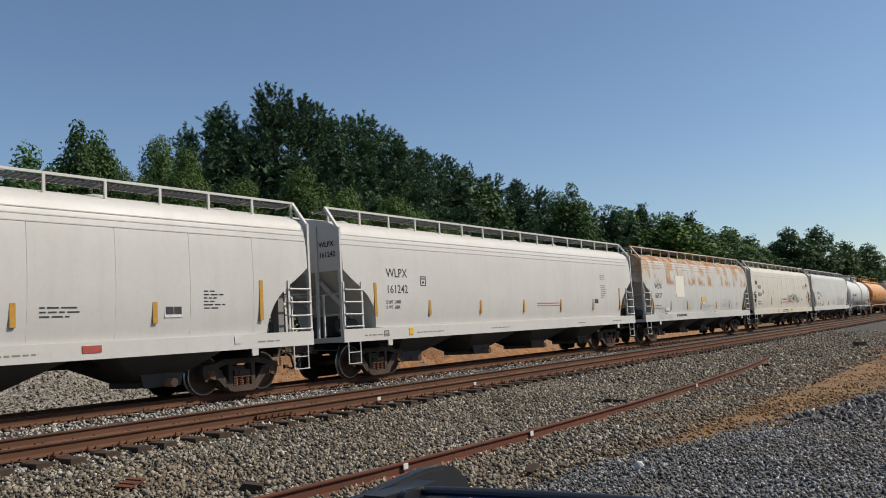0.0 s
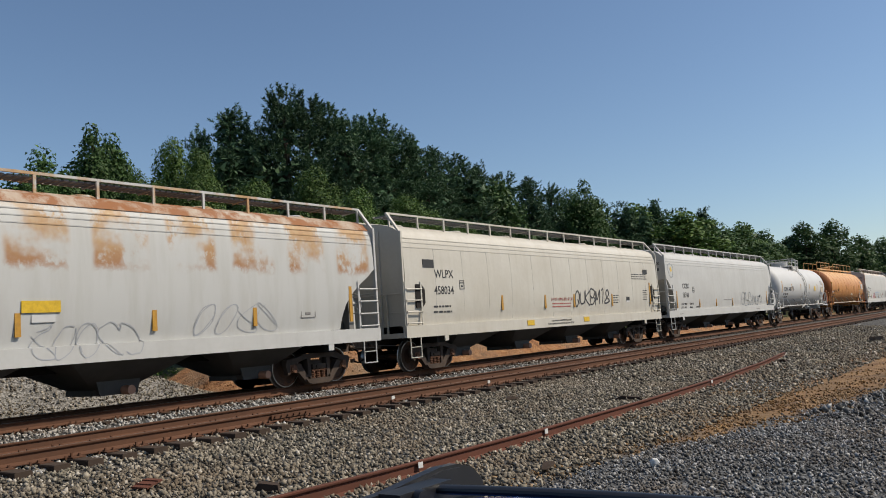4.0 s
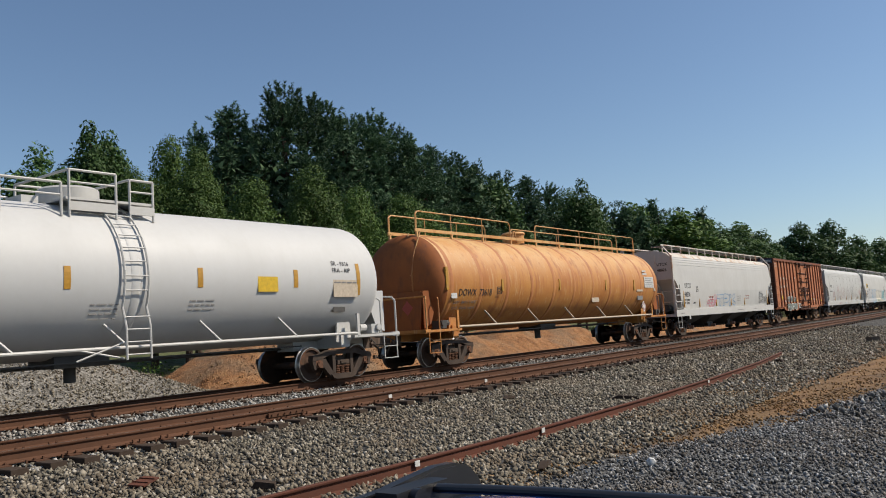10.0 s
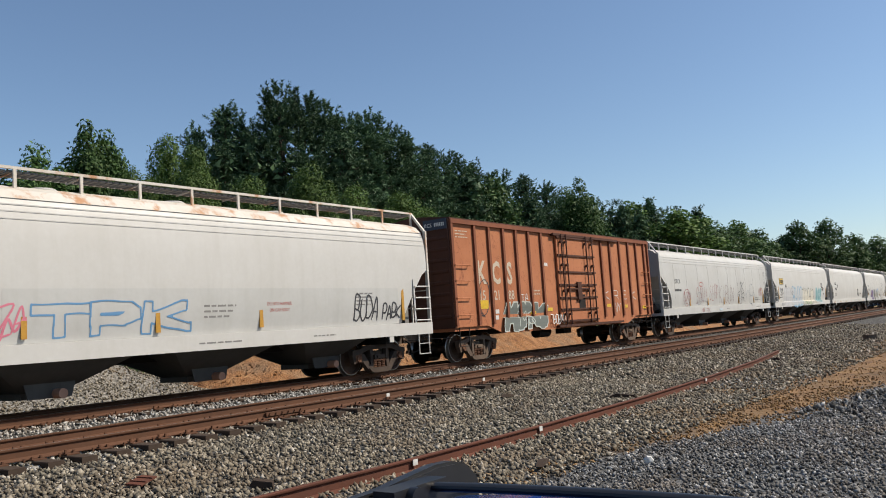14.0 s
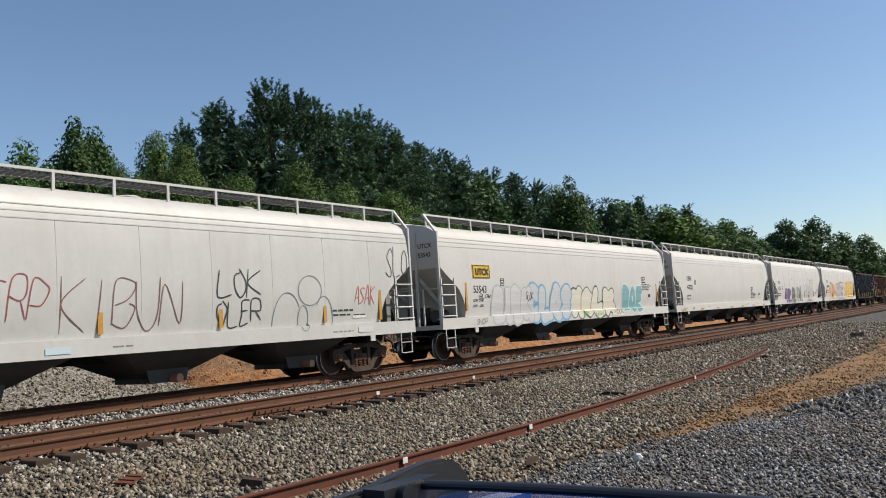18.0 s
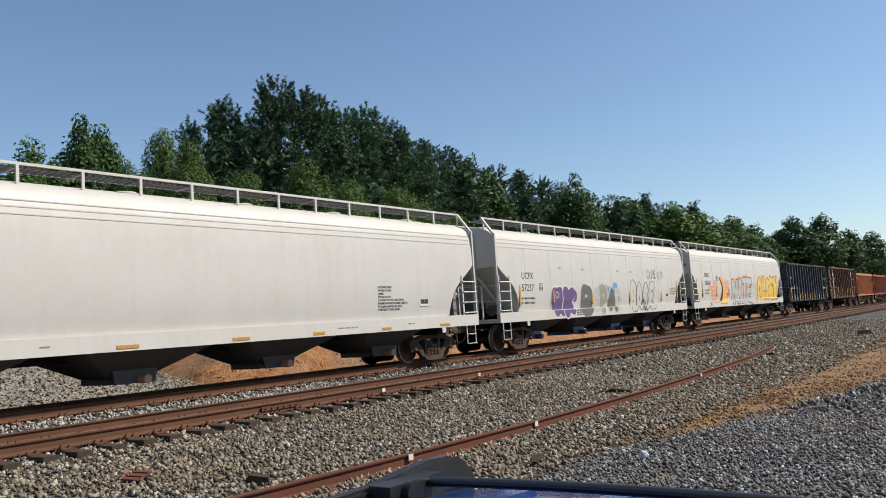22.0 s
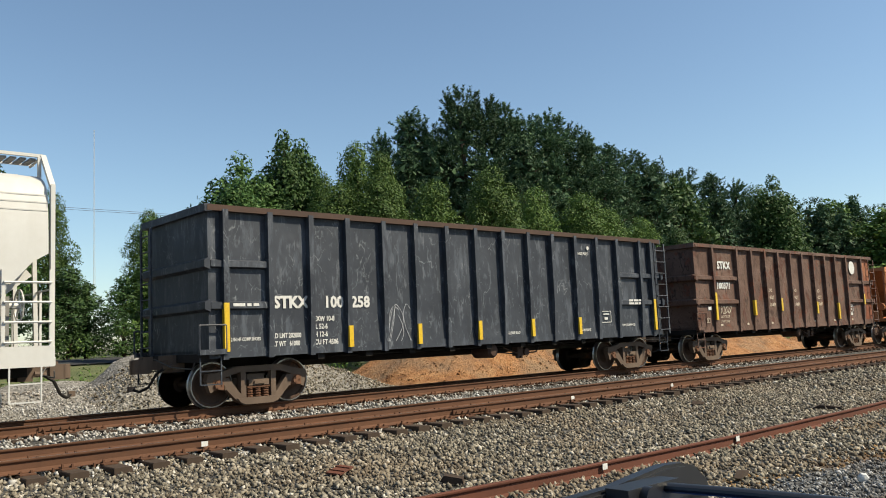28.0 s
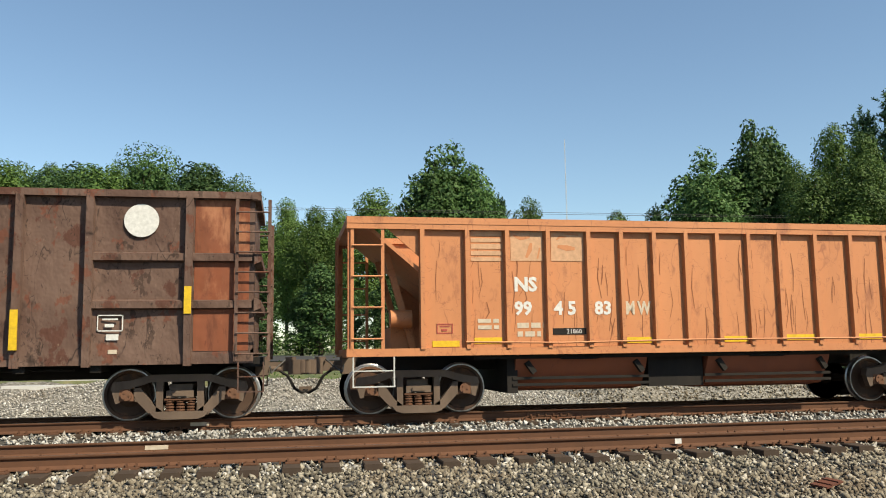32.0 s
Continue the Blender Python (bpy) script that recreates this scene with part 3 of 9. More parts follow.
def truck_meshes():
    w = MB()
    for s in (-1, 1):
        y = s * 0.72
        inner = [(y - s * 0.068, WR + 0.025), (y - s * 0.05, WR + 0.025), (y - s * 0.035, WR), (y + s * 0.066, WR - 0.006), (y + s * 0.068, WR - 0.028), (y + s * 0.068, WR - 0.075), (y + s * 0.025, WR - 0.095),
                 (y + s * 0.008, 0.22), (y + s * 0.045, 0.16), (y + s * 0.045, 0.07)]
        back = [(y - s * 0.068, WR + 0.025), (y - s * 0.068, WR - 0.075), (y - s * 0.03, WR - 0.095), (y - s * 0.04, 0.20), (y - s * 0.09, 0.12), (y - s * 0.09, 0.07)]
        w.lathe(inner, 32, "y")
        w.lathe(back, 32, "y")
    w.cyl((0, -0.72, 0), (0, 0.72, 0), 0.085, 14)
    for s in (-1, 1):
        w.cyl((0, s * 0.74, 0), (0, s * 1.02, 0), 0.075, 12)
    TRUCK_MESH["wheelset"] = w.mesh("wheelset")
    me = TRUCK_MESH["wheelset"]
    me.materials.append(M["wheel"])
    me.materials.append(M["tread"])
    for p in me.polygons:
        r = math.hypot(p.center.x, p.center.z)
        if r > WR - 0.012 or (r > WR - 0.045 and abs(p.center.y) > 0.76):
            p.material_index = 1
    sf = MB()
    # cast side frame: arched top member, two windows, dropped spring seat
    top = [(-1.15, 0.54), (-1.12, 0.68), (-0.82, 0.71), (-0.50, 0.80), (0.50, 0.80), (0.82, 0.71), (1.12, 0.66), (1.15, 0.54), (0.82, 0.57), (0.48, 0.675), (-0.48, 0.675), (-0.82, 0.57)]
    sf.prism(top, -0.085, 0.085)
    for s in (-1, 1):
        sf.prism([(s * 1.15, 0.57), (s * 1.07, 0.31), (s * 1.0, 0.33), (s * 0.98, 0.50), (s * 0.77, 0.50), (s * 0.75, 0.34), (s * 0.62, 0.36), (s * 0.66, 0.58)], -0.07, 0.07)
        sf.prism([(s * 0.84, 0.57), (s * 0.70, 0.33), (s * 0.48, 0.10), (s * 0.30, 0.06), (s * 0.30, 0.18), (s * 0.43, 0.27), (s * 0.66, 0.58)], -0.075, 0.075)
        sf.prism([(s * 0.40, 0.68), (s * 0.40, 0.10), (s * 0.285, 0.10), (s * 0.285, 0.68)], -0.075, 0.075)
    sf.prism([(-0.50, 0.16), (-0.42, 0.07), (-0.30, 0.03), (0.30, 0.03), (0.42, 0.07), (0.50, 0.16), (0.30, 0.165), (-0.30, 0.165)], -0.12, 0.12)
    TRUCK_MESH["side_frame"] = sf.mesh("side_frame")
    sp = MB()
    for x in (-0.18, 0.0, 0.18):
        coil = []
        for k in range(4):
            coil += [(0.160 + k * 0.05, 0.058), (0.172 + k * 0.05, 0.080), (0.190 + k * 0.05, 0.080), (0.202 + k * 0.05, 0.058)]
        sp.lathe(coil, 8, "z", (x, 0, 0))
    sp.box(-0.26, 0.26, -0.08, 0.08, 0.355, 0.385)
    TRUCK_MESH["spring_nest"] = sp.mesh("spring_nest")
    bo = MB()
    bo.box(-0.20, 0.20, -0.95, 0.95, 0.50, 0.63)
    bo.box(-0.23, 0.23, -1.09, 1.09, 0.40, 0.52)
    bo.box(-0.12, 0.12, -1.12, 1.12, 0.43, 0.49)
    bo.cyl((0, 0, 0.6), (0, 0, 0.78), 0.18, 14)
    for s in (-1, 1):
        bo.box(s * 0.28, s * 0.34, -0.75, 0.75, 0.30, 0.40)
        bo.box(s * 0.33, s * 0.43, -0.79, -0.66, 0.26, 0.55)
        bo.box(s * 0.33, s * 0.43, 0.66, 0.79, 0.26, 0.55)
    TRUCK_MESH["bolster"] = bo.mesh("bolster")
    cp = MB()
    cp.box(-0.12, 0.12, -0.075, 0.075, -0.10, 0.13)
    cp.cyl((0, -0.075, 0), (0, -0.115, 0), 0.092, 14)
    for k in range(3):
        a = 2.1 * k
        cp.cyl((0.055 * math.cos(a), -0.11, 0.055 * math.sin(a)), (0.055 * math.cos(a), -0.132, 0.055 * math.sin(a)), 0.018, 6)
    TRUCK_MESH["journal_box"] = cp.mesh("journal_box")


truck_meshes()
TRUCK_COPY = {}


def own(name, material):
    key = (name, material)
    if key not in TRUCK_COPY:
        me = TRUCK_MESH[name].copy()
        me.materials.append(M[material])
        TRUCK_COPY[key] = me
    return TRUCK_COPY[key]


def truck(car, x, mat="truck", half=0.89):
    """A two-axle truck under a car: side frames, springs, bolster, journal boxes and turning wheelsets."""
    frame_ob = part("truck", own("bolster", mat), None, car, "rusty two-axle truck", pose(x, 0, 0))
    for s in (-1, 1):
        part("side_frame", own("side_frame", mat), None, frame_ob, "", pose(0, s * 1.0, 0, 0, 0, 0 if s < 0 else 180))
        part("spring_nest", own("spring_nest", "rail"), None, frame_ob, "", pose(0, s * 1.0, 0))
    for a in (-half, half):
        ws = part("wheelset", TRUCK_MESH["wheelset"], None, frame_ob, "steel wheelset with bright treads")
        ws.matrix_parent_inverse = pose(a, 0, WR)
        WHEELSETS.append(ws)
        for s in (-1, 1):
            part("journal_box", own("journal_box", "journal"), None, frame_ob, "", pose(a, s * 1.0, WR, 0, 0, 0 if s < 0 else 180))
    return frame_ob


def coupler(car, x, s):
    """Drawbar, knuckle, uncoupling rod and air hose at one end; s is the way it points."""
    mb = MB()
    mb.box(min(x - s * 0.5, x + s * 0.42), max(x - s * 0.5, x + s * 0.42), -0.09, 0.09, 0.80, 0.98)
    mb.prism([(x + s * 0.35, -0.14), (x + s * 0.62, -0.16), (x + s * 0.74, -0.02), (x + s * 0.60, 0.02), (x + s * 0.58, 0.16), (x + s * 0.38, 0.14)], 0.74, 1.02, "z")
    mb.box(min(x, x - s * 0.25), max(x, x - s * 0.25), -0.34, 0.34, 0.74, 1.08)
    mb.cyl((x + s * 0.63, -0.07, 0.76), (x + s * 0.63, -0.07, 1.0), 0.10, 12)
    mb.box(min(x + s * 0.30, x + s * 0.50), max(x + s * 0.30, x + s * 0.50), -0.12, 0.12, 0.96, 1.07)
    part("coupler", mb, "truck", car, "rusty knuckle coupler")
    part("angle_cock", MB().cyl((x + s * 0.02, -0.35, 0.87), (x + s * 0.22, -0.35, 0.84), 0.045, 8), "truck", car)
    part("gladhand", MB().box(min(x + s * 0.68, x + s * 0.80), max(x + s * 0.68, x + s * 0.80), -0.14, -0.06, 0.41, 0.51), "truck", car)
    ho = MB()
    ho.tube([(x + s * 0.15, -0.35, 0.85), (x + s * 0.35, -0.36, 0.72), (x + s * 0.48, -0.30, 0.48), (x + s * 0.62, -0.2, 0.40), (x + s * 0.74, -0.1, 0.46)], 0.028, 6)
    part("air_hose", ho, "black", car)
    ro = MB()
    ro.tube([(x + s * 0.04, -1.4, 0.92), (x + s * 0.06, -1.35, 0.80), (x + s * 0.10, -0.5, 0.84), (x + s * 0.3, -0.15, 1.02)], 0.014, 5)
    part("uncoupling_rod", ro, "dark_grey", car)


def ladder(car, name, x0, x1, y, z0, z1, n, mat, r=0.022):
    """Two stiles with n rungs on a side."""
    mb = MB()
    for x in (x0, x1):
        mb.box(x - 0.03, x + 0.03, y - 0.012, y + 0.012, z0, z1)
    for k in range(n):
        z = z0 + (z1 - z0) * (k + 0.35) / n
        mb.cyl((x0, y - 0.03, z), (x1, y - 0.03, z), r, 6)
    part(name, mb, mat, car)


def stirrup(car, x0, x1, y, z0, z1, mat):
    mb = MB()
    for x in (x0, x1):
        mb.box(x - 0.013, x + 0.013, y - 0.012, y + 0.012, z0, z1)
    mb.box(x0 - 0.013, x1 + 0.013, y - 0.03, y + 0.02, z0, z0 + 0.022)
    mb.box(x0 - 0.013, x1 + 0.013, y - 0.02, y + 0.01, (z0 + z1) / 2, (z0 + z1) / 2 + 0.02)
    part("step", mb, mat, car)


HOPPER_HALF = [(1.44, 1.33), (1.50, 1.7), (1.535, 2.2), (1.54, 2.7), (1.53, 3.2), (1.505, 3.6), (1.47, 3.86), (1.40, 4.06), (1.24, 4.21), (0.95, 4.33), (0.5, 4.42), (0.0, 4.45)]


def hopper_y(z):
    """Half width of a covered hopper's side at height z."""
    return float(np.interp(z, [p[1] for p in HOPPER_HALF], [p[0] for p in HOPPER_HALF]))


def hopper_body(L, style):
    """Shell with bulging sides, a cambered roof and sloped ends cut back above the trucks."""
    e = 0.10
    if style == "full":
        cut = [(e, 1.36), (0.5, 1.355), (1.0, 1.35), (1.6, 1.345), (2.1, 1.34)]
    elif style == "round":
        cut = [(e, 2.95), (0.38, 2.74), (0.76, 2.5), (1.08, 2.25), (1.28, 2.0), (1.40, 1.75), (1.45, 1.55), (1.47, 1.36)]
    else:
        cut = [(e, 2.9), (0.35, 2.75), (0.75, 2.3), (1.15, 1.7), (1.35, 1.36)]
    cut += [(2.3, 1.34)]
    cols = [(x, z) for x, z in cut] + [(x, 1.34) for x in np.linspace(2.8, L / 2, 6)]
    cols = [(x - L / 2, z) for x, z in cols]
    cols += [(-x, z) for x, z in reversed(cols[:-1])]
    K = 22
    vs, fs = [], []
    ztop = 4.06
    for x, zb in cols:
        ring = []
        for i in range(K):
            if i < 12:
                z = zb + (ztop - zb) * i / 11
                ring.append((hopper_y(z), z))
            else:
                t = (i - 11) / (K - 12)
                y = 1.40 * (1 - t)
                ring.append((y, float(np.interp(-y, [-1.40, -1.24, -0.95, -0.5, 0], [4.06, 4.21, 4.33, 4.42, 4.45]))))
        full = [(-y, z) for y, z in ring] + [(y, z) for y, z in reversed(ring[:-1])]
        vs += [(x, y, z) for y, z in full]
    n = 2 * K - 1
    for i in range(len(cols) - 1):
        for j in range(n):
            fs.append((i * n + j, (i + 1) * n + j, (i + 1) * n + (j + 1) % n, i * n + (j + 1) % n))
    fs += [tuple(range(n)), tuple(range((len(cols) - 1) * n, len(cols) * n))]
    return MB().add(vs, fs)


def covered_hopper(L, mat, label, style="round", roof=None, bays=4, sill_mat=None, end_mat="dark_grey", strips=(), seams=0, rust_edge=False):
    """A covered hopper wagon with its centre at the origin, length L over the end sills."""
    car = thing("covered_hopper_wagon", label, "railway wagon", "freight train")
    h = L / 2
    sill_mat = sill_mat or mat
    part("body", hopper_body(L, style), mat, car)
    if roof:
        rf = MB()
        prof = [(-1.43, 4.03), (-1.25, 4.222), (-0.95, 4.342), (-0.5, 4.432), (0.0, 4.462), (0.5, 4.432), (0.95, 4.342), (1.25, 4.222), (1.43, 4.03)]
        for (a, b), (c, d) in zip(prof, prof[1:]):
            rf.add([(-h + 0.11, a, b), (h - 0.11, a, b), (h - 0.11, c, d), (-h + 0.11, c, d)], [(0, 1, 2, 3)])
        part("roof", rf, roof, car)
    for s in (-1, 1):
        for z in (3.64, 3.78, 3.91):
            part("eave_bead", MB().box(-h + 0.11, h - 0.11, s * hopper_y(z) - 0.009, s * hopper_y(z) + 0.009, z - 0.012, z + 0.012), mat, car)
    if seams:
        for k in range(1, seams):
            x = -h + 0.1 + (L - 0.2) * k / seams
            zs = (1.4, 1.9, 2.4, 2.9, 3.4, 3.62)
            vs = [(x + u, -hopper_y(z) - v, z) for z in zs for u, v in ((-0.009, -0.002), (0.0, 0.006), (0.009, -0.002))]
            part("weld_seam", MB().add(vs, [(3 * q + r, 3 * q + r + 1, 3 * q + r + 4, 3 * q + r + 3) for q in range(5) for r in (0, 1)]), "seam", car)
    for s in (-1, 1):
        sill = MB().prism([(s * 1.565, 1.0), (s * 1.565, 1.345), (s * 1.38, 1.352), (s * 1.38, 1.325), (s * 1.50, 1.32), (s * 1.50, 1.03), (s * 1.37, 1.03), (s * 1.37, 1.0)], -h, h, "x")
        part("side_sill", sill, sill_mat, car)
    un = MB()
    un.box(-h + 0.1, h - 0.1, -0.35, 0.35, 0.82, 1.2)
    for s in (-1, 1):
        un.box(min(s * (h - 2.6), s * (h - 0.05)), max(s * (h - 2.6), s * (h - 0.05)), -1.45, 1.45, 1.02, 1.10)
        un.box(min(s * (h - 2.05), s * (h - 1.65)), max(s * (h - 2.05), s * (h - 1.65)), -1.4, 1.4, 0.80, 1.05)
    part("underframe", un, "black", car)
    # hopper chutes with outlet gates
    inner = L - 3.75
    for k in range(bays):
        c = -inner / 2 + inner * (k + 0.5) / bays
        w = inner / bays
        top, bot, deep = 0.38 * w, 0.11 * w, 0.45
        ta, tb = max(c - top, -h + 2.75), min(c + top, h - 2.75)
        upper = [(ta, -1.42, 1.02), (tb, -1.42, 1.02), (tb, 1.42, 1.02), (ta, 1.42, 1.02)]
        lower = [(c - bot, -deep, 0.40), (c + bot, -deep, 0.40), (c + bot, deep, 0.40), (c - bot, deep, 0.40)]
        ch = MB().add(upper + lower, [(0, 1, 5, 4), (1, 2, 6, 5), (2, 3, 7, 6), (3, 0, 4, 7), (4, 5, 6, 7)])
        cb = part("hopper_chute", ch, "dark_grey", car)
        g = MB()
        g.box(c - bot - 0.04, c + bot + 0.04, -deep - 0.06, deep + 0.06, 0.30, 0.42)
        g.prism([(c - bot - 0.10, 0.60), (c + bot + 0.10, 0.60), (c + bot + 0.02, 0.30), (c - bot - 0.02, 0.30)], -deep - 0.30, -deep - 0.27)
        part("outlet_gate", g, "dark_grey", cb, "grimy outlet gate")
        part("outlet_cap", MB().cyl((c + 0.12, -deep - 0.2, 0.38), (c + 0.12, -deep - 0.56, 0.38), 0.095, 14), "rust_cap", cb, "round pale rusty outlet cap")
    # roof walk with edge rail
    for s in (-1, 1):
        rw = MB()
        rw.box(-h + 0.05, h - 0.05, s * 1.02 - 0.03, s * 1.02 + 0.03, 4.66, 4.715)
        rw.box(-h + 0.05, h - 0.05, s * 0.52 - 0.02, s * 0.52 + 0.02, 4.60, 4.64)
        n = int(L / 1.32)
        for k in range(n + 1):
            x = -h + 0.12 + (L - 0.24) * k / n
            rw.box(x - 0.03, x + 0.03, s * 1.06 - 0.02, s * 1.06 + 0.02, 4.27, 4.66)
            rw.beam((x, s * 1.02, 4.62), (x, s * 0.50, 4.58), 0.03, 0.03)
        part("roof_walk_rail", rw, mat, car)
        gr = MB()
        m = int(L / 0.16)
        for k in range(m):
            x = -h + 0.1 + (L - 0.2) * k / m
            gr.box(x, x + 0.10, s * 0.77 - 0.23, s * 0.77 + 0.23, 4.60, 4.64)
        part("roof_walk_grating", gr, "grating", car)
    for k in range(6):
        x = -h + L * (k + 0.5) / 6
        part("hatch_cover", MB().lathe([(4.43, 0.30), (4.50, 0.30), (4.53, 0.25), (4.54, 0.02)], 16, "z", (x, 0, 0)), mat, car)
    # ends
    for s in (-1, 1):
        x = s * (h - 0.03)
        fr = MB()
        for q in (-1, 1):
            fr.beam((x, q * 1.49, 1.02), (x, q * 1.50, 4.10), 0.09, 0.07)
            fr.beam((x, q * 1.50, 4.06), (x - s * 0.02, q * 1.02, 4.69), 0.09, 0.06)
            fr.beam((x, q * 0.62, 1.05), (x - s * 0.07, q * 0.62, 4.2), 0.07, 0.07)
            fr.beam((s * (h - 2.2), q * 0.62, 1.08), (s * (h - 0.16), q * 0.62, 2.65), 0.08, 0.14)
        fr.beam((x, -1.5, 1.08), (x, 1.5, 1.08), 0.12, 0.14)
        fr.tube([(x, -1.49, 2.30), (x, 1.49, 2.30)], 0.018)
        fr.tube([(x, -1.49, 1.75), (x, -0.8, 1.75)], 0.018)
        fr.beam((x, -0.85, 1.1), (x, -0.85, 2.32), 0.05, 0.04)
        fr.beam((x, 0.85, 1.1), (x, 0.85, 2.32), 0.05, 0.04)
        part("end_frame", fr, mat, car)
        bx = MB()
        xx = s * (h - 1.0)
        bx.box(min(xx, xx - s * 0.5), max(xx, xx - s * 0.5), -0.1, 0.55, 1.10, 1.75)
        part("brake_box", bx, "dark_grey", car)
        part("brake_cylinder", MB().cyl((xx + s * 0.25, -0.75, 1.45), (xx - s * 0.3, -0.75, 1.45), 0.2, 14), "dark_grey", car)
        for q in (-1, 1):
            y = q * 1.555
            xs = sorted((s * (h - 0.06), s * (h - 0.80)))
            ladder(car, "ladder", xs[0], xs[1], y, 1.30, 2.62, 4, mat)
            stirrup(car, xs[0] + 0.1, xs[1] - 0.15, y, 0.42, 1.02, mat)
        up = MB()
        for k in range(9):
            z = 2.8 + k * 0.2
            up.cyl((x + s * 0.06, 0.7, z), (x + s * 0.06, 1.4, z), 0.014, 5)
        part("end_rungs", up, mat, car)
        if s > 0:
            bw = MB()
            hub = (h - 0.42, -1.02, 2.05)
            rim = [(hub[0], hub[1] + 0.27 * math.cos(t), hub[2] + 0.27 * math.sin(t)) for t in np.linspace(0, 6.283, 19)]
            bw.tube(rim, 0.018, 6)
            for t in (0.3, 1.56, 2.81, 4.07, 5.33):
                bw.tube([hub, (hub[0], hub[1] + 0.27 * math.cos(t), hub[2] + 0.27 * math.sin(t))], 0.013, 5)
            bw.cyl((hub[0] - 0.18, hub[1], hub[2]), (hub[0] + 0.03, hub[1], hub[2]), 0.06, 8)
            part("brake_wheel", bw, mat, car, "spoked hand brake wheel")
            part("brake_gear", MB().box(h - 0.78, h - 0.60, -1.14, -0.86, 1.35, 2.2), "grating", car)
        coupler(car, s * h, s)
        truck(car, s * (h - 1.95), "truck_shaded")
    for s in (-1, 1):
        part("jacking_lug", MB().prism([(s * (h - 1.95) - 0.1, 1.0), (s * (h - 1.95) + 0.1, 1.0), (s * (h - 1.95) + 0.09, 0.84), (s * (h - 1.95) - 0.09, 0.84)], -1.56, -1.53), mat, car)
    for x, z0, z1 in strips:
        y = -(hopper_y((z0 + z1) / 2) + 0.012) if z0 > 1.3 else -1.57
        part("reflector", MB().box(x - 0.055, x + 0.055, y - 0.008, y + 0.02, z0, z1), "amber", car, "upright amber reflective strip")
    return car


def end_letters(car, h, rows, mat="ink", size=0.2, z=3.62, y=-0.70, x=0.09):
    """Lettering on the end that looks towards -x."""
    for k, words in enumerate(rows):
        part("lettering", text_mesh(words, size, 0.004), mat, car, "", pose(-h + x, y, z - 0.29 * k, 90, 0, -90))


def side_letters(car, words, x, z, size, mat="ink", bold=0.004, shear=0.0, squeeze=1.0):
    bold *= 0.35
    y0, y1 = hopper_y(z), hopper_y(z + size * 0.72)
    return letters(words, x, -(y0 + 0.004), z, size, mat, car, bold, shear, squeeze, math.degrees(math.atan2(y1 - y0, size * 0.72)))


# cars in train order: (s of left end, s of right end); s is the place along X at 0 s
CARS = []


def place(car, s0, s1):
    CARS.append((car, (s0 + s1) / 2))
    return car


def shift(t):
    """How far the train has gone after t seconds."""
    return 9.7375 * t + 0.0059375 * t * t


def motions():
    """The train rolls along the far track; its wheels turn with it."""
    for car, s in CARS:
        rows = []
        for t in np.arange(0, 32.1, 2.0):
            x = s - shift(float(t))
            rows.append((float(t), pose(x, YC1 + bend(x), 0.0, 0, 0, heading(x))))
        walk(car, rows)
    lead = WHEELSETS[0]
    rows = [(k / 15, pose(0, 0, 0, 0, -math.degrees(shift(k / 15) / WR), 0)) for k in range(481)]
    walk(lead, rows)
    act, slot = lead.animation_data.action, lead.animation_data.action_slot
    for ws in WHEELSETS[1:]:
        ws.rotation_mode = "QUATERNION"
        ws.animation_data_create()
        ws.animation_data.action = act
        ws.animation_data.action_slot = slot

# ---- trees ----
def unit(v):
    return v / np.maximum(np.linalg.norm(v, axis=-1, keepdims=True), 1e-6)


def crown_cards(centres, per, spread, size, rng, flat=0.7):
    """Small pointed leaves scattered in clumps round the given centres, turned outwards and up."""
    n = len(centres) * per
    c = np.repeat(np.array(centres, float), per, axis=0)
    off = rng.normal(0, 1, (n, 3)) * np.array([1, 1, flat])
    return leaf_tris(off * spread + c, off * 0.55 + np.array([0, 0, 0.55]) + rng.normal(0, 0.55, (n, 3)), size, rng)


def leaf_tris(p, facing, size, rng, narrow=0.62):
    """One triangle a leaf at p, its face turned along facing."""
    n = len(p)
    s = size * rng.uniform(0.6, 1.3, n)
    nrm = unit(facing)
    a = unit(np.cross(nrm, rng.normal(0, 1, (n, 3))))
    b = np.cross(nrm, a) * (s * narrow)[:, None]
    a = a * s[:, None]
    return np.stack([p + a, p - a * 0.55 + b, p - a * 0.55 - b], 1).reshape(-1, 3)


def needle_tufts(base, axis, length, per, needle, rng):
    """Shoots set with needles: each needle a long thin triangle that stands off its shoot."""
    n = len(base) * per
    b, ax = np.repeat(base, per, axis=0), np.repeat(unit(axis), per, axis=0)
    lg = np.repeat(length, per)
    f = rng.uniform(0, 1, n)
    p = b + ax * (f * lg)[:, None]
    side = unit(np.cross(ax, rng.normal(0, 1, (n, 3))))
    d = unit(ax * rng.uniform(0.25, 1.0, n)[:, None] + side * (1.05 - 0.45 * f)[:, None])
    nl = (needle * rng.uniform(0.7, 1.25, n))[:, None]
    w = unit(np.cross(d, rng.normal(0, 1, (n, 3)))) * nl * 0.17
    return np.stack([p + d * nl, p + w, p - w], 1).reshape(-1, 3)


def cards_mesh(name, v, mat):
    n = len(v) // 3
    me = bpy.data.meshes.new(name)
    me.vertices.add(n * 3)
    me.vertices.foreach_set("co", v.ravel())
    me.loops.add(n * 3)
    me.loops.foreach_set("vertex_index", np.arange(n * 3))
    me.polygons.add(n)
    me.polygons.foreach_set("loop_start", np.arange(n) * 3)
    me.update()
    me.validate()
    me.materials.append(M[mat])
    return me


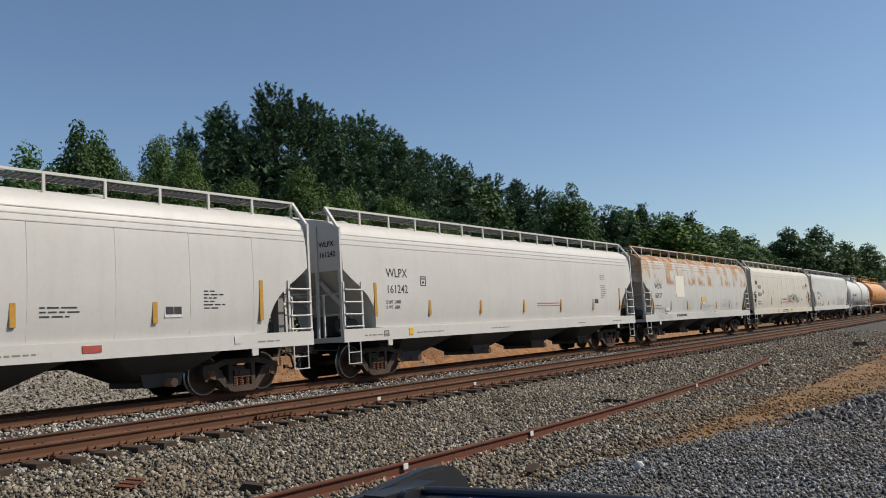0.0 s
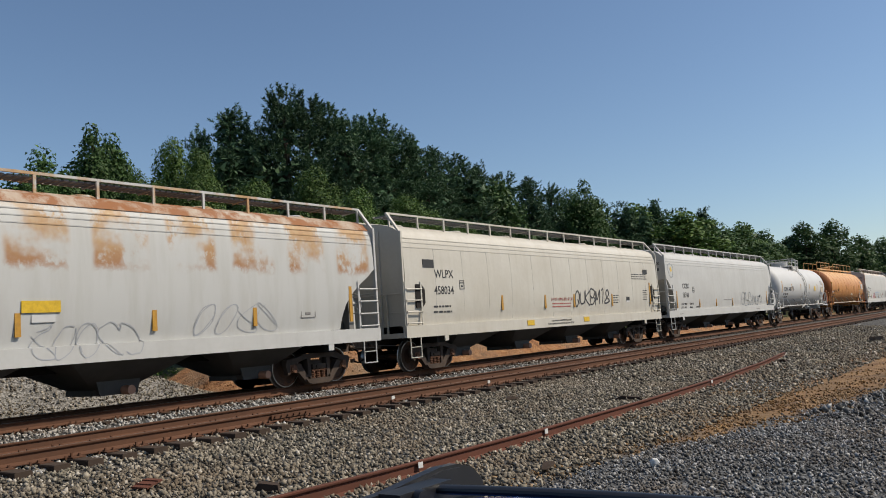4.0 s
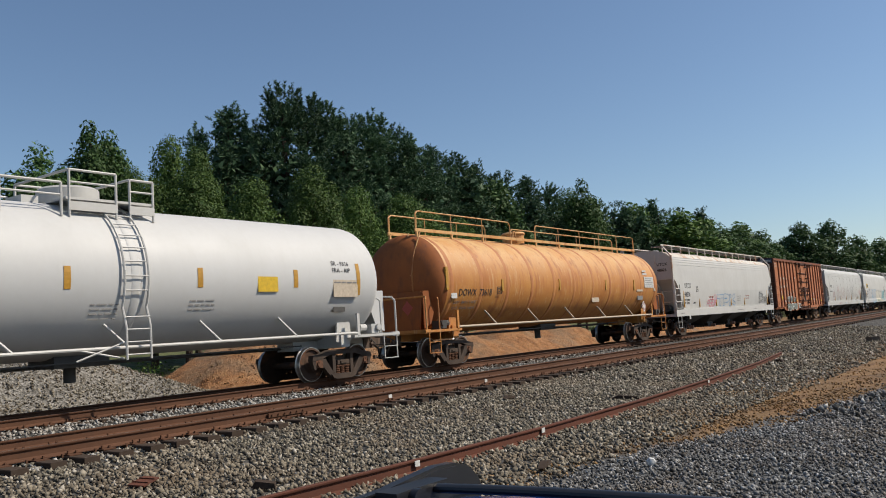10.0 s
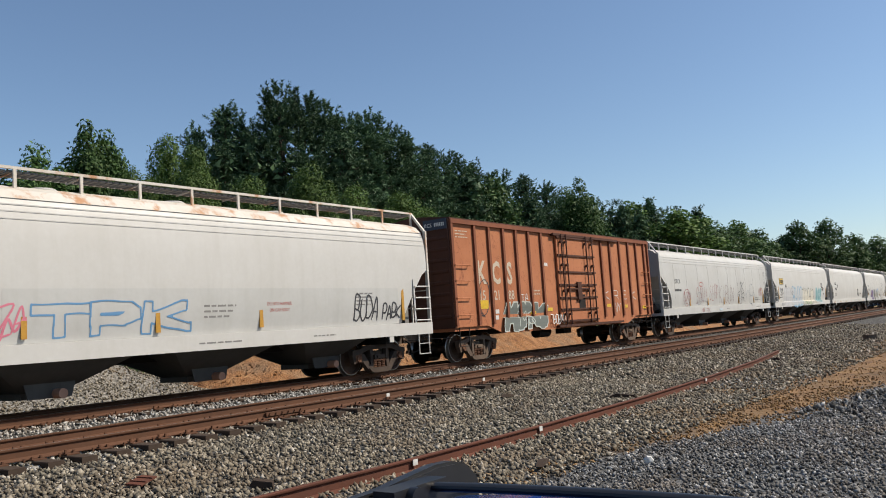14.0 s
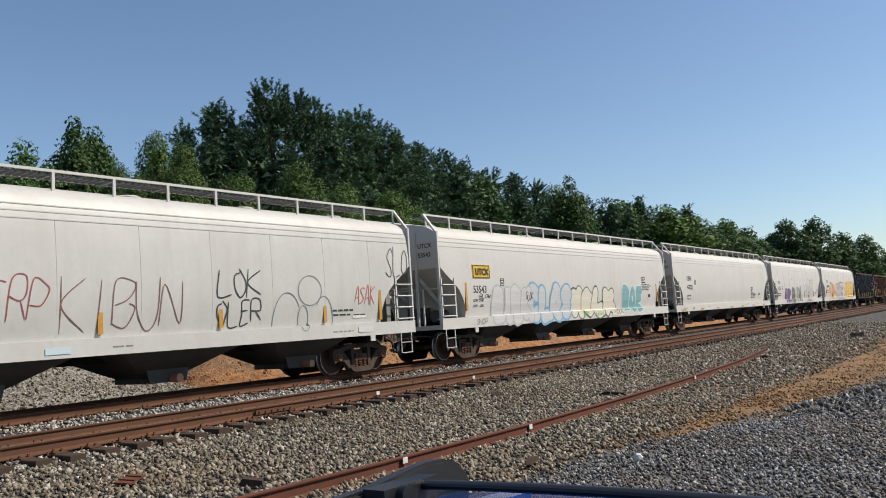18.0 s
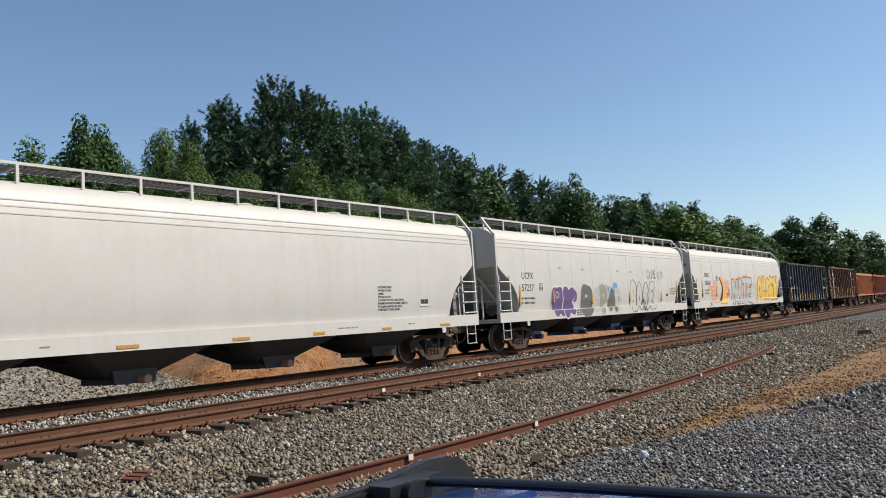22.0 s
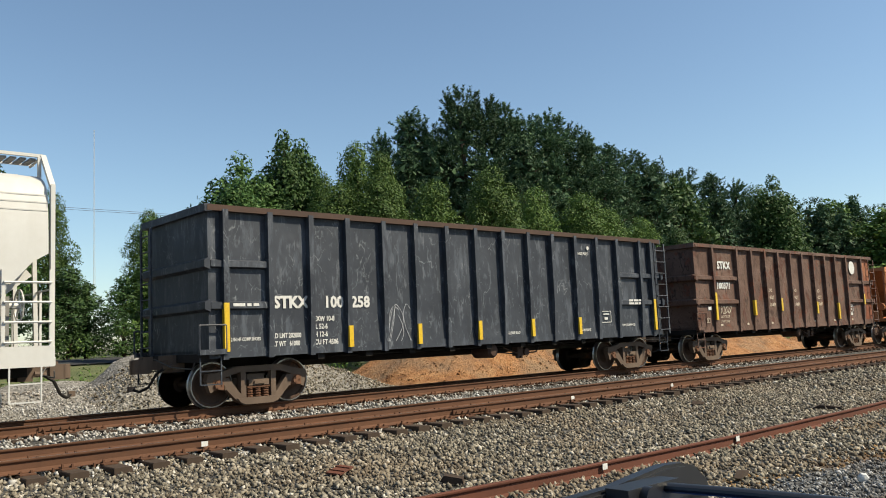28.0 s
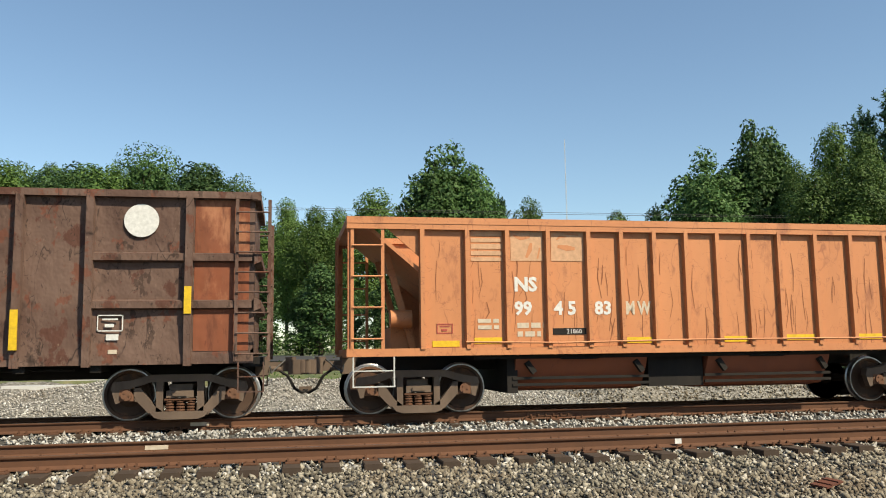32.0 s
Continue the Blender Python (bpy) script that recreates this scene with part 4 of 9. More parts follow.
def dome(rng, n, low=-0.35):
    """n directions spread over a ball, without its underside."""
    d = unit(rng.normal(0, 1, (n * 3, 3)))
    return d[d[:, 2] > low][:n]


def tree_kind(kind, seed, lite=False):
    """Meshes of a trunk with limbs and of its crown, for a tree 10 m high, and the half width of the crown's upper part."""
    rng = np.random.default_rng(seed)
    tr = MB()
    H = 10.0
    tr.cyl((0, 0, -0.3), (0.1, 0, H * 0.45), 0.20, 9, 0.13)
    tr.cyl((0.1, 0, H * 0.45), (0, 0.1, H * 0.93), 0.13, 8, 0.03)
    v, core = [], []
    if kind == "pine":
        # rounded masses of upturned shoots on short limbs
        masses = [(0.0, 0.0, 9.15, 0.62), (0.15, -0.1, 8.5, 0.8)]
        for k in range(20):
            q = (k + rng.uniform(0.1, 0.9)) / 20
            t = k * 2.4 + rng.uniform(-0.4, 0.4)
            r = (2.05 * (1 - q) ** 0.55 * (0.72 + 0.28 * min(1, q * 6)) + 0.12) * rng.uniform(0.75, 1.05)
            masses.append((r * math.cos(t), r * math.sin(t), 2.0 + 6.7 * q, rng.uniform(0.62, 0.9) * (1 - 0.25 * q)))
        for x, y, z, r in masses:
            tr.cyl((0.05, 0, max(0.8, z - 0.7)), (x, y, z - 0.1), 0.05, 4, 0.015, False)
            d = dome(rng, 9 if lite else 30, -0.45)
            base = np.array([x, y, z]) + d * r * rng.uniform(0.45, 0.92, (len(d), 1)) * np.array([1, 1, 0.8])
            axis = d * 0.75 + np.array([0, 0, 0.85]) + rng.normal(0, 0.12, d.shape)
            v.append(needle_tufts(base, axis, rng.uniform(0.25, 0.5, len(d)), 16 if lite else 34, 0.20 if lite else 0.135, rng))
            core += [(x, y, z), (x * 0.8, y * 0.8, z - 0.35), (x * 0.45, y * 0.45, z - 0.2)]
        mat = "needles"
    elif kind == "spiky":
        # tiers of rising branches, set with short shoots that thin out at the tips
        for k in range(17):
            q = k / 16
            z = 1.4 + 7.9 * q
            reach = 1.95 * (1 - q) ** 0.75 + 0.16
            for i in range(8 if k < 12 else 5):
                t = 6.283 * i / (8 if k < 12 else 5) + k * 0.9 + rng.uniform(-0.3, 0.3)
                r = reach * rng.uniform(0.65, 1.2)
                tip = np.array([math.cos(t) * r, math.sin(t) * r, z + 0.42 * r + rng.uniform(-0.1, 0.25)])
                root = np.array([0, 0, z - 0.1])
                tr.cyl(tuple(root), tuple(tip), 0.03, 4, 0.010, False)
                m = 4 if lite else 9
                f = np.linspace(0.3, 1.0, m)[:, None]
                base = root + (tip - root) * f + rng.normal(0, 0.10, (m, 3))
                axis = (tip - root) / max(r, 0.1) * 0.8 + rng.normal(0, 0.55, (m, 3)) + np.array([0, 0, 0.35])
                v.append(needle_tufts(base, axis, rng.uniform(0.2, 0.42, m), 10 if lite else 22, 0.19 if lite else 0.12, rng))
                core += [tuple(root + (tip - root) * 0.35), tuple(root + (tip - root) * 0.6)]
        v.append(needle_tufts(np.array([[0, 0.05, 9.1], [0, 0.05, 9.4]]), np.array([[0, 0, 1.0], [0.1, 0, 1.0]]), np.array([0.45, 0.45]), 40, 0.12, rng))
        mat = "needles"
    else:
        lobes = []
        if kind == "maple":
            # upright tapering lobes, the middle ones tallest
            for i in range(9):
                t = i * 2.4 + rng.uniform(-0.3, 0.3)
                r = 0.0 if i == 0 else rng.uniform(0.6, 1.5)
                zt = 9.3 - 1.35 * r * rng.uniform(0.6, 1.5)
                for s, rr in ((0, 0.42), (0.9, 0.68), (1.9, 0.85), (3.1, 0.9), (4.4, 0.85)):
                    if zt - s > 1.4:
                        lobes.append((r * math.cos(t) * (1 + 0.16 * s), r * math.sin(t) * (1 + 0.16 * s), zt - s, 1.22 * rr * rng.uniform(0.85, 1.1)))
        elif kind == "round":
            for q in np.linspace(0.12, 0.9, 9):
                w = math.sin(math.pi * min(1, 0.12 + q * 0.86)) ** 0.6
                for i in range(5):
                    t = i * 1.257 + q * 9
                    lobes.append((1.5 * w * math.cos(t), 1.5 * w * math.sin(t), 1.2 + 8.3 * q, rng.uniform(0.85, 1.1) * (0.55 + 0.45 * w)))
        else:
            low = 0.6 if kind == "shrub" else 2.3
            for i in range(19):
                t, q = i * 2.4 + rng.uniform(-0.5, 0.5), (i + rng.uniform(0, 1)) / 19
                w = math.sin(math.pi * (0.22 + 0.74 * q)) ** 0.7
                r = 1.75 * w * rng.uniform(0.45, 1.05)
                lobes.append((r * math.cos(t), r * math.sin(t), low + (8.9 - low) * q, rng.uniform(0.75, 1.15) * (1 - 0.3 * q)))
            lobes += [(0, 0, 9.0, 0.7), (0, 0, 7.4, 1.2), (0, 0, 5.4, 1.3), (0.2, -0.1, 3.2, 1.1)]
        for x, y, z, r in lobes:
            tr.cyl((0.05, 0, z * 0.66), (x, y, z), 0.05, 5, 0.018, False)
            core += [(x, y, z), (x * 0.6, y * 0.6, z - r * 0.4), (x, y, z - r * 0.35)]
            n = int((150 if lite else 620) * r * r / (0.9 if kind in ("maple", "round") else 0.55))
            n = int(n * (0.55 if kind in ("maple", "round") else 1.0))
            d = dome(rng, n, -0.6)
            # leaves gather in twigs over the lobe
            twig = dome(rng, 9 if lite else 24, -0.5)
            lift = (np.clip((d @ twig.T).max(axis=1), 0, 1) ** 6)[:, None]
            p = np.array([x, y, z]) + d * r * (0.60 + 0.55 * lift + rng.normal(0, 0.08 if kind == "maple" else 0.11, (len(d), 1)))
            v.append(leaf_tris(p, d + np.array([0, 0, 0.35]) + rng.normal(0, 0.55, d.shape), 0.15 if lite else 0.115 if kind == "maple" else 0.078, rng))
        mat = {"broad": "leaves", "maple": "leaves_mid", "round": "leaves_mid"}.get(kind, "leaves_dark")
    dense = kind in ("maple", "broad", "round", "dark", "shrub")
    v.append(crown_cards(np.array(core) * np.array([0.85, 0.85, 0.97]), (8 if lite else 44) if dense else (5 if lite else 12), 0.26 if dense else 0.16, 0.24 if lite else 0.115, rng))
    v = np.concatenate(v)
    v[:, 2] *= H / np.percentile(v[:, 2], 99.9)
    half = float(np.percentile(np.abs(v[v[:, 2] > 0.62 * H][:, 0]), 96))
    return tr.mesh("trunk"), cards_mesh("crown", v, mat), half


KINDS = {k: [tree_kind(k, s) for s in seeds] for k, seeds in (("pine", (11, 12, 13)), ("spiky", (16, 17)), ("maple", (51, 52)), ("broad", (21, 22, 23)), ("dark", (33, 34)), ("round", (61,)))}
LITE = {k: [tree_kind(k, s, True) for s in seeds] for k, seeds in (("pine", (14, 15)), ("spiky", (18, 19)), ("maple", (53,)), ("broad", (24, 25)), ("dark", (31, 32)), ("round", (62,)), ("shrub", (41, 42)))}
for kinds in (KINDS, LITE):
    for kind in kinds:
        for trunk, crown, half in kinds[kind]:
            trunk.materials.append(M["bark"])
TREE_RNG = random.Random(5)
LABELS = {"pine": "tall dark green pine at the edge of the wood", "spiky": "dark conical evergreen with rising branch tips", "maple": "dense green maple with upright rounded lobes",
          "broad": "leafy bright green broadleaved tree at the edge of the wood", "dark": "dense dark green broadleaved tree in the wood", "round": "large dome-shaped green tree in the distance",
          "shrub": "dense green shrub of the hedge behind the road"}


def tree(kind, x, y, h, wide=1.0, kinds=KINDS, half=None):
    """A tree whose top is at height h; half sets the half width of its crown in metres."""
    trunk, crown, natural = TREE_RNG.choice(kinds[kind])
    top = thing("pine_tree" if kind in ("pine", "spiky") else "broadleaved_tree", LABELS[kind], "tree", "wood beyond the tracks")
    z = ground_z(x, y)
    k = (h - z) / 10.0
    q = min(half / natural, 1.35 * k) if half else k * wide * TREE_RNG.uniform(0.92, 1.1)
    top.matrix_basis = Matrix.LocRotScale((x, y, z), Euler((0, 0, TREE_RNG.uniform(0, 6.28))), (q, q, k))
    part("trunk", trunk, None, top)
    part("crown", crown, None, top)
    return top


# skyline of the wood, from its open end along the track
for row in (
    ("maple", 29.4, 54.6, 15.2, 2.3), ("maple", 33.2, 54.7, 17.5, 2.3), ("maple", 34.9, 54.9, 17.1, 2.1), ("broad", 33.4, 50.0, 13.6, 1.3),
    ("broad", 36.6, 50.1, 16.2, 2.0), ("broad", 36.9, 47.3, 14.9, 1.7), ("spiky", 40.6, 51.8, 17.9, 2.0), ("spiky", 42.4, 50.6, 19.8, 2.9),
    ("pine", 45.2, 50.8, 19.0, 2.6), ("pine", 45.6, 47.7, 21.4, 3.5), ("pine", 48.3, 47.9, 21.1, 3.1), ("pine", 50.1, 47.4, 20.8, 2.8),
    ("pine", 52.1, 46.8, 19.8, 2.8), ("pine", 54.9, 46.6, 20.4, 2.8), ("pine", 57.4, 46.7, 19.8, 2.8), ("spiky", 60.0, 46.6, 19.6, 2.5),
):
    tree(*row[:4], half=row[4])
for row in (
    ("spiky", 64.5, 47.4, 19.1, 3.0), ("pine", 69.0, 47.9, 18.9, 3.1), ("spiky", 73.6, 48.3, 18.6, 3.2), ("pine", 78.4, 48.1, 18.2, 3.2),
    ("spiky", 83.3, 47.7, 18.2, 3.2), ("pine", 88.0, 47.4, 17.7, 3.0), ("broad", 92.6, 47.3, 17.5, 2.6), ("maple", 88.1, 43.0, 17.3, 2.2),
):
    tree(*row[:4], half=row[4])
for row in (
    ("pine", 98.0, 46.5, 16.6, 3.0), ("pine", 102.3, 45.6, 16.6, 2.8), ("broad", 106.9, 45.0, 16.7, 2.8), ("spiky", 109.8, 43.3, 17.2, 3.0), ("pine", 114.6, 41.8, 16.2, 3.0), ("spiky", 119.5, 40.0, 16.3, 2.6),
    ("pine", 124.0, 39.2, 14.4, 2.2), ("broad", 130.6, 37.8, 14.7, 2.2), ("dark", 138.0, 38.0, 13.4, 2.4), ("dark", 145.0, 38.6, 14.3, 2.8), ("dark", 156.2, 34.5, 15.7, 3.6),
    ("dark", 162.1, 31.0, 16.0, 3.8), ("dark", 172.7, 28.6, 13.6, 3.6), ("dark", 183.1, 26.3, 13.4, 3.6),
):
    tree(*row[:4], kinds=LITE, half=row[4])
# lower broadleaved trees in front of the pines
for row in (("broad", 24.4, 31.7, 9.3), ("broad", 31.4, 30.8, 10.2), ("broad", 22.8, 32.8, 8.9), ("broad", 27.7, 31.5, 9.2), ("broad", 37.5, 33.1, 10.0), ("broad", 40.8, 32.3, 9.8),
            ("maple", 24.7, 45.8, 11.8), ("broad", 46.5, 34.5, 9.6), ("broad", 51.5, 35.5, 9.4), ("dark", 57.0, 36.0, 9.0)):
    tree(*row)
# single trees across the road and the far treeline behind them
for row in (("maple", 8.7, 49.3, 13.4, 1.7), ("maple", 10.0, 50.1, 13.9, 1.9), ("maple", 10.8, 48.9, 12.4, 1.5), ("spiky", 17.7, 67.8, 14.2, 1.2), ("broad", 19.9, 67.2, 14.0, 1.4),
            ("broad", 30.6, 74.0, 14.2, 2.0), ("spiky", 31.8, 68.0, 13.6, 1.6), ("broad", 10.0, 94.6, 19.8, 3.2)):
    tree(*row[:4], half=row[4])
for row in (("round", -20.6, 128.0, 32.0, 5.6), ("broad", -43.6, 143.6, 32.5, 5.0), ("broad", -40.1, 149.8, 34.0, 4.6), ("broad", -31.1, 136.6, 30.2, 4.0), ("broad", -29.1, 147.3, 33.6, 3.8), ("broad", -14.1, 139.4, 32.0, 3.6),
            ("broad", -7.4, 129.9, 28.5, 3.6), ("broad", -0.1, 110.1, 21.4, 2.4), ("broad", 3.4, 105.0, 19.5, 3.0), ("broad", 6.3, 104.9, 19.4, 2.2), ("broad", -52.0, 140.0, 31.0, 5.0), ("broad", -60.0, 138.0, 30.0, 5.0)):
    tree(*row[:4], half=row[4])

# the wood closes behind the first row and thins out to undergrowth in front
for k in range(84):
    x = 27 + 2.3 * k + TREE_RNG.uniform(-1.2, 1.2)
    y = 43 + TREE_RNG.uniform(1.5, 6) + (8 if x < 38 else 0) - (6 if x > 110 else 0)
    top_h = np.interp(x, [27, 36, 42, 50, 58, 80, 100, 110, 125, 140, 200], [9.5, 14.0, 18, 18.5, 18, 16.8, 15.6, 15.2, 13.4, 12.2, 12.0])
    tree(("pine", "dark", "spiky")[TREE_RNG.choice((0, 0, 1, 2))], x, y, top_h - TREE_RNG.uniform(0.3, 2.4), 1.1, LITE)
for k in range(40):
    x = 150 + 6.3 * k + TREE_RNG.uniform(-2, 2)
    tree("dark" if TREE_RNG.random() < 0.7 else "pine", x, bend(x) + 31 + TREE_RNG.uniform(0, 9), TREE_RNG.uniform(10.5, 13.0) * (1 + 0.0022 * max(0, x - 200)), 1.25, LITE)
for k in range(32):
    x = 17 + 4.8 * k + TREE_RNG.uniform(-1.2, 1.2)
    tree("broad" if TREE_RNG.random() < 0.6 else "dark", x, 31 + TREE_RNG.uniform(-0.8, 3.0) + (6 if x < 22 else 0), TREE_RNG.uniform(4.5, 7.5), 1.35, LITE)
for k in range(22):
    x = -62 + 3.3 * k + TREE_RNG.uniform(-1.5, 1.5)
    tree("broad" if TREE_RNG.random() < 0.5 else "dark", x, TREE_RNG.uniform(120, 135), TREE_RNG.uniform(26.5, 29.5) if x < -12 else TREE_RNG.uniform(19, 21.5), 1.4)

for k in range(26):
    x = 96 + 4.2 * k + TREE_RNG.uniform(-1.2, 1.2)
    top_h = np.interp(x, [96, 110, 122, 135, 150, 200], [16.0, 15.8, 15.0, 13.2, 13.4, 12.4])
    tree("spiky" if TREE_RNG.random() < 0.6 else "pine", x, np.interp(x, [96, 130, 200], [44.5, 40, 33]) + TREE_RNG.uniform(-1, 2), top_h - TREE_RNG.uniform(0.0, 1.4), 1.3, LITE)

for k in range(56):
    x = 104 + 4.4 * k + TREE_RNG.uniform(-1.0, 1.0)
    top_h = np.interp(x, [104, 125, 140, 158, 170, 185, 350], [14.5, 13.2, 12.0, 13.8, 12.4, 11.8, 13.0])
    tree("dark" if TREE_RNG.random() < 0.7 else "broad", x, bend(x) + 33.5 + TREE_RNG.uniform(0, 2.5), top_h - TREE_RNG.uniform(0.2, 1.8), 1.75, LITE)
# a hedge of shrubs down to the ground behind the road
for k in range(40):
    tree("shrub", -38 + 1.6 * k + TREE_RNG.uniform(-0.4, 0.4), 46.5 + TREE_RNG.uniform(-0.6, 1.6), TREE_RNG.uniform(4.2, 6.4), 1.5, LITE)
# distant wood that closes the line of sight along the track
for k in range(34):
    tree("dark", 455 + TREE_RNG.uniform(0, 70), 24 + 1.9 * k + TREE_RNG.uniform(-1, 1), TREE_RNG.uniform(19, 27), 1.5, LITE)

# ---- lettering and spray paint on car sides ----
SIDE = -1.582                  # spray paint lies just off the sill


def on_side(z, y):
    """Where paint at depth y lies once it follows the sill and the bulging side of a covered hopper."""
    if abs(y - SIDE) > 0.05:
        return y
    return (-(hopper_y(z) + 0.007) if z > 1.352 else -1.570) + 0.25 * (y - SIDE)


def ribbon(mb, pts, w, y):
    """A flat painted line along points (x, z), tapered at its ends."""
    p = np.array(pts, float)
    d = unit(np.gradient(p, axis=0))
    n = np.stack([-d[:, 1], d[:, 0]], 1) * w / 2
    n[0] *= 0.5
    n[-1] *= 0.5
    vs = [(u, on_side(v, y), v) for q in (p + n, p - n) for u, v in q]
    m = len(p)
    mb.add(vs, [(i, i + 1, m + i + 1, m + i) for i in range(m - 1)])


def paint_mat(name, col):
    """Sprayed or rolled paint: thin sideways streaks over the base tone."""
    if name not in M:
        m, nt, b, co = base_mat(name, 0.55)
        streak = noise_tex(nt, co, 2.2, 4, (0.35, 1, 7.0))
        c = mixc(nt, ramp(nt, streak, [(0.34, (0, 0, 0)), (0.74, (1, 1, 1))]), tuple(0.91 * q for q in col), tuple(min(0.8, 1.05 * q + 0.008) for q in col))
        nt.links.new(c, b.inputs["Base Color"])
        M[name] = m
    return name


def smooth_line(pts, n=6):
    """A rounded line through the points."""
    if len(pts) < 3:
        return [tuple(np.array(pts[0]) + (np.array(pts[1]) - np.array(pts[0])) * f) for f in np.linspace(0, 1, 4)]
    p = np.array([pts[0], *pts, pts[-1]], float)
    out = []
    for i in range(1, len(p) - 2):
        a, b, c, d = p[i - 1:i + 3]
        for t in np.arange(n) / n:
            out.append(tuple(0.5 * (2 * b + (c - a) * t + (2 * a - 5 * b + 4 * c - d) * t * t + (3 * b - a - 3 * c + d) * t ** 3)))
    return out + [tuple(p[-1])]


def scribble(car, x0, x1, z0, z1, n, col, w=0.035, seed=1, y=SIDE, name="spray_tag"):
    """Loose sprayed line-work: n looping strokes across a box."""
    r = random.Random(seed)
    mb = MB()
    for k in range(n):
        cx = x0 + (x1 - x0) * (k + 0.5) / n
        hw, hh, cz = (x1 - x0) / n * 0.52, (z1 - z0) / 2, (z0 + z1) / 2
        a0, turns = r.uniform(0, 6.28), r.uniform(0.8, 1.7)
        fx, fz = r.uniform(0.7, 1.5), r.uniform(0.6, 1.3)
        pts = []
        for i in range(13):
            t = a0 + turns * 6.28 * i / 12
            pts.append((cx + hw * math.cos(fx * t) * r.uniform(0.86, 1.08), cz + hh * math.sin(fz * t + 0.6) * r.uniform(0.9, 1.05)))
        ribbon(mb, smooth_line(pts, 4), w, y - 0.0015 * k)
    return part(name, mb, paint_mat(*col), car, "loose line of sprayed graffiti")


# hand-drawn letters: strokes parted by a bar, points in tenths of the letter's width and height
HAND = {"A": "00 5a a0|23 84", "B": "00 0a 7a 98 65 05|65 a3 70 00", "C": "98 5a 17 13 50 92", "D": "00 0a 6a a6 a4 60 00", "E": "9a 1a 15 10 90|15 75", "F": "10 1a 9a|15 75",
        "G": "99 5a 17 13 50 93 95 55", "H": "00 0a|05 a5|aa a0", "I": "50 5a", "J": "9a 93 60 22", "K": "00 0a|9a 05 a0", "L": "0a 00 90", "M": "00 1a 54 9a a0", "N": "00 0a a0 aa",
        "O": "5a 17 13 50 93 97 5a", "P": "00 0a 7a 97 64 04", "Q": "5a 17 13 50 93 97 5a|63 a0", "R": "00 0a 7a 97 65 05|55 a0", "S": "98 5a 17 45 73 61 30 01", "T": "0a aa|5a 50",
        "U": "0a 03 40 80 a3 aa", "V": "0a 50 aa", "W": "0a 30 56 70 aa", "X": "0a a0|aa 00", "Y": "0a 55 aa|55 50", "Z": "0a aa 00 a0", "1": "28 5a 50", "3": "19 7a 87 45 93 50 02",
        "6": "8a 25 03 50 93 65 13", "8": "55 18 5a 98 55 02 50 a2 55"}


def hand_word(word, x0, x1, z0, z1, seed, lean=0.0, lap=1.0, inset=0.0, jag=0.05, sharp=False):
    """The strokes of each letter of a word, drawn into a box with a little unevenness."""
    r = random.Random(seed)
    w, out = (x1 - x0) / len(word), []
    for k, ch in enumerate(word):
        drop, tall = r.uniform(0, 0.10), r.uniform(0.88, 1.0)
        tip = r.uniform(-0.08, 0.10)
        strokes = []
        for line in HAND[ch].split("|"):
            pts = []
            for q in line.split():
                u, v = int(q[0], 11) / 10 + r.uniform(-jag, jag), int(q[1], 11) / 10 + r.uniform(-jag, jag)
                v = drop + v * (tall - drop)
                pts.append((x0 + w * k + inset + u * (w * lap - 2 * inset) + (lean + tip) * v * (z1 - z0) * 0.6, z0 + inset + v * (z1 - z0 - 2 * inset)))
            strokes.append([tuple(p) for p in pts] if sharp else smooth_line(pts))
        out.append(strokes)
    return out


def field_area(mb, f, x0, x1, z0, z1, step, y):
    """Covers where the array function f(x, z) is above 0, cell by cell, cutting the cells on its edge."""
    xs, zs = np.arange(x0, x1 + step, step), np.arange(z0, z1 + step, step)
    gx, gz = np.meshgrid(xs, zs, indexing="ij")
    val = f(gx, gz)
    for i in range(len(xs) - 1):
        for j in range(len(zs) - 1):
            c = [(xs[i], zs[j], val[i, j]), (xs[i + 1], zs[j], val[i + 1, j]), (xs[i + 1], zs[j + 1], val[i + 1, j + 1]), (xs[i], zs[j + 1], val[i, j + 1])]
            if max(q[2] for q in c) <= 0:
                continue
            poly = []
            for (ax, az, av), (bx, bz, bv) in zip(c, c[1:] + c[:1]):
                if av > 0:
                    poly.append((ax, az))
                if (av > 0) != (bv > 0):
                    t = av / (av - bv)
                    poly.append((ax + (bx - ax) * t, az + (bz - az) * t))
            if len(poly) > 2:
                mb.add([(u, on_side(v, y), v) for u, v in poly], [tuple(range(len(poly)))])


def stroke_distance(strokes, square=False):
    """An array function: how far each place lies from the strokes."""
    seg = np.array([(*a, *b) for s in strokes for a, b in zip(s, s[1:])])

    def dist(x, z):
        a, d = seg[:, :2], seg[:, 2:] - seg[:, :2]
        p = np.stack([x, z], -1)[..., None, :] - a
        t = np.clip((p * d).sum(-1) / np.maximum((d * d).sum(-1), 1e-9), 0, 1)
        off = np.abs(p - t[..., None] * d)
        return (off.max(-1) * 1.12 if square else np.hypot(off[..., 0], off[..., 1])).min(-1)
    return dist


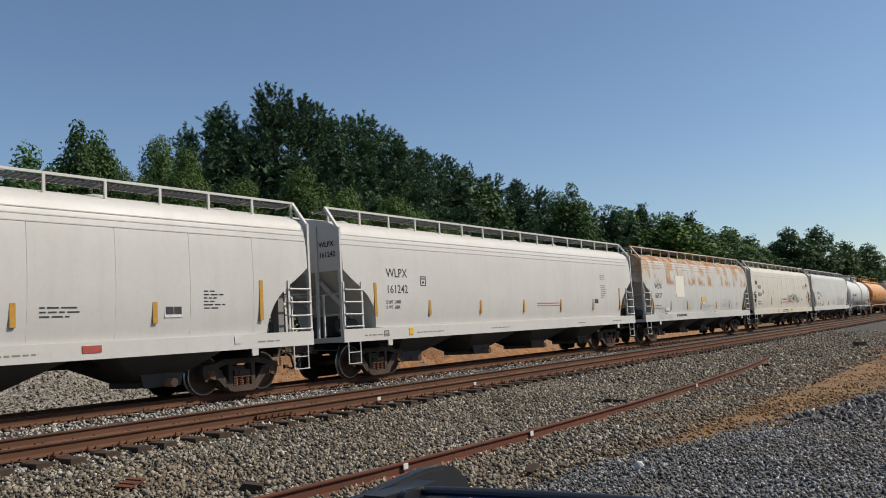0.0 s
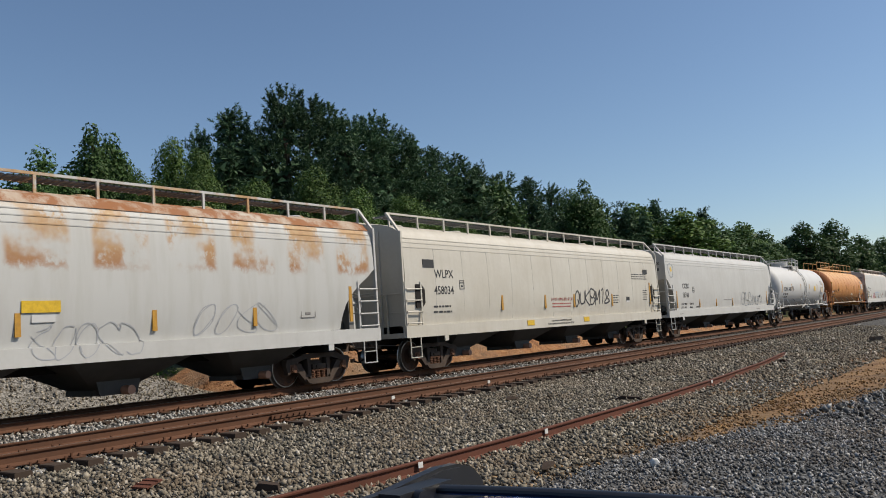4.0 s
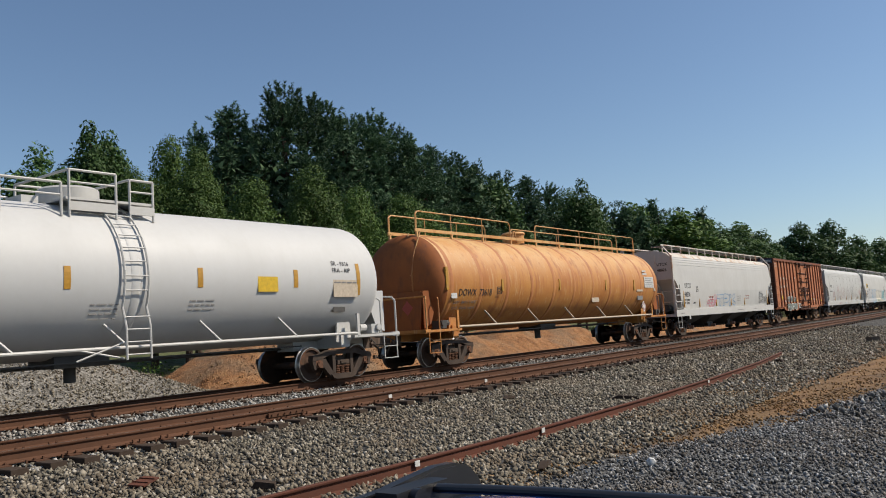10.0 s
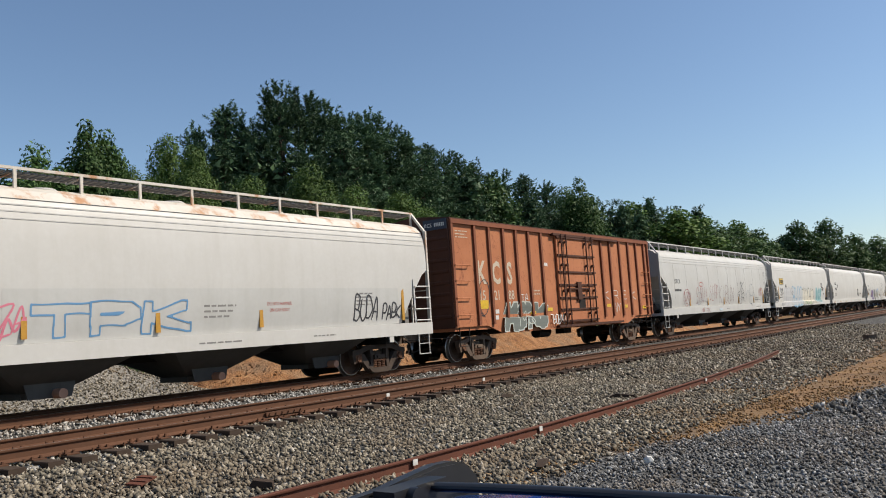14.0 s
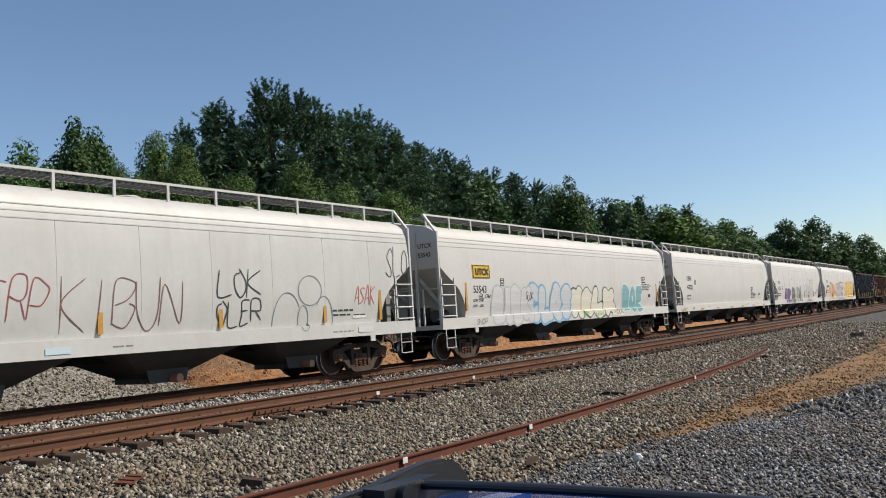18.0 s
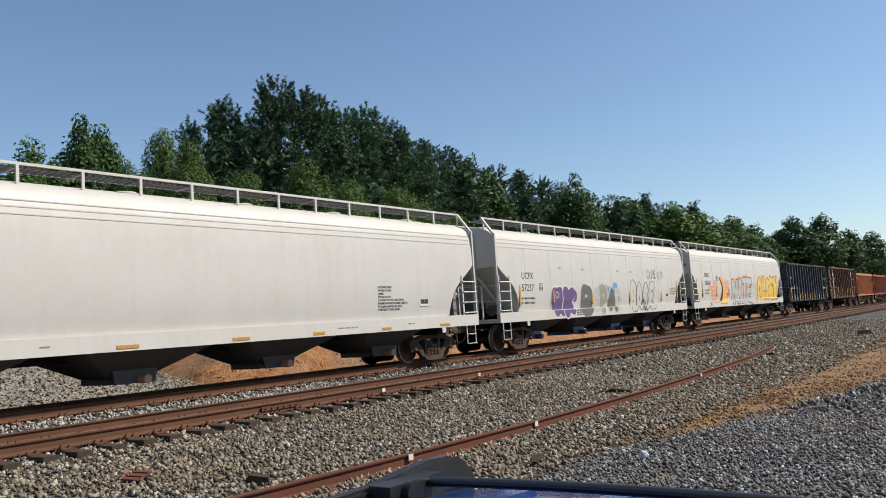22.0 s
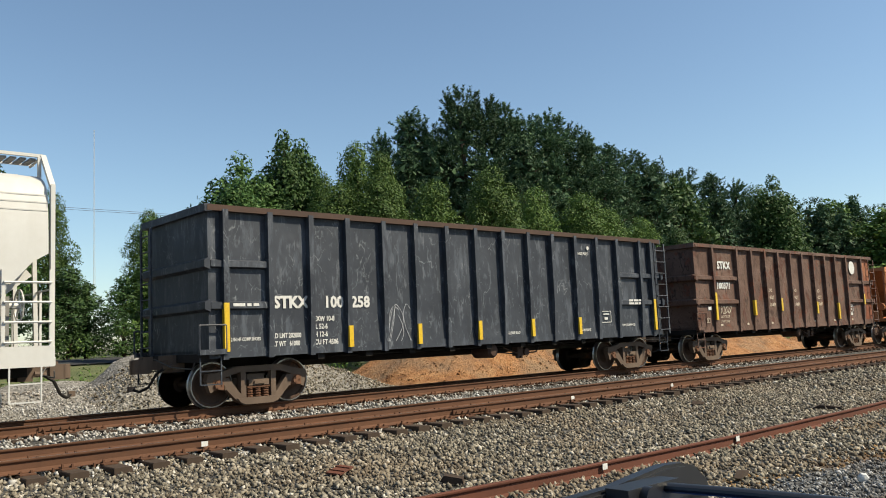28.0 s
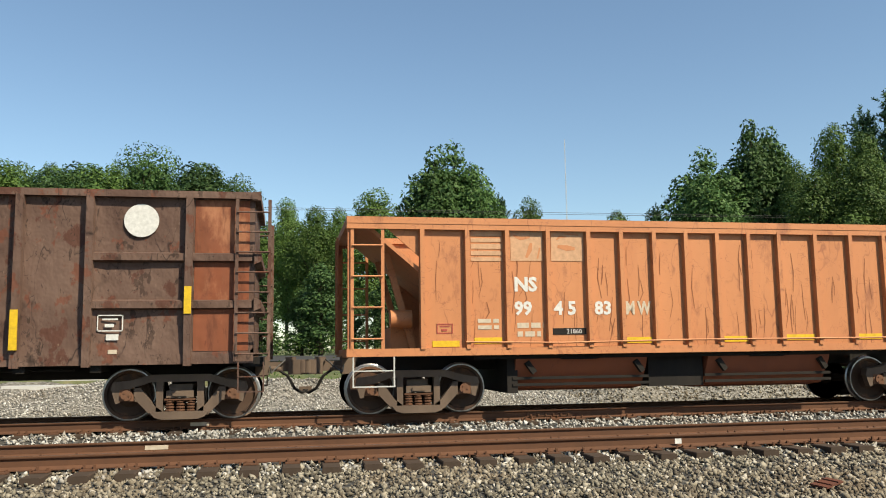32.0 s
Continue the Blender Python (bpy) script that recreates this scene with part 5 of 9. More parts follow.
def throwup(car, word, x0, x1, z0, z1, fill, line, seed, lw=0.06, fat=0.24, halo=None, y=SIDE, lap=1.16, lean=0.0, block=False, joined=False, glow=0.12, sharp=False, glow_from=0.0):
    """A graffiti piece: fat overlapping letters with a contour and, if given, a sprayed glow behind; joined runs them into one mass."""
    w = (x1 - x0) / len(word)
    r0 = fat * min(w, 0.8 * (z1 - z0))
    words = hand_word(word, x0, x1, z0, z1, seed, lean, lap, r0, 0.04, block or sharp)
    groups = [[s for ch in words for s in ch]] if joined else words

    def wob(x, z):
        return 1 + 0.13 * np.sin(2.9 * x + 5.3 * z + seed) + 0.08 * np.sin(7.3 * x - 4.1 * z)
    if halo:
        gl = MB()
        d = stroke_distance([s for ch in words for s in ch], block)
        field_area(gl, lambda x, z: r0 * wob(x, z) + lw + glow * (1 + 0.7 * np.sin(4.7 * x + 2.0 * z)) - d(x, z), x0 - 0.4, x1 + 0.9, max(z0 - 0.3, glow_from), z1 + 0.35, 0.05, y + 0.006)
        part("spray_halo", gl, paint_mat(*halo), car)
    for k, strokes in enumerate(groups):
        d = stroke_distance(strokes, block)
        xs = [p[0] for s in strokes for p in s]
        box = (min(xs) - r0 * 1.3 - lw - 0.05, max(xs) + r0 * 1.3 + lw + 0.05, z0 - lw - 0.05, z1 + lw + 0.1)
        edge, body = MB(), MB()
        yy = y - 0.006 * k
        if fill is None:
            field_area(edge, lambda x, z: lw / 2 - np.abs(d(x, z) - r0 * wob(x, z)), *box, 0.028, yy)
            part("spray_letter", edge, paint_mat(*line), car, "outline of a sprayed graffiti letter")
            continue
        field_area(edge, lambda x, z: r0 * wob(x, z) + lw - d(x, z), *box, 0.04, yy)
        field_area(body, lambda x, z: r0 * wob(x, z) - d(x, z), *box, 0.04, yy - 0.003)
        letter = part("spray_letter", edge, paint_mat(*line), car, "sprayed graffiti letter with a contour")
        part("spray_fill", body, paint_mat(*fill), letter)


def tag(car, word, x0, x1, z0, z1, col, seed, y=SIDE, w=0.035, lean=0.18):
    """A quick spray-can signature in thin lines."""
    mb = MB()
    k = 0
    for strokes in hand_word(word, x0, x1, z0, z1, seed, lean, 0.92, 0.0, 0.09):
        for s in strokes:
            ribbon(mb, s, w, y - 0.0008 * k)
            k += 1
    return part("spray_tag", mb, paint_mat(*col), car, "thin sprayed graffiti signature")


def ring_line(car, cx, cz, rx, rz, col, w, y=SIDE, a0=0.0, a1=6.4):
    mb = MB()
    ribbon(mb, [(cx + rx * math.cos(t), cz + rz * math.sin(t)) for t in np.linspace(a0, a1, 26)], w, y)
    return part("spray_line", mb, paint_mat(*col), car, "thin sprayed loop")


BLACKP, GREYP = ("spray_black", (0.03, 0.03, 0.035)), ("spray_grey", (0.33, 0.34, 0.36))
BLUEP, TEALP = ("spray_blue", (0.14, 0.30, 0.44)), ("spray_teal", (0.10, 0.33, 0.34))
PURPLE, ORANGEP = ("spray_purple", (0.105, 0.062, 0.175)), ("spray_orange", (0.78, 0.28, 0.045))
YELLOWP, REDP = ("spray_yellow", (0.74, 0.52, 0.10)), ("spray_red", (0.36, 0.08, 0.07))
WHITEP, PALEP = ("spray_white", (0.56, 0.56, 0.54)), ("spray_pale_blue", (0.42, 0.50, 0.56))
CREAMP, PINKP, SLATEP = ("spray_cream", (0.66, 0.62, 0.50)), ("spray_pink", (0.55, 0.16, 0.22)), ("spray_slate", (0.17, 0.19, 0.21))


def square_mark(car, x, z, w, h, mat="ink", y=None, inner=None):
    """A small stencilled box, empty or filled."""
    y = -(hopper_y(z) + 0.008) if y is None else y
    mb = MB()
    if inner is None:
        t = 0.018
        for q in ((x, x + w, z, z + t), (x, x + w, z + h - t, z + h), (x, x + t, z, z + h), (x + w - t, x + w, z, z + h)):
            mb.box(q[0], q[1], y - 0.003, y + 0.006, q[2], q[3])
        mb.box(x + w * 0.3, x + w * 0.65, y - 0.003, y + 0.004, z + h * 0.25, z + h * 0.45)
        mb.box(x + w * 0.2, x + w * 0.8, y - 0.003, y + 0.004, z + h * 0.68, z + h * 0.78)
        part("stencil_mark", mb, mat, car)
    else:
        mb.box(x, x + w, y - 0.004, y + 0.01, z, z + h)
        part("placard", mb, mat, car)
        mb = MB()
        mb.box(x + w * 0.06, x + w * 0.49, y - 0.008, y - 0.003, z + h * 0.22, z + h * 0.93)
        mb.box(x + w * 0.52, x + w * 0.94, y - 0.008, y - 0.003, z + h * 0.22, z + h * 0.93)
        part("placard_print", mb, inner, car)


def patch(car, x0, x1, z0, z1, mat, name="label_plate", y=None):
    y = (-(max(hopper_y(z0), hopper_y(z1)) + 0.007) if z0 > 1.34 else -1.575) if y is None else y
    return part(name, MB().box(x0, x1, y - 0.004, y + 0.012, z0, z1), mat, car)


def sill_print(car, spans, z=1.14, mat="ink_grey", seed=0):
    r = random.Random(seed)
    for x, w in spans:
        text_bars([w], x, -1.567, z, 0.09, mat, car, r)


def bars(car, rows, x, z, pitch, mat="ink_grey", seed=0, y=None):
    y = (lambda q: -(hopper_y(q) + 0.004)) if y is None else y
    return text_bars(rows, x, y, z, pitch, mat, car, random.Random(seed))


# ---- the train, wagon by wagon ----
def S(s):
    return 0.95 * s


def hopper(a, b, *args, **kw):
    return place(covered_hopper(S(b - a), *args, **kw), S(a), S(b))


def stripes(xs, z0=1.66, z1=2.11, tall=()):
    return [(x, z0, z1) for x in xs] + [(x, z0, z1 + 0.5) for x in tall]


# 1: white hopper with welded panels
c = hopper(-5.0, 16.2, "white", "clean white covered hopper wagon with amber strips and black stencils", seams=11, strips=stripes((-6.2, -3.4, -0.5, 2.45, 5.44), tall=(8.38,)))
bars(c, (0.55, 0.5, 0.6), 2.95, 2.0, 0.085, "ink", 1)
bars(c, (0.2, 0.25), 3.5, 2.0, 0.085, "ink", 2)
bars(c, (0.3, 0.55, 0.35, 0.3, 0.6, 0.4), 6.7, 2.33, 0.075, "ink", 3)
square_mark(c, 5.68, 1.78, 0.46, 0.3, "ink_white", None, "ink")
patch(c, 3.76, 4.17, 1.13, 1.27, "ink_red")
patch(c, 7.5, 7.68, 1.14, 1.3, "tank_white")
sill_print(c, ((2.1, 0.8), (8.2, 0.7), (-4, 1.0)), seed=4)

# 2: white hopper
c = hopper(17.4, 38.5, "white", "white covered hopper wagon lettered in black on its smooth side", strips=stripes((-6.02, -3.12, -0.2, 2.73, 5.7), tall=(-8.62, 8.47)))
side_letters(c, "WLPX", -8.1, 2.78, 0.36)
side_letters(c, "161242", -8.12, 2.32, 0.34)
side_letters(c, "LD LMT  220000", -8.16, 2.02, 0.14, bold=0.0, squeeze=0.72)
side_letters(c, "LT  WT   66000", -8.16, 1.87, 0.14, bold=0.0, squeeze=0.72)
end_letters(c, S(21.1) / 2, ("WLPX", "161242"))
square_mark(c, -6.47, 2.55, 0.27, 0.28)
patch(c, -7.2, -7.0, 1.1, 1.3, "yellow")
square_mark(c, 5.82, 1.87, 0.42, 0.28, "ink_white", None, "ink")
bars(c, (1.8, 2.0), 0.8, 1.95, 0.09, "ink_red", 5)
bars(c, (0.5, 0.45, 0.4, 0, 0, 0.5, 0.45, 0.55, 0.5, 0.5, 0.45, 0.3), 6.5, 3.1, 0.085, "ink_grey", 6)
sill_print(c, ((-9.2, 0.6), (-8.6, 0.5), (-6.8, 1.4), (-2.6, 1.2), (4, 0.7), (7.5, 0.9)), seed=7)
square_mark(c, -8.35, 1.1, 0.22, 0.16, y=-1.567)


# 3: rust-stained hopper
def rust_side():
    """Grey-white paint with rust blooming in a band below the eaves."""
    m, nt, b, co = base_mat("rust_bloomed_paint", 0.62)
    streak = noise_tex(nt, co, 2.6, 5, (1, 1, 0.14))
    base = mixc(nt, ramp(nt, streak, [(0.45, (0, 0, 0)), (0.8, (0.5, 0.5, 0.5))]), (0.43, 0.43, 0.415), (0.30, 0.28, 0.24))
    sx = nt.nodes.new("ShaderNodeSeparateXYZ")
    nt.links.new(co, sx.inputs[0])
    blot = noise_tex(nt, co, 1.5, 8, (1, 1, 0.8), 0.72)

    def math_node(op, a, b):
        n = nt.nodes.new("ShaderNodeMath")
        n.operation = op
        for k, v in enumerate((a, b)):
            if isinstance(v, float):
                n.inputs[k].default_value = v
            elif v is not None:
                nt.links.new(v, n.inputs[k])
        return n.outputs[0]

    def fade(src, lo, hi):
        n = nt.nodes.new("ShaderNodeMapRange")
        n.interpolation_type = "SMOOTHSTEP"
        n.inputs[1].default_value, n.inputs[2].default_value = lo, hi
        nt.links.new(src, n.inputs[0])
        return n.outputs[0]
    # one patch to a side panel, from the eaves down to an uneven lower edge
    across = math_node("ABSOLUTE", math_node("SINE", math_node("MULTIPLY", math_node("ADD", sx.outputs["X"], 1.07), math.pi / 1.72), None), None)
    lower = math_node("ADD", sx.outputs["Z"], math_node("MULTIPLY", blot, -0.9))
    body = math_node("MULTIPLY", fade(across, 0.30, 0.55), fade(lower, 2.28, 2.48))
    worn = math_node("MULTIPLY", fade(blot, 0.40, 0.52), math_node("MULTIPLY", body, 0.95))
    thin = math_node("MULTIPLY", fade(noise_tex(nt, co, 0.8, 4), 0.36, 0.56), worn)
    tone_at = fade(lower, 2.30, 3.0)
    tone = ramp(nt, noise_tex(nt, co, 6, 6), [(0.3, (0.40, 0.255, 0.11)), (0.7, (0.33, 0.17, 0.06))])
    tone = mixc(nt, tone_at, (0.27, 0.115, 0.034), tone)
    nt.links.new(mixc(nt, thin, base, tone), b.inputs["Base Color"])
    bump(nt, b, noise_tex(nt, co, 9, 5), 0.12, 0.004)
    return m


M["rust_side"] = rust_side()
c = hopper(39.9, 59.5, "rust_side", "grey covered hopper wagon with rust staining below its eaves", roof="rust_roof", sill_mat="grey_white", strips=stripes((-5.5, -2.9, -0.6, 2.23, 4.92), 1.55, 1.98, tall=(-8.26, 8.2)))
side_letters(c, "WLPX", -7.73, 2.62, 0.36, bold=0.012)
side_letters(c, "60137", -7.73, 2.15, 0.36, bold=0.012)
end_letters(c, S(19.6) / 2, ("WLPX", "60137"), "ink_grey")
bars(c, (0.9, 0.95), -7.8, 1.75, 0.14, "ink_grey", 8)
M["fresh_cream"] = weathered("fresh_cream_paint", (0.62, 0.60, 0.52), (0.55, 0.52, 0.44), 0.5, rough=0.6)
patch(c, -4.67, -3.37, 2.2, 3.3, "fresh_cream")
patch(c, -0.54, 0.2, 1.98, 2.2, "yellow")
patch(c, -0.35, 0.1, 1.8, 1.94, "tank_white")
patch(c, -6.3, -5.75, 1.5, 1.66, "tank_white")
square_mark(c, 6.4, 1.7, 0.5, 0.3, "ink_grey")
scribble(c, -7.6, -5.8, 1.1, 1.7, 4, GREYP, 0.02, 11)
scribble(c, -0.4, 1.9, 1.1, 1.75, 5, GREYP, 0.02, 12)
scribble(c, -3.6, -1.9, 1.5, 2.1, 3, GREYP, 0.02, 13)
scribble(c, 3.2, 5.6, 1.4, 2.1, 4, GREYP, 0.02, 14)
text_bars((1.6,), -4.9, -1.568, 1.18, 0.2, "ink", c, random.Random(9), 0.6)

# 4: cream hopper with a black tag
c = hopper(60.7, 81.2, "white_warm", "cream covered hopper wagon with panels and a black sprayed tag", seams=13, style="full", strips=stripes((-4.4, -1.4, 0.92, 4.44), 1.7, 2.2, tall=(8.62,)))
# Black patches drawn for the shade inside the end openings; the side stays closed.
for x in (-8.95, 8.95):
    part("side_opening", MB().prism([(x - 0.24, 2.55), (x + 0.05, 2.55), (x + 0.20, 2.40), (x + 0.20, 2.0), (x + 0.05, 1.86), (x - 0.24, 1.86)], -1.556, -1.50, "y"), "black", c, "black patch standing in for the dark of an opening near the ladder")
side_letters(c, "WLPX", -8.2, 2.75, 0.36, bold=0.012)
side_letters(c, "458034", -8.25, 2.25, 0.36, bold=0.012, squeeze=0.95)
bars(c, (0.9, 0.95), -8.3, 1.85, 0.16, "ink", 26)
patch(c, -8.75, -8.2, 3.05, 3.3, "ink")
tag(c, "QUKBM18", 0.95, 4.15, 1.76, 2.4, BLACKP, 21, w=0.06)
side_letters(c, "DO NOT HAMMER SIDES OF CAR", -0.93, 1.97, 0.16, "ink_red", 0.0, 0, 0.72)
bars(c, (1.5, 1.5), -0.85, 1.84, 0.11, "ink_red", 22)
bars(c, (1.7, 1.7, 1.8), 6.64, 3.05, 0.1, "ink", 23)
bars(c, (0.6, 0.5, 0.6, 0.5), 4.55, 2.12, 0.1, "ink", 24)
bars(c, (0.5, 0.45, 0.5, 0.45, 0.5), 7.8, 2.32, 0.1, "ink", 25)
square_mark(c, 5.91, 1.84, 0.4, 0.3, "ink_white", None, "ink")
patch(c, 8.0, 8.5, 3.1, 3.3, "ink")
patch(c, 1.54, 2.02, 1.12, 1.3, "yellow")
patch(c, -2.9, -2.4, 1.12, 1.3, "yellow")
square_mark(c, -6.9, 2.4, 0.26, 0.28)
letters("THIS CAR EQUIPPED WITH PNEUMATIC OUTLETS", -1.1, -1.570, 1.2, 0.085, "ink", c, 0.0, 0, 0.85)
letters("CAUTION: REMOVE BOTH CAPS BEFORE UNLOADING OUTLETS", -1.4, -1.570, 1.09, 0.085, "ink", c, 0.0, 0, 0.85)

# 5: light grey hopper
c = hopper(82.35, 103.1, "grey_white", "light grey covered hopper wagon with pale sprayed tags", style="square", strips=stripes((-5.07, -2.24, 0.82), 1.45, 1.88, tall=(-8.52, 8.4)))
side_letters(c, "CCBX", -7.65, 2.44, 0.36, bold=0.012)
side_letters(c, "58748", -7.66, 1.98, 0.36, bold=0.01)
for z, wd, kg in ((1.60, "LD LMT 220400", "100000 KG"), (1.42, "LT WT   65600", "29800 KG")):
    side_letters(c, wd, -7.85, z, 0.14, "ink", 0.0, 0, 0.85)
    side_letters(c, kg, -6.6, z, 0.14, "ink", 0.0, 0, 0.85)
side_letters(c, "NEW 07-95", -5.6, 1.42, 0.13, "ink", 0.0, 0, 0.85)
end_letters(c, S(20.75) / 2, ("CCBX", "58748"))
square_mark(c, -6.17, 2.24, 0.29, 0.28)
egg = MB()
ribbon(egg, [(-9.1 + 0.34 * math.cos(t) * (1 + 0.2 * math.sin(3 * t)), 3.33 + 0.38 * math.sin(t) * (1 + 0.12 * math.cos(2 * t))) for t in np.linspace(0, 6.283, 26)], 0.045, SIDE)
part("spray_outline", egg, paint_mat(*SLATEP), c)
dot = MB()
field_area(dot, lambda x, z: 0.13 - np.hypot(x + 9.05, z - 3.38), -9.25, -8.85, 3.2, 3.56, 0.04, SIDE)
part("spray_dot", dot, "yellow", c)
throwup(c, "OLA", 2.6, 4.75, 1.42, 2.25, None, SLATEP, 33, lw=0.045, fat=0.22, lap=1.05)
tag(c, "DALB", 5.0, 6.5, 1.44, 2.0, SLATEP, 34, w=0.045)
tag(c, "3", 6.85, 7.15, 1.5, 1.95, SLATEP, 37, w=0.045)
bars(c, (1.6,), -0.9, 1.78, 0.1, "ink_grey", 35)
square_mark(c, 6.5, 1.8, 0.4, 0.3, "ink_white", None, "ink")
sill_print(c, ((-8.4, 0.5), (5.5, 0.8)), seed=36)


# 6, 7: tank wagons
def tank_wagon(L, mat, trim_mat, label, bands=0, rail_top=False):
    car = thing("tank_wagon", label, "railway wagon", "freight train")
    h, R, zc = L / 2, 1.60, 2.63
    e = h - 0.36
    prof = [(-e + 0.78 * (1 - math.cos(t)), max(0.01, R * math.sin(t))) for t in np.linspace(0.02, math.pi / 2, 11)]
    prof += [(-x, r) for x, r in reversed(prof)]
    part("shell", MB().lathe(prof, 56, "x", (0, 0, zc)), mat, car)
    if bands:
        for k in range(bands):
            x = -e + 1.0 + (2 * e - 2.0) * k / (bands - 1)
            part("jacket_band", MB().lathe([(x - 0.10, R), (x - 0.095, R + 0.003), (x + 0.095, R + 0.003), (x + 0.10, R)], 56, "x", (0, 0, zc)), "orange_band", car)
        part("tank_head", MB().lathe([(x - 0.004, r + 0.004) for x, r in prof[:11]], 48, "x", (0, 0, zc)), "rust_orange", car, "rust-stained tank head")
    # end sills, stub frames, side rails
    for s in (-1, 1):
        st = MB()
        st.box(min(s * h, s * (h - 3.0)), max(s * h, s * (h - 3.0)), -0.30, 0.30, 0.82, 1.15)
        st.box(min(s * h, s * (h - 0.28)), max(s * h, s * (h - 0.28)), -1.48, 1.48, 1.05, 1.17)
        st.box(min(s * h, s * (h - 1.9)), max(s * h, s * (h - 1.9)), -1.5, -1.36, 1.08, 1.15)
        st.box(min(s * h, s * (h - 1.9)), max(s * h, s * (h - 1.9)), 1.36, 1.5, 1.08, 1.15)
        st.box(min(s * h, s * (h - 1.9)), max(s * h, s * (h - 1.9)), -1.4, 1.4, 1.06, 1.09)
        part("end_platform", st, trim_mat, car)
        sh = MB()
        x = s * (h - 0.32)
        sh.prism([(-1.05, 1.17), (1.05, 1.17), (1.2, 2.2), (1.15, 2.35), (-1.15, 2.35), (-1.2, 2.2)], x - 0.02, x + 0.02, "x")
        sh.prism([(x, 1.2), (x - s * 0.35, 1.35), (x - s * 0.75, 2.2), (x - s * 0.4, 2.35), (x, 2.35)], -1.22, -1.19)
        part("head_shield", sh, "rust_orange" if mat == "orange" else mat, car)
        sd = MB()
        xx = s * (h - 1.95)
        sd.prism([(xx - 0.3, 1.0), (xx + 0.3, 1.0), (xx + 0.22, 1.75), (xx - 0.22, 1.75)], -1.15, -1.10)
        sd.prism([(xx - 0.3, 1.0), (xx + 0.3, 1.0), (xx + 0.22, 1.75), (xx - 0.22, 1.75)], 1.10, 1.15)
        sd.box(xx - 0.16, xx + 0.16, -1.2, 1.2, 0.85, 1.25)
        sd.box(s * (h - 1.72) - 0.05, s * (h - 1.72) + 0.05, -1.5, -1.44, 1.1, 1.72)
        part("saddle", sd, trim_mat, car)
        hr = MB()
        xa = s * (h - 0.1)
        hr.tube([(xa, -1.46, 1.15), (xa, -1.46, 2.05), (xa - s * 0.08, -1.42, 2.15), (xa - s * 0.2, -1.2, 2.17), (xa - s * 0.2, 1.2, 2.17), (xa, 1.46, 2.05), (xa, 1.46, 1.15)], 0.028, 8)
        hr.tube([(s * (h - 0.75), -1.46, 1.15), (s * (h - 0.75), -1.46, 2.05), (s * (h - 0.8), -1.4, 2.12), (s * (h - 1.2), -1.2, 2.1)], 0.024, 8)
        part("handrail", hr, trim_mat, car)
        br = MB()
        br.box(s * (h - 1.0) - 0.15, s * (h - 1.0) + 0.15, -1.45, -1.1, 1.17, 1.42)
        br.cyl((s * (h - 1.2), -1.25, 1.33), (s * (h - 1.45), -1.25, 1.33), 0.1, 10)
        br.cyl((s * (h - 0.9), -1.45, 1.33), (s * (h - 0.9), -1.52, 1.33), 0.09, 10)
        part("brake_valve", br, "grey_white" if mat == "tank_white" else "dark_grey", car)
        xs = sorted((s * (h - 0.15), s * (h - 0.7)))
        stirrup(car, xs[0], xs[1], -1.5, 0.45, 1.1, trim_mat)
        di = MB()
        q = x + s * 0.028
        di.add([(q, -0.62, 1.62), (q, -0.40, 1.85), (q, -0.62, 2.08), (q, -0.84, 1.85)], [(0, 1, 2, 3)])
        part("diamond_placard", di, "ink_red" if s < 0 else "ink_white", car, "red and white diamond hazard placard")
        coupler(car, s * h, s)
        truck(car, s * (h - 1.95), "truck_shaded")
    for q in (-1, 1):
        sr = MB()
        sr.tube([(-h + 1.75, q * 1.47, 1.20), (h - 1.75, q * 1.47, 1.20)], 0.035, 8)
        n = 5
        for k in range(n):
            x = -h + 4.0 + (L - 8.0) * k / (n - 1)
            sr.tube([(x, q * 1.47, 1.22), (x - 0.42, q * 1.30, 1.68)], 0.03, 6)
        part("side_rail", sr, "ink_cream" if bands else trim_mat, car)
    bo = MB()
    bo.box(-1.0, 0.2, -0.5, 0.5, 0.86, 1.1)
    bo.cyl((-0.4, 0, 0.98), (-0.4, 0, 0.55), 0.12, 12)
    bo.tube([(-h + 3, 0.2, 0.9), (h - 3, 0.2, 0.9)], 0.04, 6)
    bo.tube([(-h + 3, -0.6, 0.95), (h - 3, -0.6, 0.95)], 0.02, 6)
    part("bottom_outlet", bo, "dark_grey", car)
    return car, h, R, zc


def tank_letters(car, words, x, z, size, mat="ink", squeeze=1.0):
    y0, y1 = on_tank(1.60, 2.63, z, 0.0), on_tank(1.60, 2.63, z + size * 0.72, 0.0)
    tilt = math.degrees(math.atan2(y0 - y1, size * 0.72))
    return letters(words, x, y0 - 0.012, z, size, mat, car, 0.0, 0.0, squeeze, tilt)


def on_tank(R, zc, z, off=0.008):
    return -math.sqrt(max(0.05, R * R - (z - zc) ** 2)) - off


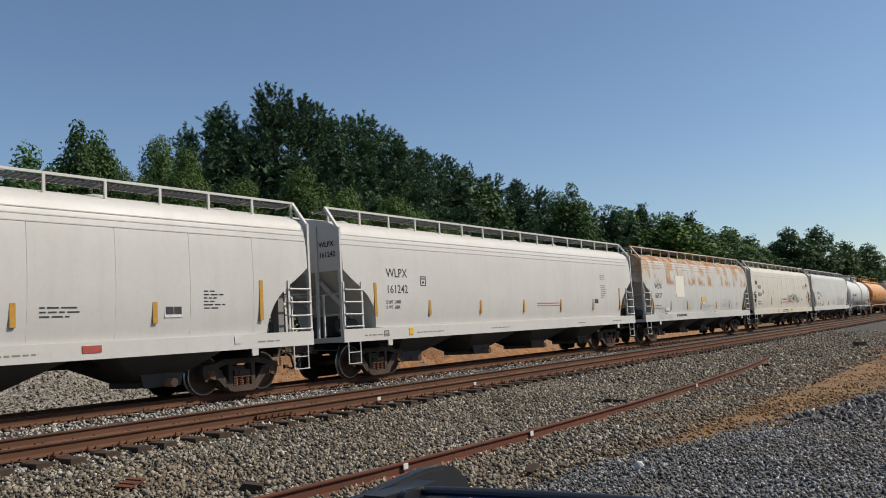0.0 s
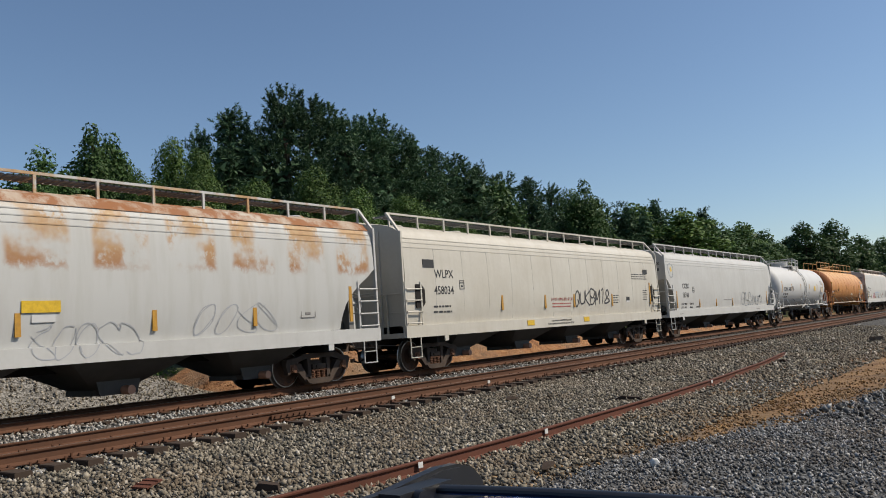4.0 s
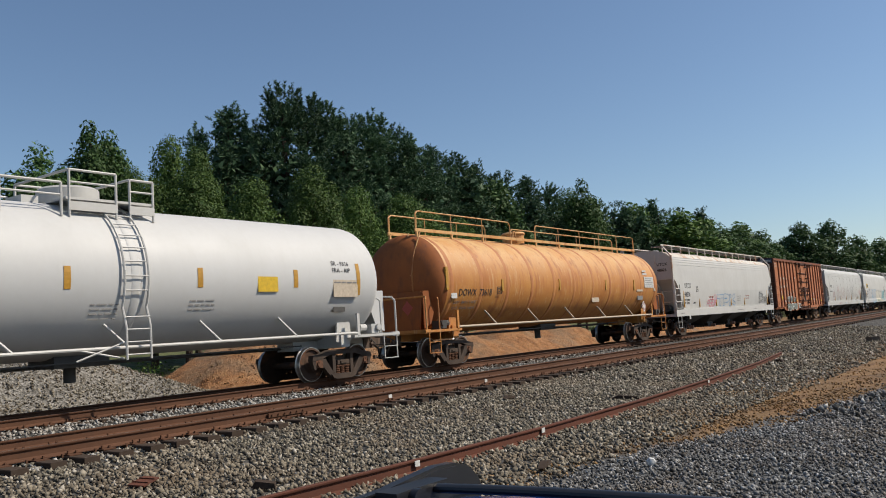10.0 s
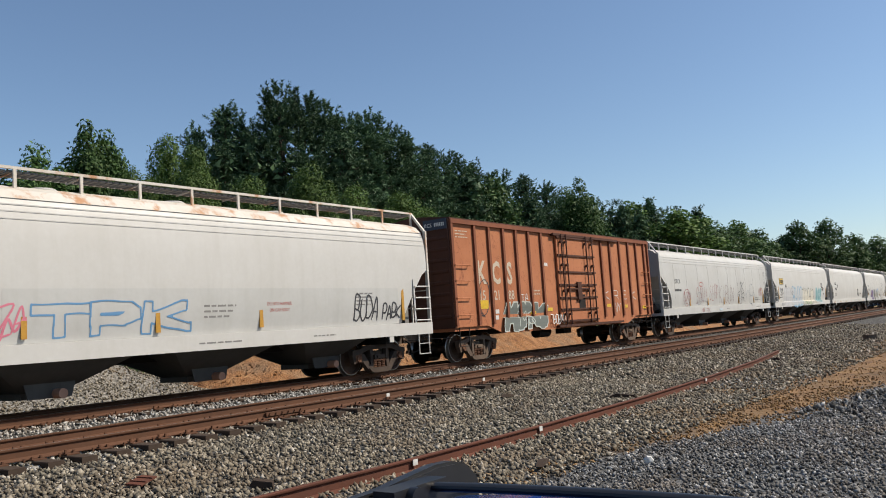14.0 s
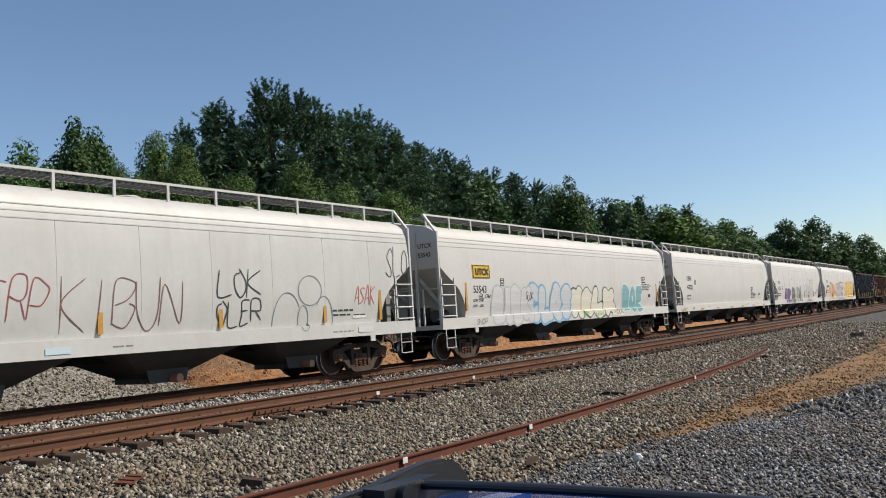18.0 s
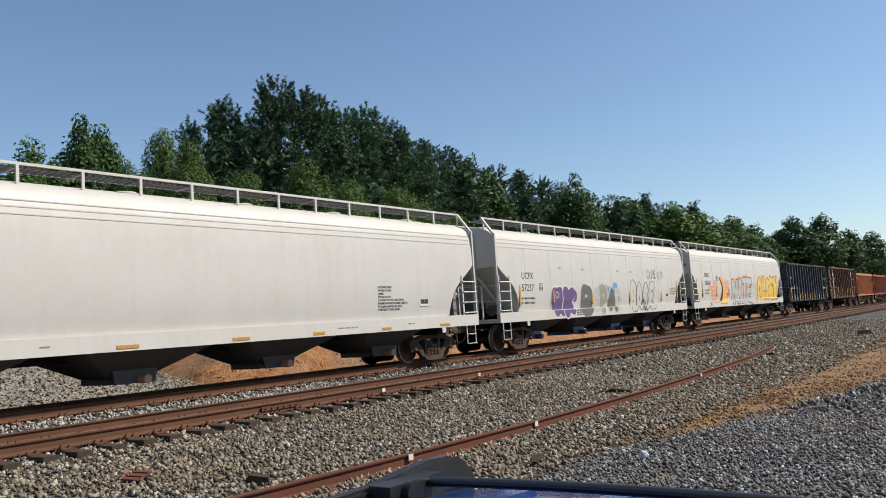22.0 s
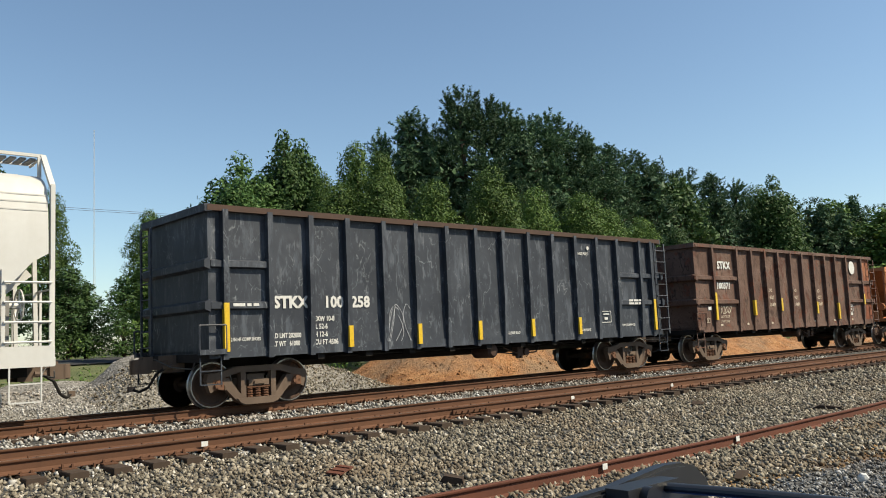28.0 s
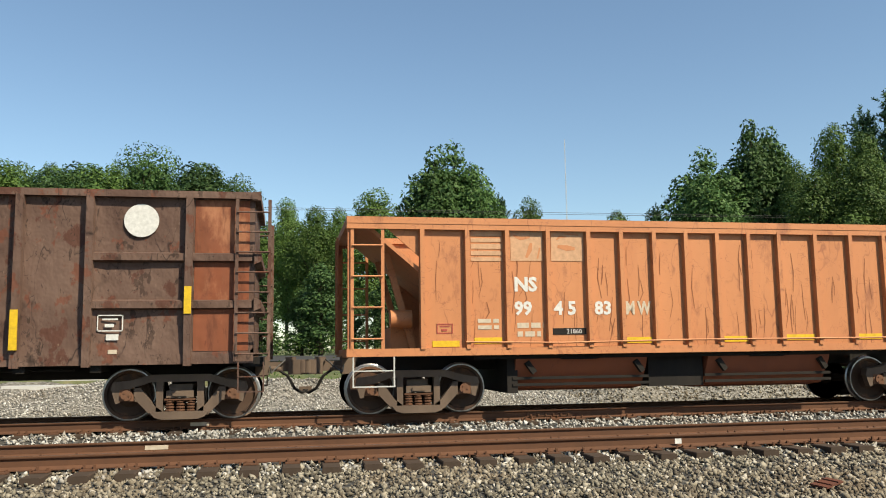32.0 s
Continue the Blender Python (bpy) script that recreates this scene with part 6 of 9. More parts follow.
t5, h, R, zc = tank_wagon(S(122.6 - 104.4), "tank_white", "white", "glossy white tank wagon with a railed manway and a side ladder")
place(t5, S(104.4), S(122.6))
for x, z0, z1 in ((-7.1, 2.15, 3.0), (-4.25, 2.33, 2.77), (-1.32, 2.36, 2.8), (1.74, 2.4, 2.83), (4.6, 2.4, 2.84), (6.9, 2.2, 3.05)):
    ys = on_tank(R, zc, (z0 + z1) / 2, 0.0)
    mb = MB()
    for k in range(4):
        za, zb = z0 + (z1 - z0) * k / 4, z0 + (z1 - z0) * (k + 1) / 4
        mb.add([(x - 0.07, on_tank(R, zc, za), za), (x + 0.07, on_tank(R, zc, za), za), (x + 0.07, on_tank(R, zc, zb), zb), (x - 0.07, on_tank(R, zc, zb), zb)], [(0, 1, 2, 3)])
    part("reflector", mb, "amber", t5, "amber reflective strip")
tank_letters(t5, "DOWX  74408", -6.65, 2.28, 0.40, "ink", 0.88)
tank_letters(t5, "LD LMT  212800 LB   96500 KG", -6.66, 2.02, 0.15, "ink", 0.72)
tank_letters(t5, "LT WT     73200 LB   33200 KG", -6.68, 1.82, 0.15, "ink", 0.72)
square_mark(t5, -4.05, 2.3, 0.3, 0.3, y=on_tank(R, zc, 2.5))
patch(t5, 3.38, 4.0, 2.3, 2.66, "yellow", y=on_tank(R, zc, 2.45))
text_bars((0.6, 0.6, 0.6, 0.6), -0.8, lambda q: on_tank(1.6, 2.63, q, 0.008), 2.05, 0.09, "ink_grey", t5, random.Random(43))
text_bars((0.7, 0.7, 0.7), 1.5, lambda q: on_tank(1.6, 2.63, q, 0.008), 2.1, 0.09, "ink_grey", t5, random.Random(44))
tank_letters(t5, "SR - 9316", 5.9, 2.98, 0.17)
tank_letters(t5, "FRA - AIP", 5.9, 2.80, 0.17)
patch(t5, 5.92, 6.85, 2.16, 2.62, "ink_cream", y=on_tank(R, zc, 2.5, 0.0))
text_bars((0.86, 0.86, 0.86, 0.86), 5.95, lambda q: on_tank(1.6, 2.63, q, 0.008), 2.52, 0.1, "ink_grey", t5, random.Random(46))
patch(t5, 6.05, 6.5, 1.78, 1.98, "dark_grey", y=on_tank(R, zc, 1.9, 0.0))
# manway platform
pl = MB()
pl.box(-1.0, 1.0, -1.05, 1.05, 4.20, 4.25)
part("manway_platform", pl, "white", t5)
rl = MB()
for x0, x1, zr in ((-2.3, -1.1, 4.52), (-0.93, 0.1, 4.80), (0.42, 0.98, 4.72)):
    for q in (-1, 1):
        rl.tube([(x0, q * 1.05, 3.85), (x0, q * 1.05, zr), (x1, q * 1.05, zr), (x1, q * 1.05, 3.85)], 0.028, 7)
        rl.tube([(x0, q * 1.05, zr - 0.25), (x1, q * 1.05, zr - 0.25)], 0.022, 6)
    rl.tube([(x0, -1.05, zr), (x0, 1.05, zr)], 0.028, 7)
rl.box(-0.95, 0.12, -1.08, -1.03, 3.98, 4.16)
rl.box(0.40, 1.0, -1.08, -1.03, 3.98, 4.16)
part("platform_rail", rl, "white", t5)
mw = MB()
mw.lathe([(3.95, 0.62), (4.55, 0.62), (4.60, 0.55), (4.62, 0.02)], 24, "z", (-0.35, 0, 0))
mw.box(-1.5, -1.15, -0.3, 0.3, 4.0, 4.35)
part("manway_dome", mw, "grey_white", t5)
la = MB()
for dx in (0.0, 0.55):
    pts = [(-0.15 + dx, -1.67 * math.sin(t), zc + 1.67 * math.cos(t)) for t in np.linspace(0.35, 1.95, 12)] + [(-0.15 + dx, -1.67, 1.6), (-0.15 + dx, -1.67, 0.95)]
    la.tube(pts, 0.025, 6)
for t in np.linspace(0.5, 1.75, 8):
    la.tube([(-0.15, -1.67 * math.sin(t), zc + 1.67 * math.cos(t)), (0.40, -1.67 * math.sin(t), zc + 1.67 * math.cos(t))], 0.016, 5)
for z in (1.05, 1.3, 1.55, 1.8):
    la.tube([(-0.15, -1.67, z), (0.40, -1.67, z)], 0.016, 5)
la.tube([(-1.1, -1.47, 1.2), (-0.15, -1.58, 0.98)], 0.02, 5)
la.tube([(-1.1, -1.47, 0.98), (-0.15, -1.58, 1.3)], 0.02, 5)
part("side_ladder", la, "white", t5)
sb = MB().lathe([(0.05, R + 0.002), (0.06, R + 0.008), (0.24, R + 0.008), (0.25, R + 0.002)], 56, "x", (0, 0, zc))
part("shell_band", sb, "tank_white", t5)

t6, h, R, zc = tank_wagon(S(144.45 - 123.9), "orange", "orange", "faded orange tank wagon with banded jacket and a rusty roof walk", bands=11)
place(t6, S(123.9), S(144.45))
rt = MB()
zt = zc + R
for q in (-0.55, 0.55):
    rt.box(-h + 1.0, h - 1.0, q - 0.03, q + 0.03, zt + 0.06, zt + 0.16)
    rt.tube([(-h + 1.05, q, zt + 0.1), (-h + 1.05, q, zt + 0.62), (-h + 1.2, q, zt + 0.72), (-3.0, q, zt + 0.72), (-2.9, q, zt + 0.6), (-2.9, q, zt + 0.1)], 0.022, 6)
    rt.tube([(-1.0, q, zt + 0.1), (-1.0, q, zt + 0.6), (-0.9, q, zt + 0.72), (h - 1.2, q, zt + 0.72), (h - 1.05, q, zt + 0.62), (h - 1.05, q, zt + 0.1)], 0.022, 6)
    for k in range(10):
        x = -h + 1.1 + (2 * h - 2.2) * k / 9
        rt.box(x - 0.04, x + 0.04, q - 0.03, q + 0.03, zt - 0.16, zt + 0.1)
        if not -2.9 < x < -1.0:
            rt.cyl((x, q, zt + 0.1), (x, q, zt + 0.72), 0.018, 6)
part("roof_walk", rt, "orange", t6)
dm = MB()
dm.lathe([(zt - 0.1, 0.42), (zt + 0.34, 0.42), (zt + 0.38, 0.48), (zt + 0.46, 0.40), (zt + 0.48, 0.02)], 22, "z", (-1.75, 0, 0))
dm.tube([(-2.7, -0.5, zt), (-2.6, -0.5, zt + 0.4), (-2.3, -0.4, zt + 0.42), (-2.2, -0.4, zt)], 0.035, 7)
part("manway_dome", dm, "orange", t6)
ld = MB()
for dy in (-0.75, -0.3):
    ld.tube([(-h + 0.45, dy, 1.15), (-h + 0.45, dy, 2.9), (-h + 0.6, dy, 3.5), (-h + 1.0, dy, zt + 0.02)], 0.022, 6)
for z in np.arange(1.35, 2.95, 0.3):
    ld.tube([(-h + 0.45, -0.75, z), (-h + 0.45, -0.3, z)], 0.015, 5)
for x, z in ((-h + 0.55, 3.25), (-h + 0.7, 3.65), (-h + 0.9, 3.92)):
    ld.tube([(x, -0.75, z), (x, -0.3, z)], 0.015, 5)
ld.box(-h + 0.5, -h + 0.58, -0.86, -0.74, 1.15, 2.55)
part("end_ladder", ld, "orange", t6)
tank_letters(t6, "DOWX  73618", -8.0, 2.16, 0.32, "ink", 0.95)
tank_letters(t6, "LD LMT  182800 LB  82900 KG", -8.2, 1.92, 0.14, "ink_grey", 0.72)
tank_letters(t6, "LT WT     80200 LB  36400 KG", -8.2, 1.74, 0.14, "ink_grey", 0.72)
square_mark(t6, -5.75, 2.2, 0.25, 0.25, y=on_tank(R, zc, 2.4))
patch(t6, 7.1, 8.2, 2.45, 2.95, "ink_white", y=on_tank(R, zc, 2.7))
patch(t6, 1.7, 2.35, 1.85, 2.15, "ink_cream", y=on_tank(R, zc, 2.0))
patch(t6, 6.4, 7.0, 1.9, 2.2, "ink_grey", y=on_tank(R, zc, 2.05))
patch(t6, -8.4, -8.1, 2.08, 2.3, "ink_white", y=on_tank(R, zc, 2.2))
for k in range(5):
    patch(t6, 7.18, 7.18 + (0.9, 0.8, 0.92, 0.7, 0.85)[k], 2.51 + 0.085 * k, 2.53 + 0.085 * k, "ink_grey", y=on_tank(R, zc, 2.7) - 0.006)
for k, wide in enumerate((0.5, 0.42)):
    patch(t6, 7.05, 7.05 + wide, 3.04 + 0.13 * k, 3.12 + 0.13 * k, "ink_white", y=on_tank(R, zc, 3.04))
patch(t6, 6.2, 6.9, 2.27, 2.36, "ink_cream", y=on_tank(R, zc, 2.3))
patch(t6, 8.2, 8.42, 2.3, 2.44, "ink_cream", y=on_tank(R, zc, 2.37))
yd = on_tank(R, zc, 1.85)
for q, dy, ink in ((0.26, 0.0, "ink_white"), (0.2, -0.004, "ink_red"), (0.15, -0.008, "ink_white")):
    part("placard", MB().prism([(7.3 - q, 1.6), (7.3, 1.6 - q), (7.3 + q, 1.6), (7.3, 1.6 + q)], yd + dy, yd + dy + 0.02, "y"), ink, t6, "red and white diamond placard")
for x, z0, z1 in ((-8.66, 2.35, 3.05), (-5.4, 2.3, 2.7), (-1.25, 2.35, 2.75), (2.9, 2.35, 2.75), (5.9, 2.35, 2.8)):
    part("reflector", MB().box(x - 0.06, x + 0.06, -R - 0.016, -R + 0.09, z0, z1), "amber", t6)

# 8: hopper with rust spots and tags
c = hopper(145.85, 165.9, "white", "white covered hopper wagon with a rust-spotted roof", style="square", roof="rust_spot", strips=stripes((-5.7, -2.8, 0.02, 2.85), 1.44, 1.88, tall=(-8.17, 8.2)))
for k in c.children:
    if k.name.startswith("end_frame") or k.name.startswith("roof_walk_rail"):
        k.data.materials[0] = M["rust_spot"]
side_letters(c, "UTCX", -7.99, 2.44, 0.36, bold=0.012)
side_letters(c, "48826", -8.08, 2.0, 0.36, bold=0.012)
side_letters(c, "LD LMT 198700 LBS", -8.15, 1.78, 0.14, bold=0.0, squeeze=0.75)
side_letters(c, "LT WT    64300 LBS", -8.15, 1.62, 0.14, bold=0.0, squeeze=0.75)
side_letters(c, "NEW 8-94", -6.7, 1.62, 0.13, bold=0.0, squeeze=0.75)
square_mark(c, -6.2, 2.26, 0.3, 0.28)
for x, z in ((-4.1, 1.92), (3.03, 1.95)):
    side_letters(c, "DO NOT HAMMER", x, z, 0.12, "ink_red", 0.0, 0, 0.8)
    side_letters(c, "ON CAR BODY", x + 0.08, z - 0.15, 0.12, "ink_red", 0.0, 0, 0.8)
part("repaint_band", MB().add([(x, -(hopper_y(z) + 0.003), z) for z in (1.36, 1.7, 2.05, 2.36) for x in (-3.2, 8.0)], [(2 * k, 2 * k + 1, 2 * k + 3, 2 * k + 2) for k in range(3)]), "grey_white", c, "cooler grey repainted band")
tag(c, "ABEM", -4.5, -2.75, 1.44, 1.85, PINKP, 62, w=0.05)
tag(c, "ZA", -3.3, -2.75, 1.5, 2.1, PINKP, 69, w=0.04)
throwup(c, "TPK", -2.72, 0.85, 1.40, 2.15, None, ("spray_light_blue", (0.10, 0.24, 0.42)), 63, lw=0.04, fat=0.20, lap=1.0, block=True)
tag(c, "BUDA", 6.1, 7.1, 1.5, 2.15, BLACKP, 64, w=0.05)
tag(c, "PABK", 7.28, 8.1, 1.48, 1.9, BLACKP, 68, w=0.05)
end_letters(c, S(20.05) / 2, ("UTCX", "48826"))
bars(c, (0.9, 0.8, 0.7), 1.2, 1.95, 0.12, "ink_grey", 65)
bars(c, (0.7, 0.7, 0.7, 0.6), 6.2, 2.2, 0.1, "ink_grey", 66)
sill_print(c, ((-9.0, 0.6), (1.0, 1.2), (4.5, 0.8)), seed=67)


# 9: boxcar
def boxcar(a, b):
    L = S(b - a)
    car = thing("boxcar", "weathered red-brown ribbed boxcar with a sliding door and sprayed graffiti", "railway wagon", "freight train")
    h, w = L / 2, 1.46
    for q in (-1, 1):
        part("side_wall", MB().prism([(-h, 1.12), (-h + 1.9, 1.12), (-h + 2.9, 0.82), (h - 2.9, 0.82), (h - 1.9, 1.12), (h, 1.12), (h, 4.58), (-h, 4.58)], min(q * w, q * (w - 0.06)), max(q * w, q * (w - 0.06))), "box_red", car)
    bd = MB()
    bd.box(-h, h, -w + 0.06, w - 0.06, 1.0, 1.15)
    part("floor", bd, "box_red", car)
    for s in (-1, 1):
        en = MB()
        en.prism([(-w, 1.1), (w, 1.1), (w, 4.58), (0, 4.74), (-w, 4.58)], s * h - 0.04, s * h + 0.0, "x")
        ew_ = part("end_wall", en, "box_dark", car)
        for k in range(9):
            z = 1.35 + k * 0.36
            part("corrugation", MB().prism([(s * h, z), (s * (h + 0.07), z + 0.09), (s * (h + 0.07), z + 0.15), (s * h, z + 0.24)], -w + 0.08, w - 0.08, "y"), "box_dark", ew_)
        ew = MB()
        for k in range(6):
            z = 1.3 + k * 0.5
            ew.tube([(s * (h + 0.12), 0.95, z), (s * (h + 0.12), 1.4, z)], 0.014, 5)
        part("end_rungs", ew, "box_red", car)
        coupler(car, s * h, s)
        truck(car, s * (h - 1.85), "truck")
        for q in (-1, 1):
            xs = sorted((s * (h - 0.08), s * (h - 0.92)))
            lb = MB()
            for z in (1.5, 2.05, 2.6, 3.1):
                lb.tube([(xs[0], q * (w + 0.02), z), (xs[0], q * (w + 0.1), z), (xs[1], q * (w + 0.1), z), (xs[1], q * (w + 0.02), z)], 0.018, 6)
            part("grab_irons", lb, "box_red", car)
            stirrup(car, xs[0] + 0.15, xs[1] - 0.15, q * w, 0.5, 1.12, "black")
    rf = MB()
    rf.prism([(-w - 0.03, 4.56), (w + 0.03, 4.56), (w + 0.03, 4.63), (0, 4.80), (-w - 0.03, 4.63)], -h, h, "x")
    for k in range(15):
        x = -h + 0.4 + (L - 0.8) * k / 14
        rf.prism([(-w, 4.64), (w, 4.64), (0, 4.83)], x - 0.05, x + 0.05, "x")
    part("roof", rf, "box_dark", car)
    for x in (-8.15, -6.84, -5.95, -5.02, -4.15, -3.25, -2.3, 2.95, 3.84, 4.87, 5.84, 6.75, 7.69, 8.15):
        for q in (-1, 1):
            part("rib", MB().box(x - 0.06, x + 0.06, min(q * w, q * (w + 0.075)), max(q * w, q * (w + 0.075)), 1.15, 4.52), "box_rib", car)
    part("top_chord", MB().box(-h, h, -w - 0.09, -w, 4.44, 4.58), "box_rib", car)
    dr = MB()
    dr.box(-1.2, 2.05, -w - 0.10, -w - 0.03, 1.0, 4.40)
    door = part("sliding_door", dr, "box_red", car)
    dl = MB()
    for z in (1.05, 1.5, 1.95, 2.45, 2.95, 3.6, 4.3):
        dl.box(-1.2, 2.05, -w - 0.15, -w - 0.095, z, z + 0.07)
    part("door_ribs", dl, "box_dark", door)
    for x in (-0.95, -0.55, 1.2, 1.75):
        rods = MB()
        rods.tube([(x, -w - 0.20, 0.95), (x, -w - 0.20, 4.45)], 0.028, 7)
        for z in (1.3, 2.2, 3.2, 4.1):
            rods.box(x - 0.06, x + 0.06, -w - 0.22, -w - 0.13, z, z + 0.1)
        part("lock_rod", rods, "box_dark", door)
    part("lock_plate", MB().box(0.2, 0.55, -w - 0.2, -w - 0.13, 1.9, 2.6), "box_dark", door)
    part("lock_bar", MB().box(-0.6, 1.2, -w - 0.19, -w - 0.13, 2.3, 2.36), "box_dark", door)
    for z in (0.86, 4.38):
        part("door_track", MB().box(-1.5, 4.5, -w - 0.16, -w - 0.02, z, z + 0.09), "box_dark", car)
    yy = -w - 0.006
    for ch, x in (("K", -6.75), ("C", -5.84), ("S", -4.86)):
        letters(ch, x, yy, 2.53, 1.06, "ink_cream", car, 0.03, 0, 0.72)
    letters("15", -6.72, yy, 1.97, 0.46, "ink_cream", car, 0.004, 0, 0.9)
    letters("21", -5.80, yy, 1.97, 0.46, "ink_cream", car, 0.004, 0, 0.9)
    letters("88", -4.86, yy, 1.97, 0.46, "ink_cream", car, 0.004, 0, 0.9)
    for x, z in ((-6.7, 1.68), (-3.4, 1.42), (-2.1, 1.5), (0.5, 1.62), (3.2, 1.56), (5.0, 1.5), (7.1, 1.42)):
        wd = 0.5 if x < -6 else 0.4
        patch(car, x, x + wd, z, z + (0.28 if x < -6 else 0.13), "yellow", "reflector", yy - 0.002)
    patch(car, -2.2, -1.85, 3.2, 3.32, "ink_white", y=yy)
    patch(car, -5.9, -5.55, 1.5, 1.64, "ink_white", y=yy)
    patch(car, -5.85, -5.6, 1.3, 1.44, "ink_white", y=yy)
    patch(car, 0.4, 0.95, 1.5, 2.1, "black", y=-w - 0.108)
    r2 = random.Random(71)
    text_bars((0.7, 0.6, 0.7), -7.9, yy, 4.2, 0.1, "ink_cream", car, r2)
    text_bars((0.6, 0.6), -3.2, yy, 2.25, 0.12, "ink_cream", car, r2)
    throwup(car, "MSNS", -5.4, -2.3, 0.86, 1.9, ("spray_greygreen", (0.13, 0.145, 0.13)), ("spray_dull_white", (0.44, 0.46, 0.42)), 72, 0.045, 0.2, y=-w - 0.088, lean=0.25, block=True, joined=True)
    tag(car, "MS", -4.4, -3.0, 1.0, 1.6, ("spray_dull_white", (0.44, 0.46, 0.42)), 77, -w - 0.1, 0.04)
    tag(car, "BUENO", -1.9, -0.9, 1.02, 1.38, WHITEP, 73, -w - 0.11, 0.04)
    for k, ch in enumerate("KREK"):
        tag(car, ch, 3.05 + 0.95 * k, 3.55 + 0.95 * k, 1.85, 2.25, WHITEP, 74 + k, -w - 0.012, 0.03, 0.0)
    tag(car, "VY", 4.05, 4.55, 1.3, 1.75, WHITEP, 75, -w - 0.012, 0.03)
    tag(car, "TA", -4.0, -3.5, 1.9, 2.15, WHITEP, 79, -w - 0.012, 0.03)
    scribble(car, -6.75, -6.1, 1.4, 2.7, 1, BLACKP, 0.03, 76, -w - 0.012)
    board = part("number_board", MB().box(-h - 0.10, -h - 0.085, -1.44, -0.52, 4.27, 4.60), "board_blue", car, "dark blue number board")
    part("board_print", text_mesh("KCS", 0.17, 0.003), "ink_white", board, "", pose(-h - 0.104, -0.56, 4.37, 90, 0, -90))
    bars_on_board = MB()
    for k in range(6):
        bars_on_board.box(-h - 0.104, -h - 0.10, -1.01 - 0.068 * k, -0.965 - 0.068 * k, 4.37, 4.49)
    part("board_number", bars_on_board, "ink_white", board)
    un = MB()
    un.box(-h + 0.1, h - 0.1, -0.3, 0.3, 0.8, 1.05)
    un.cyl((-1.6, -0.6, 0.72), (-0.7, -0.6, 0.72), 0.2, 14)
    un.box(0.4, 1.0, -0.8, -0.4, 0.6, 0.9)
    part("underframe", un, "black", car)
    return place(car, S(a), S(b))


boxcar(167.3, 184.6)

# 10: hopper with many thin tags
c = hopper(185.9, 207.3, "grey_white", "light grey covered hopper wagon scrawled with thin tags", seams=11, strips=stripes((-6.0, -3.0, -0.02, 2.98, 6.4), 1.42, 1.86, tall=(8.64,)))
side_letters(c, "UTCX", -8.2, 2.6, 0.3, "ink", 0.008)
bars(c, (0.9,), -8.2, 2.2, 0.3, "ink", 81)
WINE = ("spray_wine", (0.26, 0.06, 0.06))
ring_line(c, -6.48, 1.86, 0.48, 0.44, WINE, 0.025)
tag(c, "NZN", -7.0, -5.95, 1.6, 2.2, WINE, 82, w=0.03)
ring_line(c, -4.07, 2.56, 0.36, 0.11, ("spray_red", (0.36, 0.08, 0.07)), 0.035)
tag(c, "SAVI", -5.0, -3.1, 1.5, 2.45, WINE, 83, w=0.025)
ring_line(c, -4.5, 1.8, 0.42, 0.32, SLATEP, 0.022, a1=5.6)
ring_line(c, -3.9, 1.45, 0.85, 0.22, SLATEP, 0.02, a0=0.2, a1=3.0)
tag(c, "SERP", -2.7, -1.1, 1.62, 2.55, WINE, 84, w=0.025)
tag(c, "KIBUN", -0.9, 1.85, 1.5, 2.55, ("spray_umber", (0.17, 0.08, 0.07)), 85, w=0.025)
tag(c, "N86", -4.4, -3.9, 1.06, 1.28, WINE, 86, w=0.02)
tag(c, "ESK", -3.65, -2.95, 1.04, 1.26, WINE, 87, w=0.02)
tag(c, "LOK", 2.9, 4.2, 2.12, 2.78, BLACKP, 90, w=0.035, lean=0.1)
tag(c, "OLER", 2.85, 4.2, 1.46, 2.08, BLACKP, 94, w=0.035, lean=0.05)
ring_line(c, 5.85, 2.25, 0.42, 0.38, SLATEP, 0.028)
ring_line(c, 5.05, 1.35, 0.5, 0.85, SLATEP, 0.025, a0=0.6, a1=3.1)
ring_line(c, 6.35, 1.35, 0.36, 0.75, SLATEP, 0.025, a0=0.0, a1=2.4)
ring_line(c, 5.6, 1.55, 0.18, 0.32, SLATEP, 0.022)
tag(c, "SLO", 8.95, 10.0, 2.6, 3.5, BLACKP, 91, w=0.03)
tag(c, "ASAK", 7.55, 8.4, 1.85, 2.4, ("spray_brick", (0.40, 0.12, 0.09)), 95, w=0.03)
square_mark(c, 7.5, 1.5, 0.55, 0.34, "ink_white", None, "ink")
bars(c, (0.8, 0.7), 6.7, 1.7, 0.12, "ink", 92)
patch(c, -1.2, -0.7, 1.08, 1.2, paint_mat(*PALEP))
patch(c, 7.6, 8.2, 1.1, 1.25, "tank_white")
sill_print(c, ((0.2, 0.5), (6.6, 0.8)), seed=93)

# 11: hopper with a row of pieces
c = hopper(208.8, 229.95, "white", "white covered hopper wagon with yellow plate and graffiti row", strips=stripes((), tall=()) + [(-8.57, 1.56, 2.47), (8.67, 1.6, 2.48)])
plate = patch(c, -8.13, -7.03, 2.62, 3.08, "yellow", "lessor_plate")
pm = MB()
for q in ((-8.1, -7.06, 2.64, 2.66), (-8.1, -7.06, 3.04, 3.06), (-8.1, -8.08, 2.64, 3.06), (-7.08, -7.06, 2.64, 3.06)):
    pm.box(q[0], q[1], -1.562, -1.556, q[2], q[3])
part("plate_print", pm, "ink", plate)
letters("UTCX", -7.97, -1.566, 2.74, 0.30, "ink", c, 0.012)
